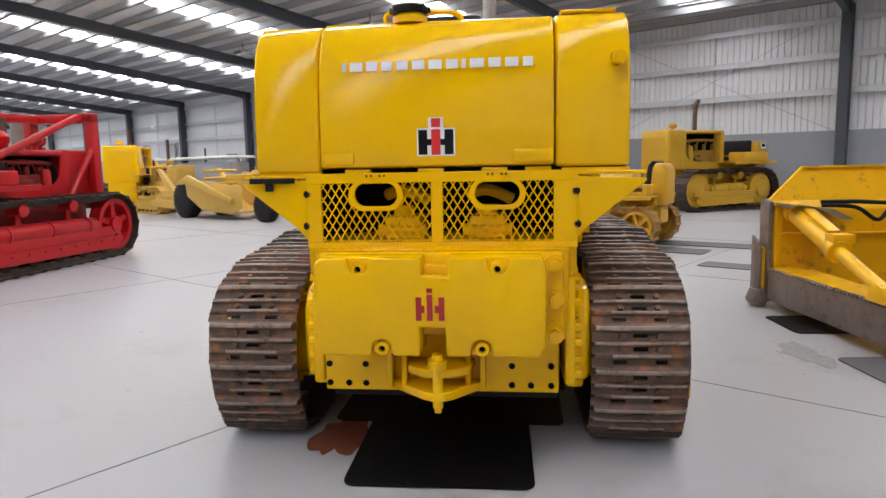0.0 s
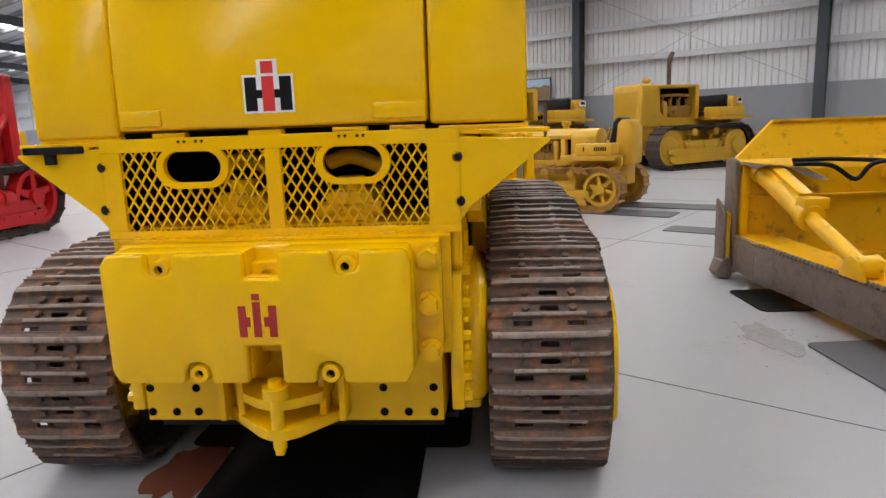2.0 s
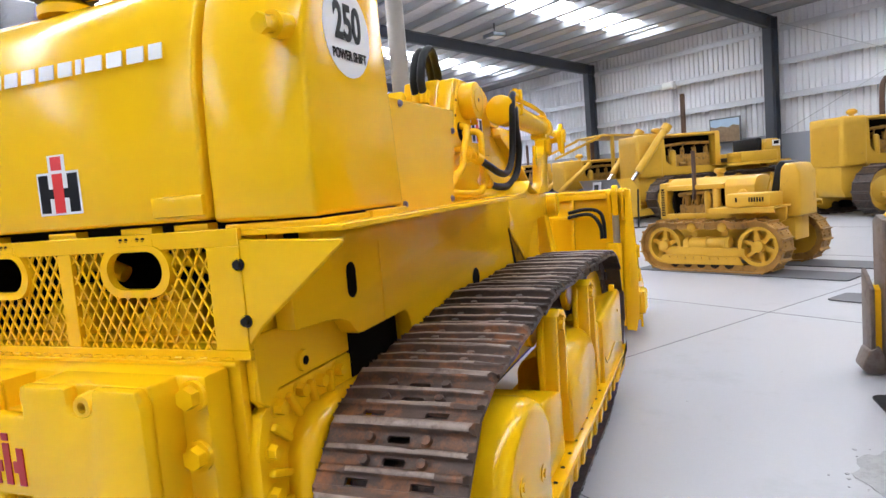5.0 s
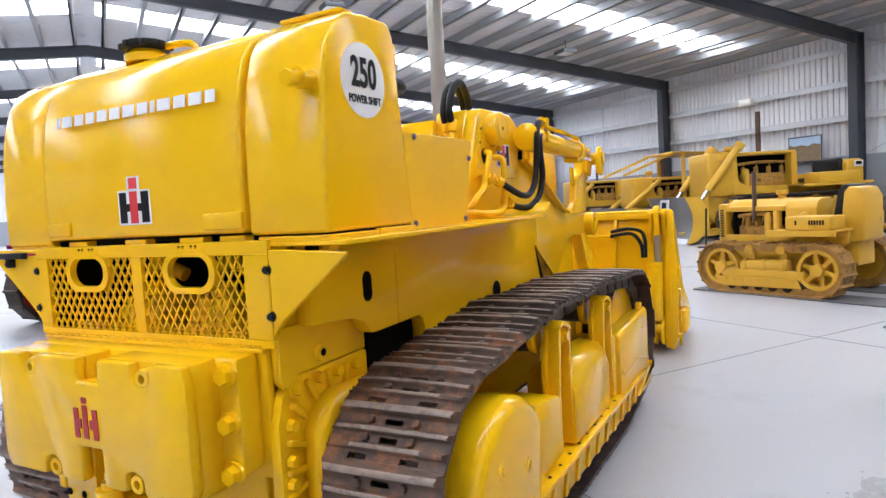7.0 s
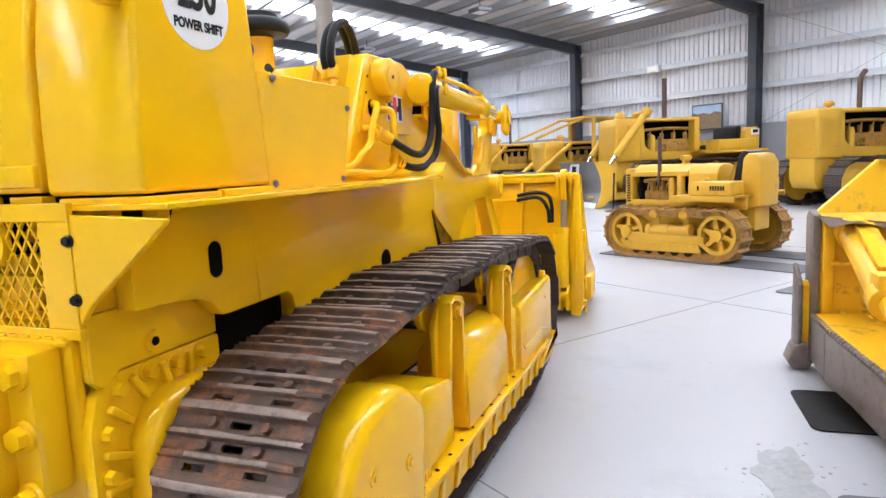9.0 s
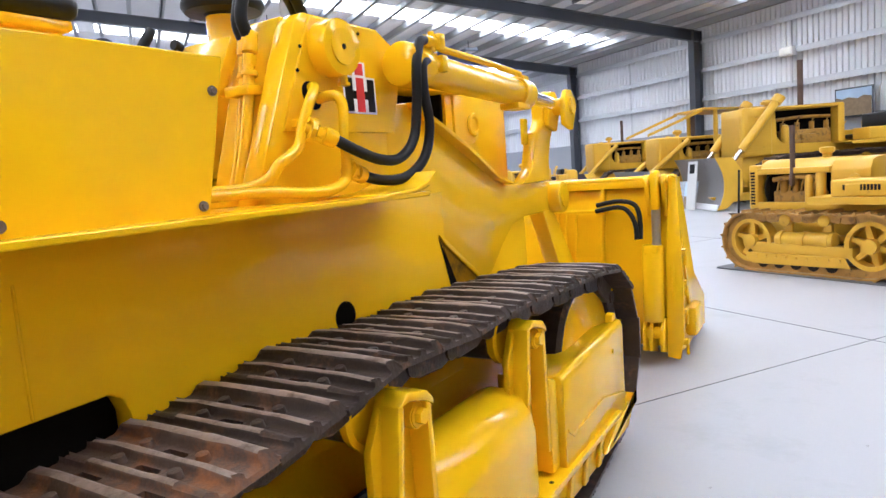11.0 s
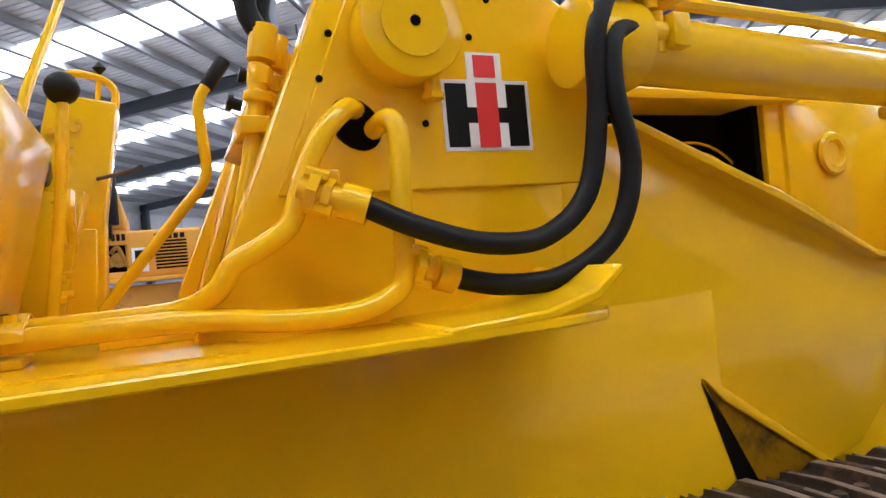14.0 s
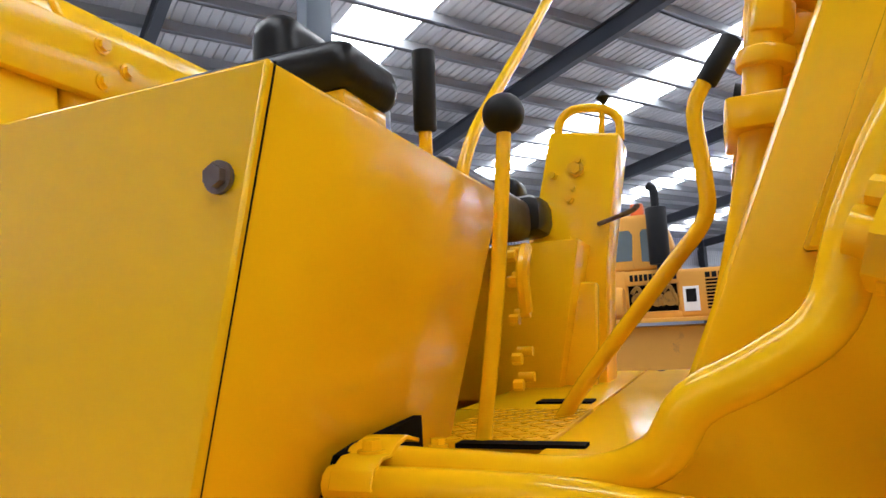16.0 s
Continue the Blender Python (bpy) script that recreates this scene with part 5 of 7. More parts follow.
con.parent = loader
bm = B()
slab(bm, [(0.90, 1.41), (1.12, 1.41), (1.14, 1.72), (1.20, 2.06), (1.02, 2.09), (0.97, 1.89), (0.93, 1.70)], -0.62, -0.46, "x", 0.01)
slab(bm, [(0.62, 1.41), (1.10, 1.41), (1.12, 1.68), (0.62, 1.70)], -0.455, -0.40, "x", 0.01)
part("console_body", bm, YEL, con)
bm = B()
tube(bm, [(-0.54, 1.03, 2.08), (-0.54, 1.03, 2.13), (-0.54, 1.07, 2.165), (-0.54, 1.15, 2.155), (-0.54, 1.19, 2.12), (-0.54, 1.19, 2.06)], 0.012, 10)
tube(bm, [(-0.54, 1.14, 2.06), (-0.54, 1.15, 2.15)], 0.008, 8)
part("console_handle", bm, YEL, con)
bm = B()
lathe(bm, [(0.003, -0.02), (0.02, 0), (0.003, 0.02)], (-0.54, 1.155, 2.185), (0, 0, 1), 14)
part("knob", bm, BLACK, con)
bm = B()
for y, z, r in ((1.08, 1.98, 0.016), (1.09, 2.0, 0.008), (1.02, 1.97, 0.009), (1.07, 1.93, 0.007), (1.06, 1.90, 0.008), (1.05, 1.80, 0.009), (0.98, 1.79, 0.008), (1.06, 1.72, 0.009), (1.05, 1.65, 0.009)):
    bolt(bm, (-0.459, y, z), (1, 0, 0), r, 0.012)
part("console_bolt", bm, YEL, con)
bm = B()
tube(bm, [(-0.46, 1.13, 1.83), (-0.3, 1.22, 1.825), (-0.2, 1.25, 1.82)], 0.006, 8)
part("console_rod", bm, RUSTP, con)
bm = B()
box(bm, -0.44, -0.30, 0.88, 1.02, 1.80, 1.90, 0.03)
part("console_pad", bm, VINYL, con, "black padded pad")
bm = B()
box(bm, 0.30, 0.34, 0.98, 1.03, 1.58, 1.64, 0.01)
for z in (1.50, 1.54, 1.60, 1.66, 1.70):
    rod(bm, (0.20, 1.085, z), (0.20, 1.11, z), 0.008, seg=10)
    rod(bm, (0.23, 1.085, z - 0.01), (0.23, 1.10, z - 0.01), 0.009, seg=6)
tube(bm, [(0.24, 1.12, 1.70), (0.27, 1.12, 1.66), (0.26, 1.12, 1.60)], 0.01, 8)
part("linkage", bm, YEL, loader)
bm = B()
slab(bm, [(1.415, 1.76), (1.45, 1.745), (1.54, 1.92), (1.50, 1.945)], 0.22, 0.46, "x", 0.006)
dash = part("gauge_panel", bm, YEL, loader)
bm = B()
for i in range(2):
    a = Vector((0.23, 1.495 - 0.03 * i, 1.94 - 0.062 * i))
    rod(bm, a, a + Vector((0, -0.02, 0.006)), 0.013, seg=16)
    rod(bm, a + Vector((0, -0.02, 0.006)), a + Vector((0, -0.032, 0.009)), 0.018, seg=16)
part("gauge", bm, BLACK, dash, "round black gauge")

# bucket
bkt = new("bucket")
bkt.parent = loader
bkt["label"] = "yellow multi-purpose bucket resting on the floor"
BY = 4.74
bm = B()
slab(bm, [(BY - 0.02, 1.30), (BY + 0.10, 1.33), (BY + 0.12, 1.30), (BY + 0.10, 1.27), (BY, 1.24), (BY - 0.07, 0.95), (BY - 0.12, 0.6), (BY - 0.05, 0.25), (BY + 0.1, 0.07), (BY + 1.0, 0.03), (BY + 1.0, 0.06), (BY + 0.15, 0.12), (BY + 0.02, 0.3), (BY - 0.06, 0.6), (BY - 0.02, 0.95), (BY + 0.06, 1.2)][::1], -1.09, 1.09, "x", 0.0)
part("bucket_shell", bm, YEL, bkt)
bm = B()
box(bm, -1.10, 1.10, BY - 0.06, BY + 0.12, 1.30, 1.325, 0.006)
box(bm, -1.10, 1.10, BY - 0.06, BY - 0.04, 1.25, 1.30, 0.004)
part("top_flange", bm, YEL, bkt)
for s in (1, -1):
    bm = B()
    slab(bm, [(BY - 0.06, 1.31), (BY + 0.12, 1.31), (BY + 0.55, 0.55), (BY + 0.95, 0.3), (BY + 0.95, 0.05), (BY + 0.1, 0.05), (BY - 0.12, 0.25), (BY - 0.16, 0.6)], s * 1.09, s * 1.115, "x", 0.006)
    slab(bm, [(1.10 * s, 1.32), (1.142 * s, 1.32), (1.172 * s, 0.60), (1.165 * s, 0.21), (1.135 * s, 0.046), (1.05 * s, 0.06), (1.06 * s, 0.75)], BY - 0.14, BY - 0.10, "y", 0.006)
    box(bm, min(s * 1.11, s * 1.195), max(s * 1.11, s * 1.195), BY + 0.16, BY + 0.42, 0.135, 0.36, 0.03)
    slab(bm, [(BY - 0.10, 1.2), (BY - 0.07, 1.2), (BY + 0.30, 0.36), (BY + 0.24, 0.36)], s * 1.115, s * 1.135, "x", 0.004)
    part("bucket_cheek", bm, YEL, bkt)
    for z in (0.80, 0.585, 0.385, 0.17):
        bm = B()
        box(bm, min(s * 1.13, s * 1.19), max(s * 1.13, s * 1.19), BY - 0.13, BY - 0.06, z - 0.022, z + 0.022, 0.01)
        rod(bm, (s * 1.18, BY - 0.10, z - 0.09), (s * 1.18, BY - 0.10, z - 0.02), 0.011, seg=8)
        part("hinge_lug", bm, YEL, bkt)
    bm = B()
    rod(bm, (s * 0.971, BY - 0.16, 0.32), (s * 0.978, BY - 0.15, 0.855), 0.070, seg=32, bev=0.006)
    box(bm, min(s * 0.93, s * 1.02), max(s * 0.93, s * 1.02), BY - 0.22, BY - 0.12, 0.80, 0.858, 0.01)
    clam = part("clam_cylinder", bm, YEL, bkt)
    bm = B()
    rod(bm, (s * 0.90, BY - 0.16, 0.235), (s * 1.05, BY - 0.16, 0.235), 0.045)
    for xx in (0.915, 0.96, 1.035):
        slab(bm, [(BY - 0.23, 0.12), (BY - 0.06, 0.07), (BY - 0.06, 0.33), (BY - 0.15, 0.34), (BY - 0.23, 0.27)], s * xx - 0.012, s * xx + 0.012, "x", 0.004)
    part("cylinder_lug", bm, YEL, clam)
    bm = B()
    slab(bm, [(BY - 0.19, 1.10), (BY - 0.10, 1.10)] + arc(BY - 0.14, 1.30, 0.068, 0, 180, 12), s * 0.985, s * 1.035, "x", 0.006)
    for xx in (0.955, 1.065):
        slab(bm, [(BY - 0.10, 1.05), (BY + 0.02, 1.05)] + arc(BY - 0.12, 1.28, 0.06, 10, 190, 10), s * xx - 0.014, s * xx + 0.014, "x", 0.004)
    rod(bm, (s * 0.93, BY - 0.14, 1.30), (s * 1.09, BY - 0.14, 1.30), 0.022)
    part("rod_eye", bm, YEL, clam)
    bm = B()
    rod(bm, (s * 1.006, BY - 0.15, 0.85), (s * 1.006, BY - 0.14, 1.12), 0.030, seg=20)
    part("clam_rod", bm, PIPE, clam, "grey steel cylinder rod")
    for x in (0.25, 0.60):
        bm = B()
        slab(bm, [(BY - 0.06, 1.26), (BY, 1.26), (BY - 0.06, 0.9), (BY - 0.1, 0.55), (BY - 0.04, 0.25), (BY - 0.12, 0.25), (BY - 0.2, 0.55), (BY - 0.16, 0.9)], s * x, s * (x + 0.025), "x", 0.004)
        part("bucket_rib", bm, YEL, bkt)
    bm = B()
    tube(bm, [(s * 0.58, BY - 0.10, 1.14), (s * 0.74, BY - 0.12, 1.165), (s * 0.86, BY - 0.14, 1.14), (s * 0.90, BY - 0.16, 1.05), (s * 0.905, BY - 0.18, 0.90)], 0.017, 10)
    tube(bm, [(s * 0.58, BY - 0.13, 1.10), (s * 0.74, BY - 0.15, 1.125), (s * 0.82, BY - 0.17, 1.10), (s * 0.875, BY - 0.19, 1.01), (s * 0.885, BY - 0.2, 0.90)], 0.017, 10)
    part("bucket_hose", bm, BLACK, bkt, "black rubber hose")
    bm = B()
    tube(bm, [(s * 0.15, BY - 0.1, 1.10), (s * 0.35, BY - 0.11, 1.10), (s * 0.58, BY - 0.11, 1.10)], 0.014, 8)
    tube(bm, [(s * 0.34, BY - 0.1, 1.10), (s * 0.34, BY - 0.14, 0.8), (s * 0.34, BY - 0.16, 0.5)], 0.012, 8)
    tube(bm, [(s * 0.42, BY - 0.1, 1.10), (s * 0.42, BY - 0.14, 0.8), (s * 0.42, BY - 0.16, 0.5)], 0.012, 8)
    rod(bm, (s * 0.58, BY - 0.11, 1.10), (s * 0.66, BY - 0.11, 1.10), 0.024, seg=8)
    part("bucket_pipe", bm, YEL, bkt)

# things under and by the loader
def floor_mat(x, y, w, d, rz, material=MAT, label="black rubber drip mat on the concrete floor", th=0.008):
    t = bmesh.new()
    slab(t, arc(w / 2 - 0.06, d / 2 - 0.06, 0.06, 0, 90, 5) + arc(-w / 2 + 0.06, d / 2 - 0.06, 0.06, 90, 180, 5) + arc(-w / 2 + 0.06, -d / 2 + 0.06, 0.06, 180, 270, 5) + arc(w / 2 - 0.06, -d / 2 + 0.06, 0.06, 270, 360, 5), 0.0, th, "z")
    ob = part("floor_mat", t, material)
    ob.matrix_basis = pose(x, y, 0.004, 0, 0, rz)
    return tagged(ob, label, "mat", "mats on the floor")


floor_mat(-0.02, 0.75, 0.88, 2.05, 1)
# thin black sheet, added to paint the loader's shadow on the floor
floor_mat(-0.03, 1.70, 1.30, 2.45, 0, MAT, "thin black sheet added for the deep shadow under the loader", 0.003)

# ---- other machines in the hall ----
def loop_track(parent, steel, x, w, L, h, count, zb=0.02, rear=None, front=None, rib=0.03):
    """A track of shoes round a loop of length L and height h, centred on y = 0."""
    r1 = (rear or h) / 2 - 0.03
    r2 = (front or h) / 2 - 0.03
    y1, y2 = -L / 2 + r1, L / 2 - r2
    pts = [(y, zb) for y in np.linspace(y2, y1, 24)]
    pts += arc(y1, zb + r1, r1, -90, -270, 20)
    n = 24
    for i in range(1, n):
        t = i / n
        pts.append((y1 + (y2 - y1) * t, zb + 2 * r1 + (2 * r2 - 2 * r1) * t - 0.03 * abs(math.sin(3 * math.pi * t))))
    pts += arc(y2, zb + r2, r2, 90, -88, 20)
    places, pitch = along(pts, count)
    p = pitch
    first = None
    for c, d in places:
        m = shoe_pose(c, d, x)
        if first is None:
            t = bmesh.new()
            slab(t, [(-0.49 * p, -0.015), (-0.49 * p, 0.0), (0.22 * p, 0.004), (0.28 * p, rib), (0.38 * p, rib), (0.44 * p, 0.0), (0.49 * p, 0.0), (0.49 * p, -0.015)], -w / 2, w / 2, "x")
            for sx in (-0.2 * w, 0.2 * w):
                slab(t, [(-0.52 * p, -0.085), (-0.3 * p, -0.10), (0.3 * p, -0.10), (0.52 * p, -0.085), (0.5 * p, -0.015), (-0.5 * p, -0.015)], sx - 0.02, sx + 0.02, "x")
                for sy in (-0.25 * p, 0.05 * p):
                    rod(t, (sx * 1.3, sy, 0.0), (sx * 1.3, sy, 0.014), 0.013, seg=6)
            first = part("track_shoe", t, steel, parent, smooth=0, split=False)
            first.matrix_basis = m
        else:
            again("track_shoe", first, parent, m)
    return (y1, zb + r1, r1), (y2, zb + r2, r2)


def spoked(bm, x0, x1, y, z, r, spokes=6, hub=0.3):
    """A spoked wheel with its axis along x."""
    s = 1 if x1 > x0 else -1
    lathe(bm, [(r * 0.82, 0), (r, 0.0), (r, abs(x1 - x0)), (r * 0.82, abs(x1 - x0)), (r * 0.82, 0)], (x0, y, z), (s, 0, 0), 28)
    rod(bm, (x0 - s * 0.01, y, z), (x1 + s * 0.03, y, z), r * hub, seg=18)
    for i in range(spokes):
        a = 2 * math.pi * i / spokes + 0.3
        c, sn = math.cos(a), math.sin(a)
        px, pz = -sn, c
        w0, w1 = r * 0.13, r * 0.09
        p = [(y + c * r * 0.2 + px * w0, z + sn * r * 0.2 + pz * w0), (y + c * r * 0.86 + px * w1, z + sn * r * 0.86 + pz * w1), (y + c * r * 0.86 - px * w1, z + sn * r * 0.86 - pz * w1), (y + c * r * 0.2 - px * w0, z + sn * r * 0.2 - pz * w0)]
        slab(bm, p, min(x0, x1) + abs(x1 - x0) * 0.3, max(x0, x1) - abs(x1 - x0) * 0.2, "x")


def bar_text(bm, x0, x1, y, z, h, n, axis="x", face=1, depth=0.003):
    """Unreadable or maker's writing as a row of plain bars."""
    step = (x1 - x0) / n
    for i in range(n):
        a = x0 + i * step
        if axis == "x":
            box(bm, a, a + step * 0.72, min(y, y + face * depth), max(y, y + face * depth), z - h / 2, z + h / 2)
        else:
            box(bm, min(y, y + face * depth), max(y, y + face * depth), a, a + step * 0.72, z - h / 2, z + h / 2)


def crawler(name, label, m, L, H, gauge, shoe, hood_w, hood_z, hood_top, hood_y0, hood_y1, paint, steel, count, spoke=False, stack=1.0, stack_r=0.05, stack_y=0.2, stack_x=0.0, grille=True, fender_z=None, tank_h=0.5, seat=True, group="", side_open=True, stack_mat=None, cleaner=True, stack_bend=False, body=True):
    """A vintage crawler tractor facing +y."""
    e = thing(name, label, "bulldozer" if "bulldozer" in name else "crawler tractor", m, group)
    for s in (1, -1):
        tr = new("track")
        tr.parent = e
        (ry, rz, rr), (fy, fz, fr) = loop_track(tr, steel, s * gauge / 2, shoe, L, H, count)
        out = gauge / 2 + shoe * 0.3
        x0, x1 = s * (gauge / 2 - shoe * 0.16), s * out
        bm = B()
        if spoke:
            spoked(bm, x0, x1, ry, rz, rr - 0.09)
        else:
            n = 22
            teeth = []
            for i in range(n):
                a = 2 * math.pi * i / n
                for k, q in ((0.0, rr - 0.13), (0.3, rr - 0.06), (0.5, rr - 0.06), (0.8, rr - 0.13)):
                    teeth.append((ry + q * math.cos(a + k * 2 * math.pi / n), rz + q * math.sin(a + k * 2 * math.pi / n)))
            slab(bm, teeth, x0, s * (gauge / 2 + shoe * 0.02), "x")
            lathe(bm, [(0.04, 0), (rr - 0.15, 0), (rr - 0.15, shoe * 0.30), (rr - 0.19, shoe * 0.36), (rr * 0.42, shoe * 0.36), (rr * 0.40, shoe * 0.52), (rr * 0.25, shoe * 0.58), (0.04, shoe * 0.58)], (x0, ry, rz), (s, 0, 0), 32)
        part("sprocket", bm, paint, e)
        if not spoke:
            bm = B()
            for i in range(8):
                a = 2 * math.pi * i / 8
                bolt(bm, (x0 + s * shoe * 0.36, ry + rr * 0.52 * math.cos(a), rz + rr * 0.52 * math.sin(a)), (s, 0, 0), 0.02, 0.02, False)
            part("hub_bolt", bm, paint, e)
        bm = B()
        if spoke:
            spoked(bm, x0, x1, fy, fz, fr - 0.09, 5)
        else:
            lathe(bm, [(0.04, 0), (fr - 0.1, 0), (fr - 0.1, shoe * 0.3), (fr - 0.16, shoe * 0.3), (fr * 0.55, shoe * 0.22), (fr * 0.3, shoe * 0.34), (0.04, shoe * 0.34)], (x0, fy, fz), (s, 0, 0), 32)
        part("idler", bm, paint, e)
        # frame beam with a recoil housing, guard plate and idler yoke
        bm = B()
        slab(bm, [(ry + rr * 0.5, H * 0.30), (fy - fr * 0.2, H * 0.30), (fy + fr * 0.25, H * 0.38), (fy + fr * 0.25, H * 0.46), (fy - fr * 0.3, H * 0.47), (ry + rr * 0.5, H * 0.45)], s * (gauge / 2 - shoe * 0.2), s * (gauge / 2 + shoe * 0.30), "x", 0.015)
        part("track_frame", bm, paint, e)
        bm = B()
        ya, yb = ry + rr * 1.12, fy - fr * 0.85
        rod(bm, (s * (gauge / 2 + shoe * 0.05), ya, H * 0.53), (s * (gauge / 2 + shoe * 0.05), yb, H * 0.51), H * 0.115, seg=24, bev=0.01)
        for k in (0.1, 0.5, 0.9):
            y = ya + (yb - ya) * k
            rod(bm, (s * (gauge / 2 + shoe * 0.05), y - 0.02, H * 0.52), (s * (gauge / 2 + shoe * 0.05), y + 0.02, H * 0.52), H * 0.13, seg=24)
        part("recoil_housing", bm, paint, e)
        bm = B()
        slab(bm, [(ry + rr * 0.55, H * 0.16), (fy - fr * 0.1, H * 0.13), (fy + fr * 0.2, H * 0.22), (fy + fr * 0.1, H * 0.31), (ry + rr * 0.7, H * 0.31)], s * (gauge / 2 + shoe * 0.31), s * (gauge / 2 + shoe * 0.36), "x", 0.005, 1)
        part("roller_guard", bm, paint, e)
        bm = B()
        for i in range(9):
            y = ry + rr * 0.85 + (fy - ry - rr * 1.1) * i / 8
            bolt(bm, (s * (gauge / 2 + shoe * 0.36), y, H * 0.26), (s, 0, 0), 0.018, 0.016, False)
        part("guard_bolt", bm, paint, e)
        for i in range(5):
            bm = B()
            y = ry + rr * 0.9 + (fy - ry - rr) * (i + 0.4) / 5
            lathe(bm, [(0.02, 0), (H * 0.085, 0), (H * 0.085, shoe * 0.5), (0.02, shoe * 0.5)], (s * (gauge / 2 - shoe * 0.2), y, H * 0.16), (s, 0, 0), 16)
            part("track_roller", bm, GRIME, e)
        for t in (0.35, 0.68):
            bm = B()
            y = ry + (fy - ry) * t
            lathe(bm, [(0.02, 0), (H * 0.07, 0), (H * 0.07, shoe * 0.5), (H * 0.085, shoe * 0.5), (H * 0.085, shoe * 0.56), (H * 0.04, shoe * 0.6), (0.02, shoe * 0.6)], (s * (gauge / 2 - shoe * 0.25), y, H * 0.82), (s, 0, 0), 18)
            slab(bm, [(y - 0.05, H * 0.5), (y + 0.09, H * 0.5), (y + 0.04, H * 0.82), (y - 0.03, H * 0.82)], s * (gauge / 2 - shoe * 0.1), s * (gauge / 2 + shoe * 0.02), "x", 0.006, 1)
            part("carrier_roller", bm, paint, e)
        # fender shelf with a tool box
        fz0 = fender_z or H + 0.12
        bm = B()
        xa, xb = sorted((s * hood_w * 0.46, s * (gauge / 2 + shoe * 0.45)))
        box(bm, xa, xb, -L / 2 + 0.1, hood_y0 + 0.25, fz0, fz0 + 0.025, 0.006)
        box(bm, xa if s < 0 else xb - 0.02, xa + 0.02 if s < 0 else xb, -L / 2 + 0.1, hood_y0 + 0.25, fz0 - 0.05, fz0 + 0.02, 0.004)
        part("fender", bm, paint, e)
        bm = B()
        box(bm, xa + (0.03 if s < 0 else shoe * 0.2), xb - (0.03 if s > 0 else shoe * 0.2), -L / 2 + 0.42, hood_y0 - 0.12, fz0 + 0.025, fz0 + 0.025 + tank_h * 0.42, 0.025, seg=3)
        part("tool_box", bm, paint, e)
    if not body:
        return e
    # belly, hood, engine
    hw = hood_w / 2
    bm = B()
    slab(bm, [(-L * 0.46, H * 0.38), (hood_y1 - 0.1, H * 0.38), (hood_y1, H * 0.55), (hood_y1, hood_z), (-L * 0.46, hood_z)], -hw * 0.82, hw * 0.82, "x", 0.02)
    # the red chassis takes the darkened paint, as shade between the tracks
    part("chassis", bm, ENGR if paint is RED else paint, e)
    bm = B()
    t = hood_y1 - (0.13 if hood_w < 0.7 else (hood_y1 - hood_y0) * 0.28)
    box(bm, -hw, hw, hood_y0, t + 0.03, hood_top - 0.09, hood_top, 0.035, seg=3)
    box(bm, -hw, hw, hood_y0, hood_y0 + 0.14, hood_z, hood_top - 0.04, 0.015)
    part("hood", bm, paint, e)
    for s in (1, -1):
        bm = B()
        zc = hood_z + 0.16
        slab(bm, [(hood_y0, hood_z - 0.12), (t + 0.02, hood_z - 0.12), (t + 0.02, hood_top - 0.05), (t - 0.06, hood_top - 0.06), (t - 0.09, zc + 0.12), (t - 0.16, zc + 0.02), (t - 0.28, zc - 0.06), (hood_y0 + 0.14, zc - 0.1), (hood_y0, zc)], s * hw * 0.95, s * hw, "x")
        part("side_panel", bm, paint, e)
    bm = B()
    box(bm, -hw - 0.02, hw + 0.02, t, hood_y1 + 0.03, hood_z - 0.15, hood_top + 0.02, 0.05, seg=3)
    rod(bm, (0, t + 0.12, hood_top), (0, t + 0.12, hood_top + 0.06), 0.06, seg=18)
    rad = part("radiator_housing", bm, paint, e)
    if grille:
        n = 16
        first = None
        for i in range(n):
            z = hood_z - 0.05 + (hood_top - hood_z - 0.1) * i / n
            if first is None:
                bm = B()
                box(bm, -hw * 0.8, hw * 0.8, hood_y1 + 0.025, hood_y1 + 0.045, 0, (hood_top - hood_z) / n * 0.5)
                first = part("grille_slat", bm, paint, rad, smooth=0)
                first.matrix_basis = pose(0, 0, z)
                bm = B()
                box(bm, hw + 0.018, hw + 0.026, t + 0.1, hood_y1 - 0.06, 0, (hood_top - hood_z) / n * 0.4)
                second_slat = part("louvre", bm, paint, rad, smooth=0)
                second_slat.matrix_basis = pose(0, 0, z)
                again("louvre", second_slat, rad, pose(-2 * hw - 0.044, 0, z))
            else:
                again("grille_slat", first, rad, pose(0, 0, z))
                again("louvre", second_slat, rad, pose(0, 0, z))
                again("louvre", second_slat, rad, pose(-2 * hw - 0.044, 0, z))
    # black core box, not an engine part: the bay's shade as colour
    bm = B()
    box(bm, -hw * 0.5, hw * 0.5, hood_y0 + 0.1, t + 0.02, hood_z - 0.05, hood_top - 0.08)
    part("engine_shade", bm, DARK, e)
    eh = hood_top - hood_z
    for s in (1, -1):
        bm = B()
        ya, yb = hood_y0 + 0.2, t - 0.1
        box(bm, min(s * hw * 0.5, s * hw * 0.72), max(s * hw * 0.5, s * hw * 0.72), ya, yb - 0.15, hood_z, hood_z + eh * 0.42, 0.02)
        for i in range(4):
            y = ya + 0.08 + (yb - ya - 0.3) * i / 3
            rod(bm, (s * hw * 0.62, y, hood_z + eh * 0.3), (s * hw * 0.62, y, hood_z + eh * 0.60), 0.05, seg=14)
            tube(bm, [(s * hw * 0.64, y, hood_z + eh * 0.58), (s * hw * 0.82, y + 0.03, hood_z + eh * 0.66), (s * hw * 0.8, y + 0.1, hood_z + eh * 0.45)], 0.011, 6)
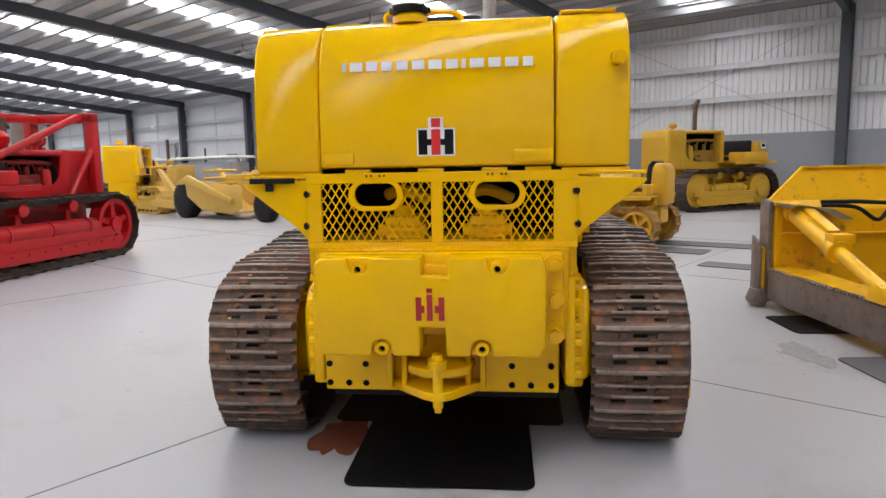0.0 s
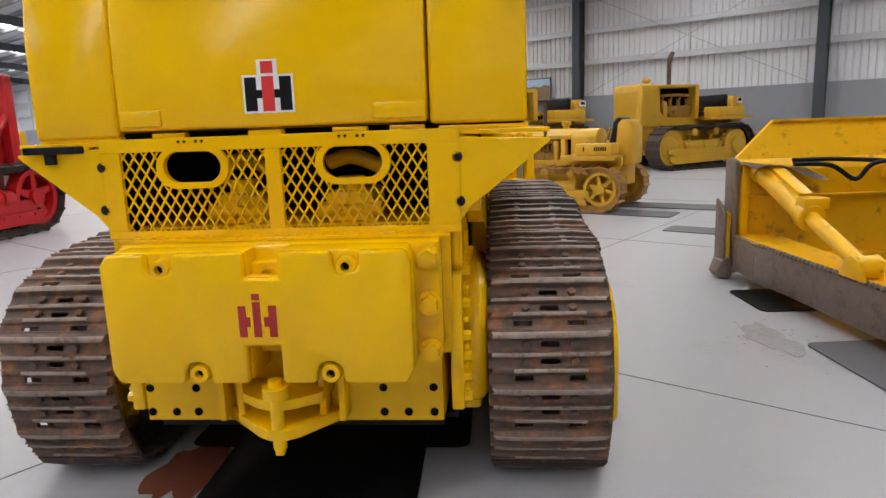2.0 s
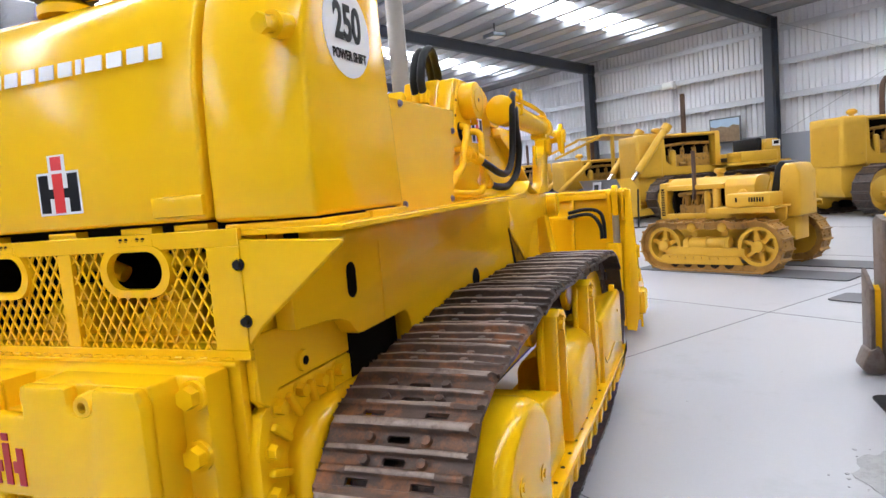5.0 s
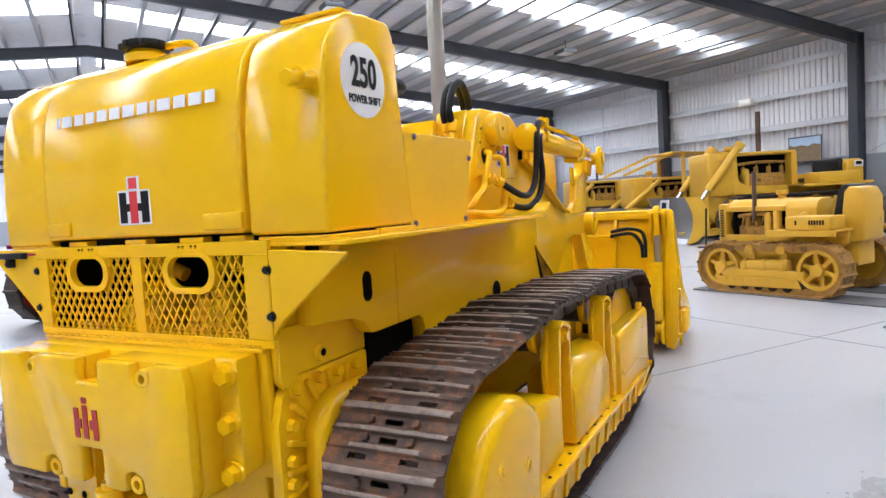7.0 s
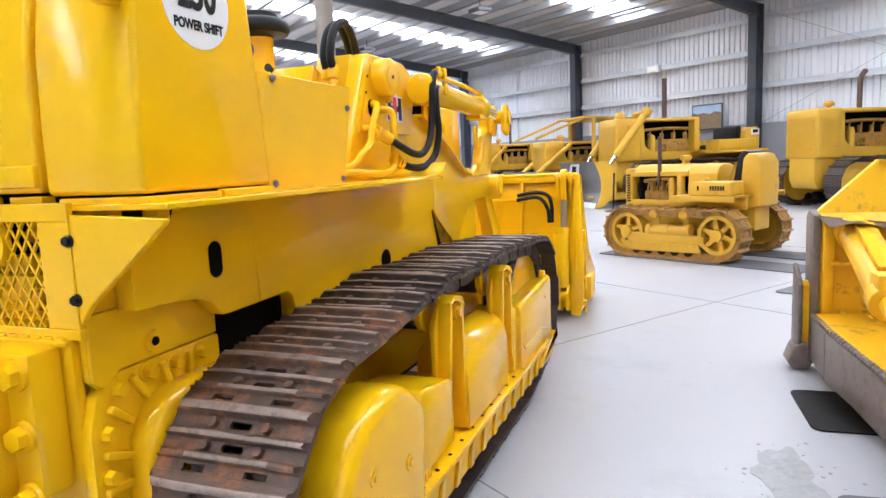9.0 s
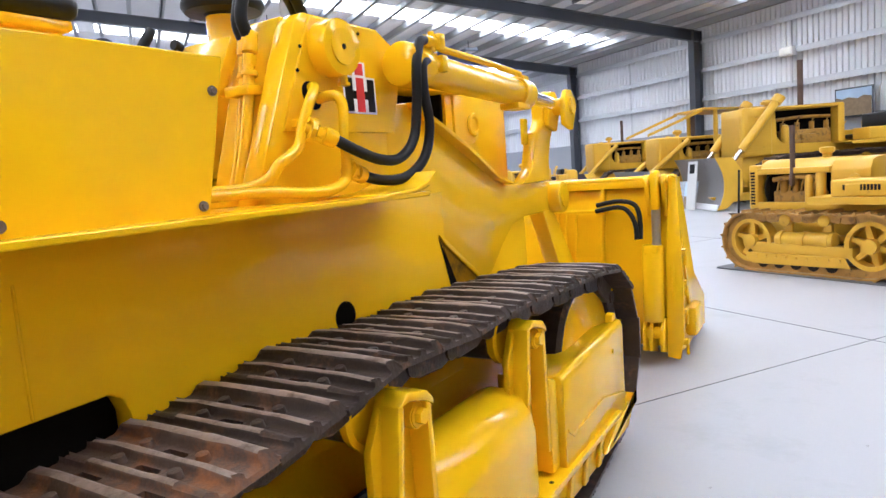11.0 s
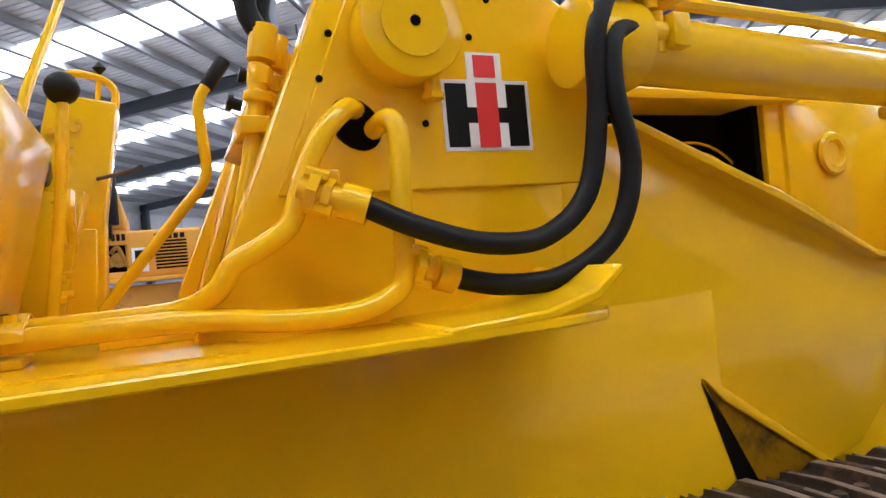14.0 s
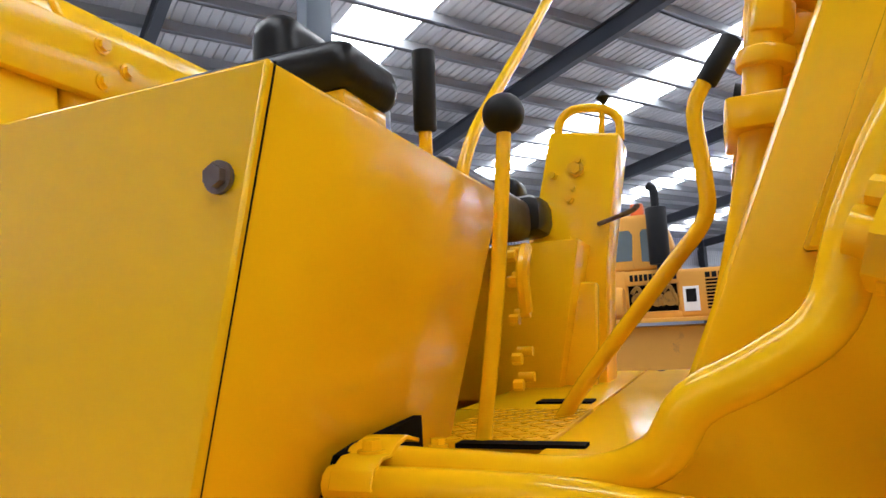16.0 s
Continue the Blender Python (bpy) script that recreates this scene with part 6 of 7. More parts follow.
        tube(bm, [(s * hw * 0.66, ya, hood_z + eh * 0.70), (s * hw * 0.72, (ya + yb) / 2, hood_z + eh * 0.72), (s * hw * 0.66, yb, hood_z + eh * 0.68)], 0.04, 10)
        part("engine", bm, ENGR if paint is RED else ENG, e)
        bm = B()
        lathe(bm, [(0.02, 0), (0.075, 0), (0.08, 0.02), (0.08, eh * 0.5), (0.06, eh * 0.56), (0.02, eh * 0.58)], (s * hw * 0.80, ya + (yb - ya) * 0.82, hood_z - 0.02), (0, 0, 1), 20)
        part("filter_canister", bm, paint, e)
        bm = B()
        box(bm, min(s * hw * 0.7, s * hw * 0.92), max(s * hw * 0.7, s * hw * 0.92), ya + (yb - ya) * 0.3, ya + (yb - ya) * 0.55, hood_z, hood_z + eh * 0.3, 0.02)
        rod(bm, (s * hw * 0.82, ya + (yb - ya) * 0.55, hood_z + eh * 0.15), (s * hw * 0.82, ya + (yb - ya) * 0.68, hood_z + eh * 0.15), 0.045, seg=14)
        part("fuel_pump", bm, ENGR if paint is RED else ENG, e)
        bm = B()
        rod(bm, (s * hw * 0.3, t - 0.03, hood_z + eh * 0.4), (s * hw * 0.3, t - 0.01, hood_z + eh * 0.4), eh * 0.33, seg=24)
        part("fan", bm, GRIME, e)
    bm = B()
    if stack_bend:
        tube(bm, [(stack_x, stack_y, hood_top - 0.05), (stack_x, stack_y, hood_top + stack * 0.6), (stack_x, stack_y - 0.03, hood_top + stack * 0.85), (stack_x, stack_y - 0.13, hood_top + stack)], stack_r, 14, 4)
    else:
        rod(bm, (stack_x, stack_y, hood_top - 0.35), (stack_x, stack_y, hood_top + stack), stack_r, seg=18)
    part("exhaust_pipe", bm, stack_mat or RUSTP, e, "rusty exhaust pipe")
    if cleaner:
        bm = B()
        cy = hood_y1 - (hood_y1 - hood_y0) * 0.4
        lathe(bm, [(0.03, 0), (0.05, 0.0), (0.05, 0.10), (0.08, 0.12), (0.12, 0.14), (0.125, 0.2), (0.10, 0.21), (0.08, 0.24), (0.02, 0.25)], (hood_w * 0.2, cy, hood_top - 0.02), (0, 0, 1), 22)
        part("air_cleaner", bm, paint, e)
    # fuel tank and seat
    bm = B()
    ty = -L / 2
    tw = gauge / 2 * 0.72
    slab(bm, [(ty - 0.02, hood_z - 0.1), (ty + 0.40, hood_z - 0.1), (ty + 0.40, hood_z + tank_h * 0.85), (ty + 0.34, hood_z + tank_h), (ty + 0.05, hood_z + tank_h), (ty - 0.02, hood_z + tank_h * 0.8)], -tw, tw, "x", 0.04, 3)
    lathe(bm, [(0.03, 0), (0.06, 0), (0.06, 0.03), (0.05, 0.04), (0.02, 0.04)], (tw * 0.5, ty + 0.2, hood_z + tank_h - 0.005), (0, 0, 1), 16)
    if tank_h > 0.37:
        part("fuel_tank", bm, paint, e)
    else:
        bm.free()
    if seat:
        bm = B()
        box(bm, -hw, hw, ty + 0.42, ty + 0.88, hood_z + 0.10, hood_z + 0.22, 0.04, seg=3)
        part("seat", bm, VINYL, e, "black vinyl seat")
        bm = B()
        box(bm, -hw, hw, ty + 0.37, ty + 0.50, hood_z + 0.26, hood_z + tank_h + 0.05, 0.05, seg=3)
        part("backrest", bm, VINYL, e, "black vinyl backrest")
    for x in (-0.12, 0.0, 0.12):
        bm = B()
        tube(bm, [(x, hood_y0 - 0.25, hood_z - 0.05), (x, hood_y0 - 0.18, hood_z + 0.3), (x, hood_y0 - 0.28, hood_z + 0.55)], 0.012, 8)
        part("control_lever", bm, paint, e)
    return e


def heading(x, y, dx, dy):
    """A pose on the floor with +y turned along (dx, dy)."""
    return pose(x, y, 0, 0, 0, math.degrees(math.atan2(-dx, dy)))


# small crawler tractor on rubber strips
cat_small = crawler("crawler_tractor", "small vintage yellow crawler tractor with spoked track wheels", heading(2.08, 8.90, -0.88, 0.475), 2.05, 0.76, 1.22, 0.32, 0.56, 0.80, 1.30, -0.30, 0.95, YELD, YELT, 34, True, fender_z=0.86, tank_h=0.36, group="yellow tractors on show", body=False)
bm = B()
slab(bm, [(-0.95, 0.40), (0.9, 0.40), (0.96, 0.50), (0.96, 0.70), (-0.95, 0.72)], -0.22, 0.22, "x", 0.02)
part("chassis", bm, YELD, cat_small)
for s in (-1, 1):
    bm = B()
    x0, x1 = sorted((s * 0.225, s * 0.27))
    box(bm, x0, x1, -0.35, 0.97, 0.70, 0.79, 0.01)
    part("frame_rail", bm, YELD, cat_small)
bm = B()
box(bm, -0.28, 0.28, 0.86, 0.98, 0.70, 1.25, 0.03, seg=3)
rod(bm, (0, 0.92, 1.24), (0, 0.92, 1.30), 0.05, seg=18)
rad = part("radiator_housing", bm, YELD, cat_small)
bm = B()
box(bm, -0.2, 0.2, 0.978, 0.984, 0.76, 1.18)
part("radiator_core", bm, DARK, rad)
bm = B()
for s in (-1, 1):
    for i in range(11):
        box(bm, min(s * 0.2795, s * 0.283), max(s * 0.2795, s * 0.283), 0.89, 0.95, 0.76 + 0.038 * i, 0.785 + 0.038 * i)
part("lettering_bar", bm, DBLK, rad, smooth=0)
bm = B()
slab(bm, [(-0.27, 1.13), (-0.27, 1.20)] + arc(0, 1.03, 0.27, 140, 40, 8) + [(0.27, 1.20), (0.27, 1.13)], -0.02, 0.87, "y", 0.006)
part("hood", bm, YELD, cat_small)
# black box under the hood paints the shade of the open bay
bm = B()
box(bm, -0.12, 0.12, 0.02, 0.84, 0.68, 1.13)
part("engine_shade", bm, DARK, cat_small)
bm = B()
lathe(bm, [(0.02, 0), (0.20, 0), (0.20, 0.02), (0.02, 0.02)], (0, 0.80, 0.95), (0, 1, 0), 26)
part("fan", bm, GRIME, cat_small)
for s in (-1, 1):
    bm = B()
    box(bm, min(s * 0.12, s * 0.17), max(s * 0.12, s * 0.17), 0.06, 0.72, 0.70, 0.92, 0.02)
    for i in range(4):
        y = 0.14 + 0.15 * i
        rod(bm, (s * 0.15, y, 0.9), (s * 0.15, y, 1.10), 0.045, seg=14)
        tube(bm, [(s * 0.17, y, 1.06), (s * 0.22, y + 0.02, 1.04), (s * 0.21, y + 0.05, 0.92)], 0.012, 6)
    tube(bm, [(s * 0.19, 0.1, 1.07), (s * 0.22, 0.4, 1.09), (s * 0.19, 0.7, 1.06)], 0.03, 10)
    part("engine", bm, ENG, cat_small)
    for y, r, h in ((0.10, 0.055, 0.34), (0.24, 0.045, 0.28)):
        bm = B()
        lathe(bm, [(0.02, 0), (r, 0), (r, h), (r * 0.7, h + 0.03), (0.02, h + 0.04)], (s * 0.22, y, 0.79), (0, 0, 1), 18)
        part("filter_canister", bm, YELD, cat_small)
    bm = B()
    box(bm, min(s * 0.34, s * 0.72), max(s * 0.34, s * 0.72), -0.86, -0.28, 0.885, 1.065, 0.02, seg=3)
    part("side_box", bm, YELD, cat_small)
    bm = B()
    slab(bm, [(-0.92, 0.86), (-0.22, 0.86), (-0.30, 0.74), (-0.48, 0.64), (-0.78, 0.62), (-0.92, 0.70)], s * 0.34, s * 0.40, "x", 0.02)
    part("fender_valance", bm, YELD, cat_small)
bm = B()
slab(bm, [(-0.26, 0.80), (-0.26, 1.16), (-0.20, 1.26), (-0.1, 1.29), (0.1, 1.29), (0.20, 1.26), (0.26, 1.16), (0.26, 0.80)], -0.46, -0.03, "y", 0.02)
lathe(bm, [(0.02, 0), (0.06, 0), (0.06, 0.03), (0.03, 0.05)], (-0.26, -0.3, 1.05), (-1, 0, 0), 16)
lathe(bm, [(0.02, 0), (0.05, 0), (0.05, 0.05), (0.08, 0.07), (0.08, 0.12), (0.02, 0.13)], (0.0, 0.15, 1.29), (0, 0, 1), 18)
part("fuel_tank", bm, YELD, cat_small)
for x in (-0.1, 0.08):
    bm = B()
    tube(bm, [(x, -0.5, 0.75), (x, -0.55, 1.05), (x, -0.62, 1.3)], 0.011, 8)
    part("control_lever", bm, YELD, cat_small)
bm = B()
slab(bm, [(-1.04, 0.72), (-0.82, 0.70), (-0.76, 0.90), (-0.80, 1.35), (-0.86, 1.42), (-0.98, 1.40), (-1.04, 1.28)], -0.27, 0.27, "x", 0.03, 3)
part("rear_tank", bm, YELD, cat_small)
bm = B()
tube(bm, [(-0.2, 0.46, 1.0), (-0.25, 0.43, 1.06), (-0.25, 0.42, 1.2), (-0.25, 0.42, 1.70)], 0.03, 14)
part("exhaust_pipe", bm, RUSTP, cat_small, "rusty exhaust pipe")
bm = B()
slab(bm, [(-0.80, 0.95), (-0.64, 0.95), (-0.72, 1.38), (-0.79, 1.46), (-0.87, 1.43)], -0.25, 0.25, "x", 0.03)
part("backrest", bm, VINYL, cat_small, "black vinyl backrest")
bm = B()
for s in (-1, 1):
    bar_text(bm, -0.78, -0.40, s * 0.7195, 0.985, 0.06, 11, "y", s)
part("lettering_bar", bm, DBLK, cat_small, smooth=0)
for dx, dy, w, d, rz in ((0.0, 0.15, 2.9, 0.6, -36), (0.95, 0.75, 3.0, 0.62, -36)):
    floor_mat(2.12 + dx, 8.12 + dy, w, d, rz + 6, MATG, "dusty grey rubber strip under a tractor", 0.012)
floor_mat(3.3, 6.15, 0.8, 0.45, -34, MATG, "dusty grey rubber strip on the concrete floor", 0.01)

# big crawler tractors in the row by the wall
big = crawler("crawler_tractor", "large yellow crawler tractor with tall hood and bent exhaust", heading(6.0, 17.5, -0.86, -0.51), 3.65, 1.22, 1.9, 0.52, 1.05, 1.32, 2.30, -0.3, 1.85, YELD, STEEL, 40, False, 0.9, 0.06, 0.35, 0.0, True, 1.36, 0.65, group="yellow tractors on show", stack_mat=RUSTP, stack_bend=True)
second = crawler("bulldozer", "large yellow bulldozer with raised blade rams and grey moldboard", heading(1.52, 19.84, -0.85, -0.53) @ Matrix.Diagonal((1.18, 1.18, 1.065, 1)), 3.65, 1.22, 1.9, 0.52, 1.05, 1.32, 2.30, -0.3, 1.85, YELD, STEEL, 40, False, 1.1, 0.06, 0.35, 0.0, True, 1.36, 0.65, group="yellow tractors on show", stack_mat=RUSTP)
third = crawler("bulldozer", "yellow bulldozer under a sheet metal canopy", heading(-1.37, 21.79, -0.80, -0.60) @ Matrix.Diagonal((1.12, 1.12, 1.06, 1)), 3.2, 1.05, 1.7, 0.45, 0.88, 1.12, 1.85, -0.3, 1.65, YELD, STEEL, 36, False, 0.6, 0.06, 0.35, 0.3, True, 1.4, 0.6, group="yellow tractors on show")
for e, tx, y0 in ((big, 1.15, -1.9), (second, 1.15, -1.9)):
    for s in (-1, 1):
        bm = B()
        box(bm, min(s * 0.715, s * 0.722), max(s * 0.715, s * 0.722), -1.8, -1.58, 1.76, 1.92)
        part("badge", bm, WHITE, e, smooth=0)
        bm = B()
        box(bm, min(s * 0.72, s * 0.728), max(s * 0.72, s * 0.728), -1.76, -1.62, 1.81, 1.90)
        part("badge_mark", bm, DBLK, e, smooth=0)


def blade(e, y, w, h, z=0.02, curve=0.25, face=None):
    """A curved moldboard in front, with its cutting edge, end plates and push arms."""
    bm = B()
    n = 12
    pr = []
    for i in range(n + 1):
        a = -0.9 + 1.9 * i / n
        pr.append((y - curve + curve * 1.6 * (1 - math.cos(a)), z + h * i / n))
    back = [(p[0] - 0.05, p[1]) for p in pr[::-1]]
    slab(bm, pr + back, -w / 2, w / 2, "x")
    b = part("moldboard", bm, face or MOLD, e, "bare grey steel moldboard")
    for x0, x1 in ((-w / 2 - 0.03, -w / 2), (w / 2, w / 2 + 0.03)):
        bm = B()
        slab(bm, pr + [(y - 0.42, z + h), (y - 0.62, z + h * 0.72), (y - 0.62, z + h * 0.3), (y - 0.30, z + 0.05)], x0, x1, "x")
        part("end_plate", bm, YELD, b)
    for x in (-w * 0.3, 0, w * 0.3):
        bm = B()
        slab(bm, [(y - curve - 0.05, z + 0.2), (y - curve - 0.05, z + h * 0.9), (y - 0.6, z + h * 0.7), (y - 0.6, z + 0.25)], x - 0.03, x + 0.03, "x")
        part("blade_rib", bm, YELD, b)
    bm = B()
    slab(bm, [(pr[0][0] + 0.004, z), (pr[0][0] + 0.03, z), (pr[1][0] + 0.03, z + 0.13), (pr[1][0] + 0.012, z + 0.13)], -w / 2, w / 2, "x")
    part("cutting_edge", bm, GIRT, b, "bright worn steel cutting edge")
    bm = B()
    for s in (-1, 1):
        slab(bm, [(-0.6, 0.35), (y - 0.3, 0.15), (y - 0.1, 0.3), (-0.6, 0.55)], s * (w / 2 - 0.4) - 0.09, s * (w / 2 - 0.4) + 0.09, "x", 0.01)
    part("push_arm", bm, YELD, e)
    return b


blade(second, 2.82, 2.25, 1.2)
blade(third, 2.4, 2.6, 0.95)
fourth = crawler("bulldozer", "yellow bulldozer with open engine sides and rusty blade", heading(-4.45, 24.6, -0.80, -0.60), 3.4, 1.1, 1.8, 0.45, 0.95, 1.2, 2.05, -0.3, 1.7, YELD, STEEL, 36, False, 0.8, 0.05, 0.35, 0.3, True, 1.4, 0.6, group="yellow tractors on show")
blade(fourth, 2.5, 2.9, 1.0, face=RUSTP)
for s in (-1, 1):
    bm = B()
    rod(bm, (s * 0.6, 0.9, 1.95), (s * 0.6, 2.0, 0.9), 0.07)
    part("lift_ram", bm, YELD, fourth)
for s in (-1, 1):
    bm = B()
    rod(bm, (s * 0.7, 1.25, 2.4), (s * 0.7, 2.0, 1.35), 0.09)
    rod(bm, (s * 0.7, 1.16, 2.52), (s * 0.7, 1.27, 2.38), 0.12)
    part("lift_ram", bm, YELD, second)
    bm = B()
    rod(bm, (s * 0.7, 2.0, 1.35), (s * 0.7, 2.3, 0.92), 0.045)
    part("ram_rod", bm, CHROME, second, "chrome ram rod")
    bm = B()
    rod(bm, (s * 0.55, 0.9, 1.75), (s * 0.55, 2.1, 0.8), 0.07)
    part("lift_ram", bm, YELD, third)
bm = B()
slab(bm, [(-1.4, 2.5), (0.6, 2.6), (0.65, 2.58), (0.65, 2.54), (-1.4, 2.44)], -0.82, 0.82, "x")
for s in (-1, 1):
    for y, zz in ((-1.1, 2.46), (0.25, 2.55)):
        rod(bm, (s * 0.75, y, 1.2), (s * 0.75, y, zz), 0.06)
    slab(bm, [(0.6, 2.58), (2.1, 1.98), (2.1, 1.91), (0.6, 2.5)], s * 0.75 - 0.035, s * 0.75 + 0.035, "x")
part("canopy", bm, YELD, third)
sgn = thing("info_board", "tall white printed information board leaning on a grey blade", "sign", pose(-1.22, 17.93, 0, 0, 0, -33))
bm = B()
slab(bm, [(-0.12, 0.0), (-0.09, 0.0), (0.06, 1.24), (0.03, 1.24)], -0.15, 0.15, "x")
part("board", bm, PAPER2, sgn)
bm = B()
slab(bm, [(-0.011, 0.93), (-0.005, 0.93), (0.021, 1.17), (0.015, 1.17)], -0.09, 0.07, "x")
part("printed_bar", bm, DBLK, sgn)
for x, y, up in ((-1.36, 17.92, SKYB), (-1.66, 18.3, PAPER)):
    pb = thing("photo_board", "photo board leaning against the blade on the floor", "picture", pose(x, y, 0, 0, 0, -33))
    bm = B()
    slab(bm, [(0.0, 0.0), (0.02, 0.0), (0.20, 0.72), (0.18, 0.72)], -0.22, 0.22, "x")
    part("board", bm, PAPER, pb)
    bm = B()
    slab(bm, [(0.082, 0.35), (0.10, 0.35), (0.18, 0.70), (0.17, 0.70)], -0.2, 0.2, "x")
    part("printed_sky", bm, up, pb)
    bm = B()
    slab(bm, [(-0.001, 0.02), (0.014, 0.02), (0.09, 0.34), (0.080, 0.34)], -0.2, 0.2, "x")
    part("printed_ground", bm, HILL, pb)
post = thing("barrier_post", "slim black barrier post on a flat foot", "post", pose(0.06, 16.3, 0, 0, 0, 20))
bm = B()
box(bm, -0.20, 0.20, -0.12, 0.12, 0.0, 0.02, 0.004)
part("foot", bm, BLACK, post)
bm = B()
rod(bm, (0, 0, 0.02), (0.03, 0, 1.0), 0.025, seg=14)
part("pole", bm, BLACK, post)

# farther row beyond
for x, y, sc, lab in ((-6.4, 20.2, 0.75, "small yellow tractor with low hood far down the hall"), (-9.2, 22.4, 0.75, "small yellow tractor with low hood far down the hall"), (-13.0, 25.0, 0.85, "yellow tractor far down the hall")):
    crawler("crawler_tractor", lab, heading(x, y, -0.8, -0.6), 3.0 * sc, 1.1 * sc, 1.6 * sc, 0.4, 0.8 * sc, 1.1 * sc, 1.75 * sc, -0.3, 1.5 * sc, YELD, STEEL, 26, False, 0.9, 0.04, 0.2, 0.0, True, 1.2 * sc, 0.4, group="yellow tractors far down the hall")

# red tractor with a front arch
red = crawler("crawler_tractor", "red vintage crawler tractor with a cable arch over the hood", heading(-7.53, 6.05, 0.04, 1.0), 4.15, 1.12, 1.75, 0.42, 0.95, 1.15, 1.80, -0.4, 1.65, RED, STEEL, 36, True, 0.5, 0.07, 0.4, 0.0, True, 1.25, 0.5)
bm = B()
for s in (-1, 1):
    box(bm, min(s * 0.50, s * 0.66), max(s * 0.50, s * 0.66), 1.60, 1.78, 0.7, 2.42, 0.02)
    rod(bm, (s * 0.6, 1.66, 1.85), (s * 0.68, 0.85, 1.0), 0.045)
box(bm, -0.66, 0.66, 1.60, 1.78, 2.28, 2.44, 0.02)
box(bm, -0.5, -0.36, 0.7, 1.65, 2.28, 2.42, 0.02)
part("arch", bm, RED, red)
bm = B()
rod(bm, (0.5, 1.5, 2.38), (0.45, -2.0, 1.0), 0.055)
part("boom_strut", bm, RED, red)
bm = B()
lathe(bm, [(0.06, 0), (0.06, 0.3), (0.17, 0.32), (0.19, 0.42), (0.14, 0.5), (0.02, 0.52)], (0.3, -0.75, 1.65), (0, 0, 1), 22)
for y in (0.25, 1.0):
    lathe(bm, [(0.03, 0), (0.05, 0.05), (0.12, 0.12), (0.13, 0.2), (0.06, 0.28), (0.01, 0.3)], (0.1, y, 1.8), (0, 0, 1), 18)
part("air_bell", bm, RED, red)
bm = B()
bar_text(bm, -1.3, -0.75, 1.1, 1.55, 0.09, 6, "y", 1)
part("lettering_bar", bm, DBLK, red, smooth=0)
pipe_thing = bm = B()
for x, y in ((-8.75, 8.4), (-8.45, 7.0)):
    rod(bm, (x, y, 1.9), (x, y, 2.45), 0.16, seg=20)
hw = part("muffler_can", bm, PIPE)
hw.parent = red
hw.matrix_parent_inverse = red.matrix_basis.inverted()

# towed scraper and tractors on the far side
scr = thing("towed_scraper", "pale yellow towed earth scraper on black tyres", "scraper", heading(-7.55, 15.6, 0.86, -0.5) @ Matrix.Scale(0.74, 4))


def tyre(e, x, y, r, w, paint):
    bm = B()
    lathe(bm, [(r * 0.58, -w / 2), (r * 0.85, -w / 2), (r * 0.97, -w * 0.4), (r, -w * 0.25), (r, w * 0.25), (r * 0.97, w * 0.4), (r * 0.85, w / 2), (r * 0.58, w / 2)], (x, y, r), (1, 0, 0), 32)
    for i in range(26):
        a = 2 * math.pi * i / 26
        box(bm, -w * 0.42, w * 0.42, -0.025, 0.025, -0.02, 0.02, m=pose(x, y + r * math.cos(a), r + r * math.sin(a), math.degrees(a) + 90))
    t = part("tyre", bm, BLACK, e, "black lugged rubber tyre")
    bm = B()
    lathe(bm, [(0.02, -w * 0.3), (r * 0.3, -w * 0.3), (r * 0.5, -w * 0.42), (r * 0.6, -w * 0.45), (r * 0.6, w * 0.45), (r * 0.5, w * 0.42), (r * 0.3, w * 0.3), (0.02, w * 0.3)], (x, y, r), (1, 0, 0), 24)
    part("rim", bm, paint, t)


for x in (-0.85, 0.85):
    tyre(scr, x, -2.6, 0.72, 0.5, YELP)
    tyre(scr, x, 2.4, 0.55, 0.4, YELP)
bm = B()
for s in (-1, 1):
    slab(bm, [(-2.2, 0.9), (-1.2, 0.35), (0.7, 0.25), (1.3, 0.5), (1.3, 1.3), (0.9, 1.35), (-1.9, 1.55), (-2.3, 1.5)], s * 1.05, s * 1.12, "x", 0.01)
    slab(bm, [(-2.9, 1.35), (-1.9, 1.75), (0.9, 0.85), (0.8, 0.65), (-1.9, 1.4)], s * 1.15, s * 1.28, "x", 0.01)
slab(bm, [(-2.2, 0.9), (-1.2, 0.35), (0.7, 0.25), (0.7, 0.33), (-1.1, 0.45), (-2.1, 1.0)], -1.05, 1.05, "x")
slab(bm, [(0.6, 1.2), (0.8, 1.9), (2.2, 1.95), (2.7, 1.0), (2.4, 0.7), (2.1, 1.6), (1.0, 1.6), (0.8, 1.2)], -0.2, 0.2, "x", 0.02)
box(bm, -0.9, 0.9, -2.9, -2.3, 0.6, 0.85, 0.02)
part("bowl", bm, YELP, scr)
bm = B()
for z in (1.1, 1.3, 1.6):
    rod(bm, (-0.8, -1.5, z + 0.3), (0.8, -1.5, z + 0.3), 0.06)
for x in (-0.4, 0.3):
    box(bm, x - 0.1, x + 0.1, -0.6, 1.2, 1.5, 1.75, 0.03)
part("cable_winch", bm, YELD, scr)
tow = crawler("crawler_tractor", "pale yellow crawler tractor with a push frame", heading(-11.8, 18.9, 0.86, -0.5), 2.6, 0.95, 1.45, 0.38, 0.72, 1.0, 1.6, -0.35, 1.25, YELP, YELP, 32, False, 0.9, 0.05, 0.3, 0.0, True, 1.3, 0.5, group="yellow tractors on show")
bm = B()
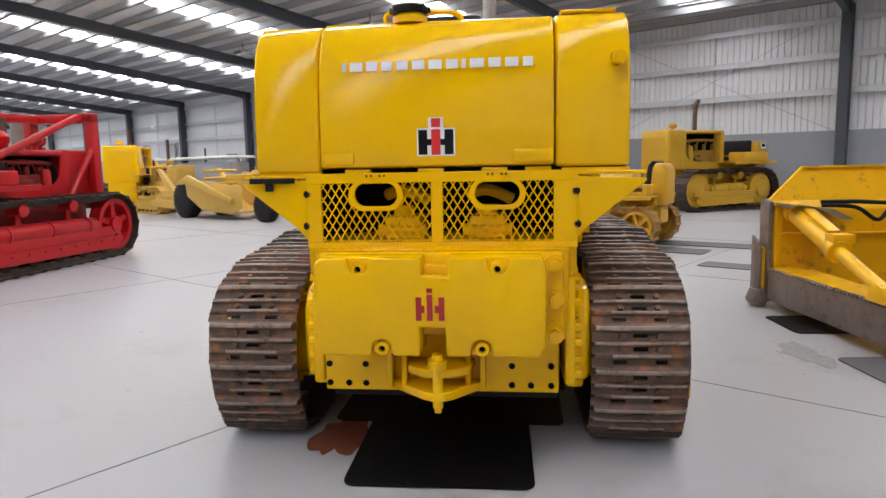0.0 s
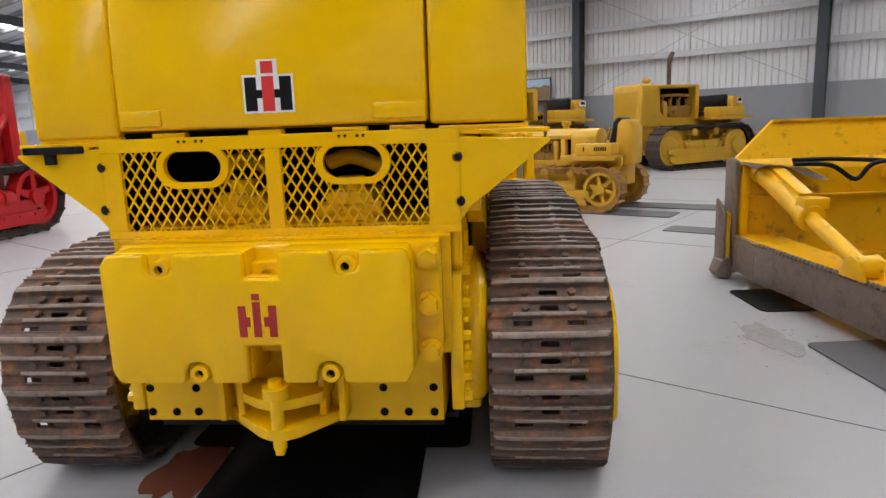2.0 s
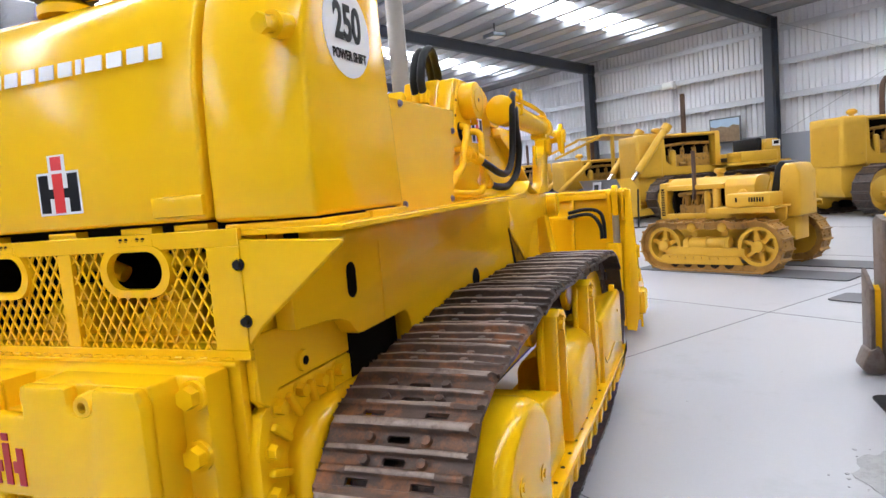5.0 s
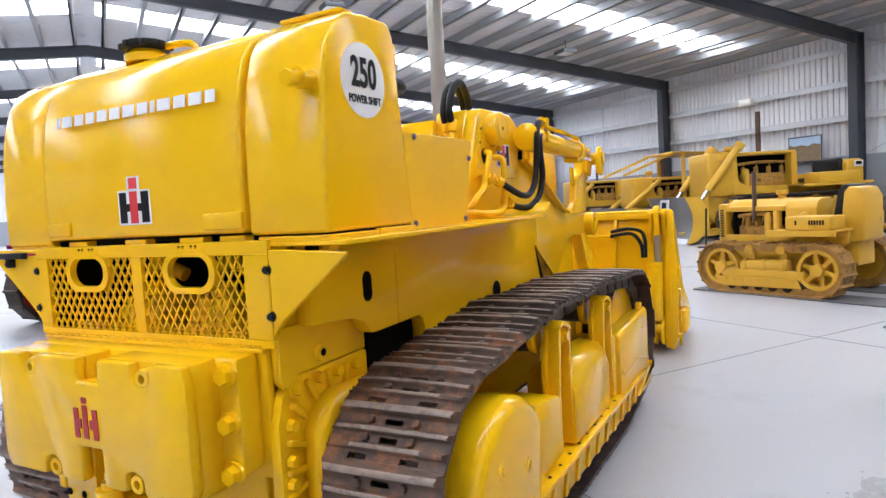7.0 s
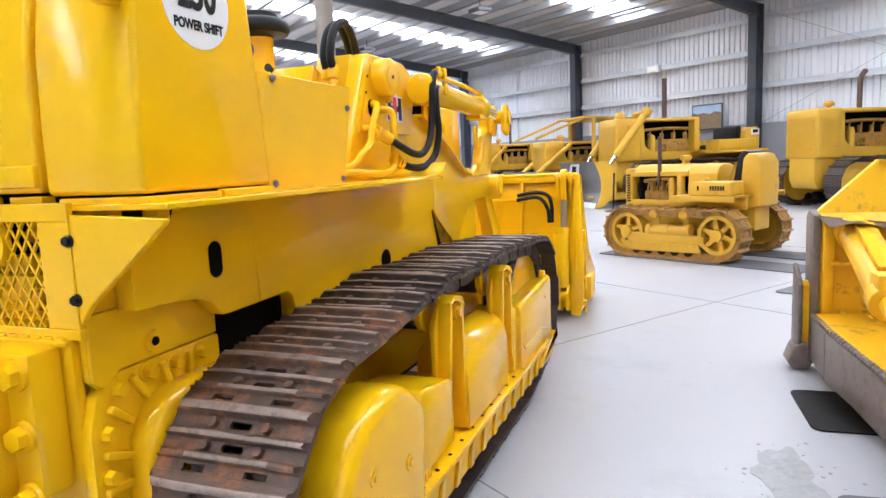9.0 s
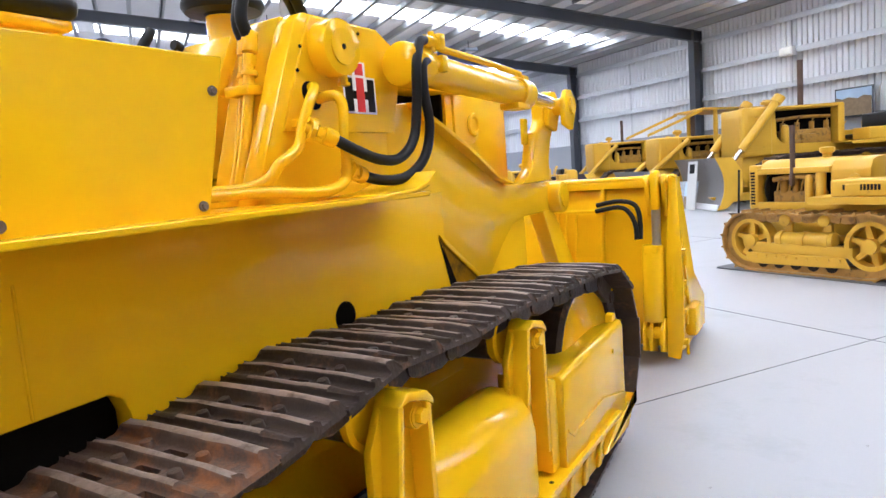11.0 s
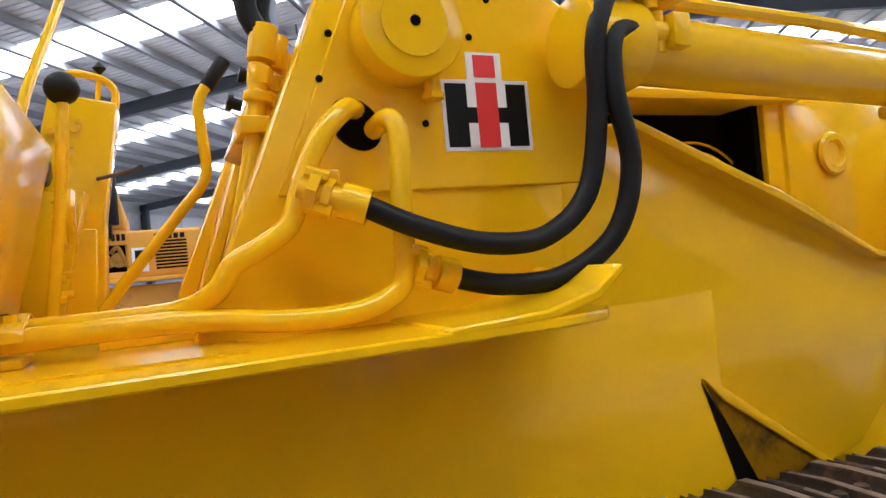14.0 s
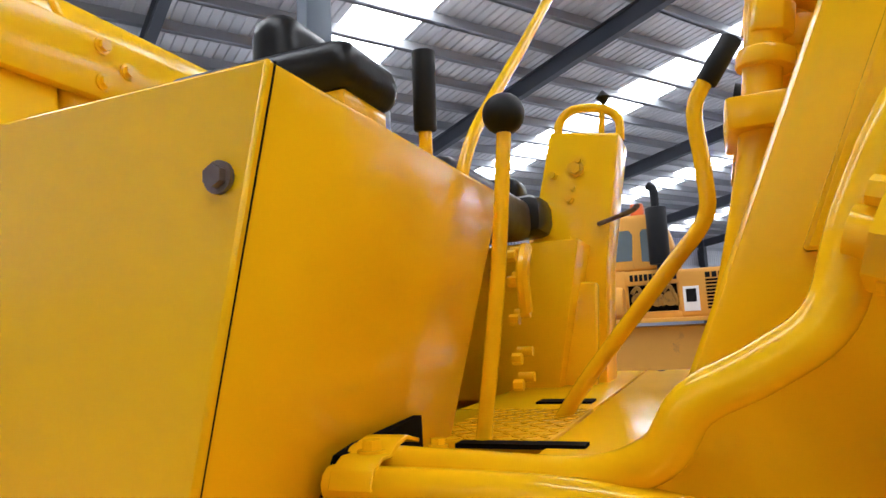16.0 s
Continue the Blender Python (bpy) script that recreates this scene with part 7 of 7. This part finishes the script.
for s in (-1, 1):
    slab(bm, [(1.0, 0.3), (2.9, 0.2), (2.9, 0.4), (1.6, 1.5), (1.45, 1.5), (2.3, 0.5), (1.0, 0.5)], s * 1.1 - 0.07, s * 1.1 + 0.07, "x", 0.01)
box(bm, -1.3, 1.3, 2.85, 3.0, 0.15, 0.55, 0.02)
part("push_frame", bm, YELP, tow)
rear2 = crawler("crawler_loader", "bright yellow crawler loader far along the wall", heading(-13.5, 19.8, 0.3, -0.95), 2.8, 1.1, 1.6, 0.45, 1.1, 1.2, 2.3, -0.6, 1.6, YEL, STEEL, 30, False, 0.6, 0.05, 0.3, 0.0, True, 1.4, 0.6)
for x, y in ((-18.0, 21.5), (-21.0, 24.0), (-18.2, 17.0)):
    crawler("crawler_tractor", "yellow tractor far down the hall", heading(x, y, 0.84, -0.54), 3.0, 1.1, 1.6, 0.4, 0.8, 1.1, 1.75, -0.3, 1.5, YELD, STEEL, 26, False, 0.8, 0.04, 0.2, 0.0, True, 1.2, 0.4, group="yellow tractors far down the hall")
# plain block and white top behind the scraper, for a white-canopied tractor
bm = B()
box(bm, -3.0, 3.0, -0.4, 0.4, 0, 1.75, 0.05)
awn = part("display_table", bm, GREY)
awn.matrix_basis = pose(-13.2, 24.6, 0, 0, 0, -34)
tagged(awn, "long grey block with a white top standing in for a canopied tractor", "plinth")
bm = B()
box(bm, -3.2, 3.2, -0.6, 0.6, 1.9, 2.0, 0.03)
for x in (-3, 3):
    rod(bm, (x, 0, 1.75), (x, 0, 1.9), 0.03)
part("white_top", bm, WHITE, awn)

# dozer blade with push arm beside the loader
BL = pose(2.80, 3.60, 0, 0, 0, 4)
doz = thing("bulldozer", "worn yellow bulldozer blade with tilt cylinder and push arm", "bulldozer", BL)
bm = B()
slab(bm, [(0.0, 0.12), (0.10, 0.05), (0.16, 0.05), (0.10, 0.25), (0.07, 0.6), (0.14, 1.03), (0.06, 1.04), (0.0, 0.95), (-0.03, 0.6), (-0.02, 0.3)], 0.05, 3.75, "x", 0.006)
part("blade_back", bm, YELB, doz)
bm = B()
v = [(0.03, 0.06, 1.035), (0.40, 0.18, 1.36), (3.4, 0.18, 1.36), (3.77, 0.06, 1.035)]
t = bmesh.new()
lo = [t.verts.new(p) for p in v]
hi = [t.verts.new((p[0], p[1] + 0.03, p[2] + 0.01)) for p in v]
t.faces.new(lo)
t.faces.new(hi)
for i in range(4):
    t.faces.new((lo[i], lo[(i + 1) % 4], hi[(i + 1) % 4], hi[i]))
merge(bm, t)
box(bm, 0.4, 3.4, 0.15, 0.22, 1.35, 1.37)
part("spill_guard", bm, YELB, doz)
bm = B()
slab(bm, [(-0.05, 0.06), (0.12, 0.03), (0.15, 0.10), (0.17, 1.02), (0.10, 1.06), (-0.03, 1.035)], 0.0, 0.045, "x", 0.008)
slab(bm, [(-0.03, 0.10), (0.12, 0.02), (0.16, 0.08), (0.16, 0.70), (0.08, 0.66), (-0.03, 0.58)], -0.075, -0.045, "x", 0.008)
slab(bm, [(-0.13, 0.06), (-0.10, 0.015), (0.0, 0.01), (0.02, 0.06), (-0.02, 0.20), (-0.09, 0.17)], -0.04, 0.14, "y", 0.012)
part("end_plate", bm, EDGE, doz, "bare worn steel end plate")
bm = B()
slab(bm, [(0.0, 0.15), (0.05, 0.12), (0.05, 0.60), (0.0, 0.57)], -0.046, -0.002, "x", 0.004)
part("wear_strip", bm, YELB, doz)
bm = B()
box(bm, 0.055, 0.12, -0.06, 0.02, 0.10, 1.0, 0.006)
box(bm, 0.30, 0.34, -0.22, 0.0, 0.15, 0.42, 0.006)
slab(bm, [(-0.25, 0.2), (0.0, 0.2), (0.0, 0.42), (-0.2, 0.40)], 0.16, 0.19, "x", 0.006)
box(bm, 0.1, 3.7, -0.10, -0.02, 0.72, 0.735, 0.004)
box(bm, 0.1, 3.7, -0.12, -0.02, 0.16, 0.22, 0.006)
box(bm, 1.25, 1.9, -0.16, -0.02, 0.86, 1.02, 0.01)
part("blade_rib", bm, YELB, doz)
bm = B()
slab(bm, [(0.0, -0.08), (0.34, -0.08), (0.30, -3.4), (0.16, -3.4), (0.04, -0.9), (-0.01, -0.5)], 0.385, 0.405, "z", 0.004)
slab(bm, [(0.05, -0.08), (0.33, -0.08), (0.29, -3.4), (0.18, -3.4), (0.06, -0.9), (0.02, -0.5)], 0.14, 0.386, "z", 0.01)
part("push_arm", bm, YELB, doz)
bm = B()
slab(bm, [(-0.025, -0.5), (0.012, -0.5), (0.052, -0.9), (0.172, -3.42), (0.135, -3.42), (0.015, -0.9)], 0.09, 0.38, "z", 0.008)
slab(bm, [(-0.025, -0.5), (0.02, -0.46), (0.045, -0.06), (0.0, -0.06)], 0.09, 0.38, "z", 0.008)
part("push_arm_wear_plate", bm, EDGE, doz, "bare rusty steel wear plate")
bm = B()
for i in range(60):
    y = -0.1 - 0.05 * i
    x = -0.018 + (0.0 if y > -0.5 else 0.045 * (-0.5 - y) / 1.0)
    lathe(bm, [(0.003, -0.022), (0.018, -0.012), (0.02, 0), (0.018, 0.012), (0.003, 0.022)], (x + 0.02, y, 0.392), (0.3, 1, 0), 8)
part("weld_bead", bm, EDGE, doz)
bm = B()
rod(bm, (0.20, -0.14, 0.93), (0.15, -0.95, 0.685), 0.085, seg=24)
rod(bm, (0.20, -0.10, 0.945), (0.20, -0.17, 0.92), 0.10, seg=24)
rod(bm, (0.15, -0.90, 0.70), (0.145, -1.0, 0.67), 0.10, seg=24, bev=0.01)
box(bm, -0.05, 0.05, -0.02, 0.02, -0.30, 0.30, 0.005, m=Matrix.Translation((0.20, -0.55, 0.905)) @ Vector((-0.05, -0.81, -0.245)).to_track_quat("Z", "Y").to_matrix().to_4x4())
box(bm, 0.08, 0.26, -1.02, -0.88, 0.74, 0.82, 0.01)
part("tilt_cylinder", bm, YELB, doz)
bm = B()
rod(bm, (0.145, -1.0, 0.672), (0.10, -1.68, 0.475), 0.052, seg=20)
part("cylinder_rod", bm, YELB, doz)
bm = B()
rod(bm, (0.03, -1.72, 0.47), (0.17, -1.72, 0.47), 0.075, seg=20, bev=0.008)
for x in (0.015, 0.155):
    slab(bm, [(-1.83, 0.40), (-1.58, 0.40), (-1.63, 0.50), (-1.70, 0.55), (-1.78, 0.52)], x, x + 0.03, "x", 0.006)
part("cylinder_lug", bm, YELB, doz)
bm = B()
bm = B()
t = bmesh.new()
g = [[(0.02 + 0.1 * i, -0.36 + 0.12 * j, 1.03 - 0.012 * i + 0.045 * math.sin(0.9 * i) * (1 - j / 3) - 0.04 * (3 - j) / 3) for j in range(4)] for i in range(7)]
rows = [[t.verts.new(p) for p in r] for r in g]
for a, b in zip(rows, rows[1:]):
    for j in range(3):
        t.faces.new((a[j], b[j], b[j + 1], a[j + 1]))
bmesh.ops.solidify(t, geom=t.faces[:], thickness=0.014)
merge(bm, t)
part("bent_guard", bm, EDGE, doz, "bent bare steel cover plate")
bm = B()
tube(bm, [(0.45, -0.12, 1.0), (0.75, -0.14, 0.98), (0.95, -0.16, 0.86), (1.1, -0.14, 0.98), (1.4, -0.12, 1.02)], 0.02, 10)
tube(bm, [(0.45, -0.10, 1.03), (0.8, -0.12, 1.03), (1.25, -0.10, 1.0)], 0.02, 10)
part("hydraulic_hose", bm, BLACK, doz, "black rubber hose")
body = crawler("bulldozer", "worn yellow bulldozer", Matrix(), 3.5, 1.25, 1.9, 0.5, 1.05, 1.4, 2.2, -0.3, 1.8, YELB, STEEL, 38, False, 0.6, 0.06, 0.35, 0.0, True, 1.4, 0.6)
for c in list(body.children):
    c.parent = doz
    c.matrix_basis = Matrix.Translation((1.95, -2.75, 0)) @ c.matrix_basis
bpy.data.objects.remove(body)
floor_mat(3.03, 2.86, 0.75, 0.62, 4)
floor_mat(3.12, 1.45, 0.85, 0.85, 6, MATG, "worn rubber mat on the concrete floor")
# another tractor behind the blade
behind = crawler("crawler_tractor", "yellow crawler tractor with a tall lettered radiator", heading(8.6, 8.9, -0.55, -0.83), 3.6, 1.3, 2.0, 0.55, 1.1, 1.4, 2.45, -0.4, 1.9, YELB, STEEL, 34, False, 0.6, 0.06, 0.3, 0.2, True, 1.5, 0.6, group="yellow tractors on show")

# wheel tractor with a cab across the hall
cab = thing("wheel_tractor", "orange-yellow wheel tractor scraper with a glazed cab and black exhaust", "scraper", pose(-9.8, 0.0, 0))
bm = B()
box(bm, -0.8, 0.8, -0.9, 0.2, 1.6, 2.36, 0.05, seg=3)
box(bm, -0.8, 0.8, 0.9, 3.2, 1.6, 2.32, 0.06, seg=3)
box(bm, -0.8, 0.8, 0.15, 0.95, 2.12, 2.34, 0.02)
box(bm, -0.8, 0.8, 0.15, 0.95, 1.6, 1.72, 0.02)
box(bm, -1.0, 0.84, -1.8, 3.2, 0.55, 1.5, 0.04)
slab(bm, [(-1.6, 1.63), (3.2, 1.60), (3.2, 1.54), (-1.6, 1.57)], -1.05, 1.15, "x", 0.01)
part("body", bm, YELC, cab)
# black block between the body boxes, painted shade of the bay
bm = B()
box(bm, -0.72, 0.72, 0.15, 0.95, 1.72, 2.14)
part("engine_bay", bm, DARK, cab)
bm = B()
for y in (0.35, 0.6, 0.8):
    rod(bm, (0.72, y, 1.9), (0.79, y, 1.9), 0.11, seg=20)
    tube(bm, [(0.76, y - 0.1, 2.0), (0.79, y, 2.08), (0.77, y + 0.1, 1.8)], 0.03, 8)
part("engine", bm, ENG, cab)
bm = B()
slab(bm, [(-1.3, 2.34), (0.96, 2.34), (0.93, 2.6), (0.80, 3.1), (0.70, 3.2), (-1.2, 3.22), (-1.3, 3.1)], -0.76, 0.76, "x", 0.06, 3)
cb = part("cab", bm, YELC, cab)
bm = B()
for pts in ([(-0.95, 2.5), (0.30, 2.5), (0.33, 2.9), (0.28, 2.97), (-0.9, 2.99), (-0.95, 2.92)], [(0.44, 2.48), (0.82, 2.44), (0.72, 2.9), (0.66, 2.96), (0.48, 2.97), (0.44, 2.92)]):
    for x0, x1 in ((0.755, 0.765), (-0.765, -0.755)):
        slab(bm, pts, x0, x1, "x", 0.004, 1)
part("pane", bm, GLASS, cb, "grey cab glass")
bm = B()
rod(bm, (0.95, 0.71, 2.40), (0.95, 0.71, 3.25), 0.15, seg=24, bev=0.02)
part("muffler", bm, BLACK, cab, "black exhaust muffler")
bm = B()
tube(bm, [(0.95, 0.71, 2.2), (0.95, 0.71, 2.4)], 0.05, 12, 2)
tube(bm, [(0.95, 0.71, 3.24), (0.95, 0.71, 3.45), (0.95, 0.69, 3.54), (0.95, 0.62, 3.60)], 0.06, 12)
part("exhaust_pipe", bm, BLACK, cab, "black exhaust pipe")
bm = B()
lathe(bm, [(0.02, 0), (0.21, 0), (0.23, 0.04), (0.23, 0.42), (0.21, 0.46), (0.02, 0.46)], (0.98, -0.30, 1.87), (0, 1, 0), 24)
part("air_drum", bm, YELC, cab)
bm = B()
box(bm, 0.80, 0.812, 0.98, 1.20, 1.70, 2.06)
part("badge", bm, WHITE, cab, smooth=0)
bm = B()
box(bm, 0.812, 0.818, 1.02, 1.16, 1.83, 2.02)
bar_text(bm, 0.24, 0.93, 0.801, 2.23, 0.10, 10, "y", 1)
bar_text(bm, 1.30, 1.75, 0.801, 2.21, 0.08, 5, "y", 1)
part("badge_mark", bm, DBLK, cab, smooth=0)
bm = B()
for z0 in (1.05, 1.72):
    for i in range(9):
        box(bm, 0.801, 0.806, 1.30, 1.75, z0 + 0.05 * i, z0 + 0.03 + 0.05 * i)
part("grille_bar", bm, DARK, cab, smooth=0)
bm = B()
box(bm, 0.3, 0.5, 0.30, 0.50, 3.2, 3.42, 0.03)
box(bm, 0.3, 0.5, -0.25, -0.05, 3.2, 3.38, 0.03)
part("beacon", bm, ORANGE, cab, "orange roof light")
for x in (-1.0, 1.0):
    tyre(cab, x * 0.6, -0.9, 0.75, 0.5, YELC)
    tyre(cab, x * 0.6, 2.6, 0.75, 0.5, YELC)

# things on the wall
def wall_item(name, X, z, w, h, material, label, cat, fr=BEAM):
    e = thing(name, label, cat, HALL @ pose(X, WALL_N - 0.16, z))
    bm = B()
    box(bm, -w / 2, w / 2, -0.03, 0.0, -h / 2, h / 2, 0.004)
    part("frame", bm, fr, e)
    bm = B()
    box(bm, -w / 2 + 0.04, w / 2 - 0.04, -0.036, -0.03, -h / 2 + 0.04, h / 2 - 0.04)
    part("print", bm, material, e)


wall_item("picture", -11.07, 2.6, 1.16, 0.86, SKYB, "framed landscape photograph hung on the shed wall", "picture")
bm = B()
slab(bm, [(-0.54, -0.39), (0.54, -0.39), (0.54, 0.12), (0.3, 0.17), (0.12, 0.09), (-0.13, 0.15), (-0.35, 0.11), (-0.54, 0.17)], -0.0385, -0.0365, "y")
part("printed_hill", bm, HILL, bpy.data.objects["picture"], smooth=0)
wall_item("picture", -41.85, 2.7, 0.85, 1.05, PAPER2, "framed print hung on the shed wall", "picture")
wall_item("picture", -34.5, 1.75, 1.15, 1.3, PAPER, "dark framed print hung on the shed wall", "picture")
for X in (-13.15, -43.9):
    e = thing("wall_lamp", "white square floodlight on the shed wall", "lamp", HALL @ pose(X, WALL_N - 0.3, 4.42))
    bm = B()
    box(bm, -0.24, 0.24, -0.10, 0.1, -0.1, 0.18, 0.02)
    part("housing", bm, WHITE, e)
    bm = B()
    box(bm, -0.2, 0.2, -0.13, -0.10, -0.06, 0.14, 0.01)
    part("lens", bm, LAMPM, e)
for X in (-2.0, -9.7, -17.4, -25.1):
    for n in (-4.0, 6.0, 14.0):
        e = thing("high_bay_lamp", "square grey high bay lamp under the roof", "lamp", HALL @ pose(X + 2.5, n, roof_z(n) - 0.6), "high bay lamps under the roof")
        bm = B()
        box(bm, -0.28, 0.28, -0.28, 0.28, -0.06, 0.06, 0.02)
        rod(bm, (0, 0, 0.06), (0, 0, 0.4), 0.02)
        part("housing", bm, BEAM, e)
        bm = B()
        box(bm, -0.22, 0.22, -0.22, 0.22, -0.075, -0.06, 0.004)
        part("lens", bm, LAMPM, e)
# wind bracing rods on the wall
for c in (-1.66,):
    for a, b in (((c - 0.3, 5.7), (c - 7.4, 2.3)), ((c - 7.4, 5.7), (c - 0.3, 2.3))):
        bm = B()
        rod(bm, (a[0], WALL_N - 0.2, a[1]), (b[0], WALL_N - 0.2, b[1]), 0.007, seg=8)
        hall_part("bracing_rod", bm, PURL, wall_north).matrix_basis = Matrix()


def splash(name, x, y, rx, ry, material, label, seed, z=0.003):
    rng = random.Random(seed)
    t = bmesh.new()
    n = 40
    ph = [rng.uniform(0, 6.28) for _ in range(5)]
    pts = []
    for i in range(n):
        a = 2 * math.pi * i / n
        k = 1 + 0.18 * math.sin(2 * a + ph[0]) + 0.12 * math.sin(3 * a + ph[1]) + 0.1 * math.sin(7 * a + ph[2]) + 0.06 * math.sin(11 * a + ph[3])
        pts.append((rx * k * math.cos(a), ry * k * math.sin(a)))
    slab(t, pts, 0, 0.001, "z")
    ob = part(name, t, material)
    ob.matrix_basis = pose(x, y, z)
    return tagged(ob, label, "stain")


splash("rust_stain", -0.58, 0.27, 0.13, 0.28, RUSTST, "red-brown rust stain on the concrete floor", 3)
for i, (x, y, r) in enumerate(((1.6, 2.9, 0.006), (2.2, 3.6, 0.006), (-2.2, 0.9, 0.007), (-3.0, 2.4, 0.008))):
    splash("oil_spot", x, y, r, r * 1.4, OIL, "small dark oil spot on the concrete floor", 20 + i)
splash("oil_stain", 2.5, 1.95, 0.14, 0.28, OIL, "faint grey oil stain on the concrete floor", 5)
rng = random.Random(9)
bm = B()
for i in range(90):
    a, r = rng.uniform(0, 6.28), abs(rng.gauss(0, 0.22))
    q = rng.uniform(0.004, 0.012)
    c = (2.5 + r * math.cos(a) * 0.7, 1.95 + r * math.sin(a) * 1.4)
    slab(bm, [(c[0] + q * math.cos(k * 1.05 + i), c[1] + q * rng.uniform(0.6, 1.4) * math.sin(k * 1.05 + i)) for k in range(6)], 0.003, 0.0042, "z")
tagged(part("oil_speckle", bm, OIL), "scattered dark oil speckles on the concrete floor", "stain", kind="stuff")
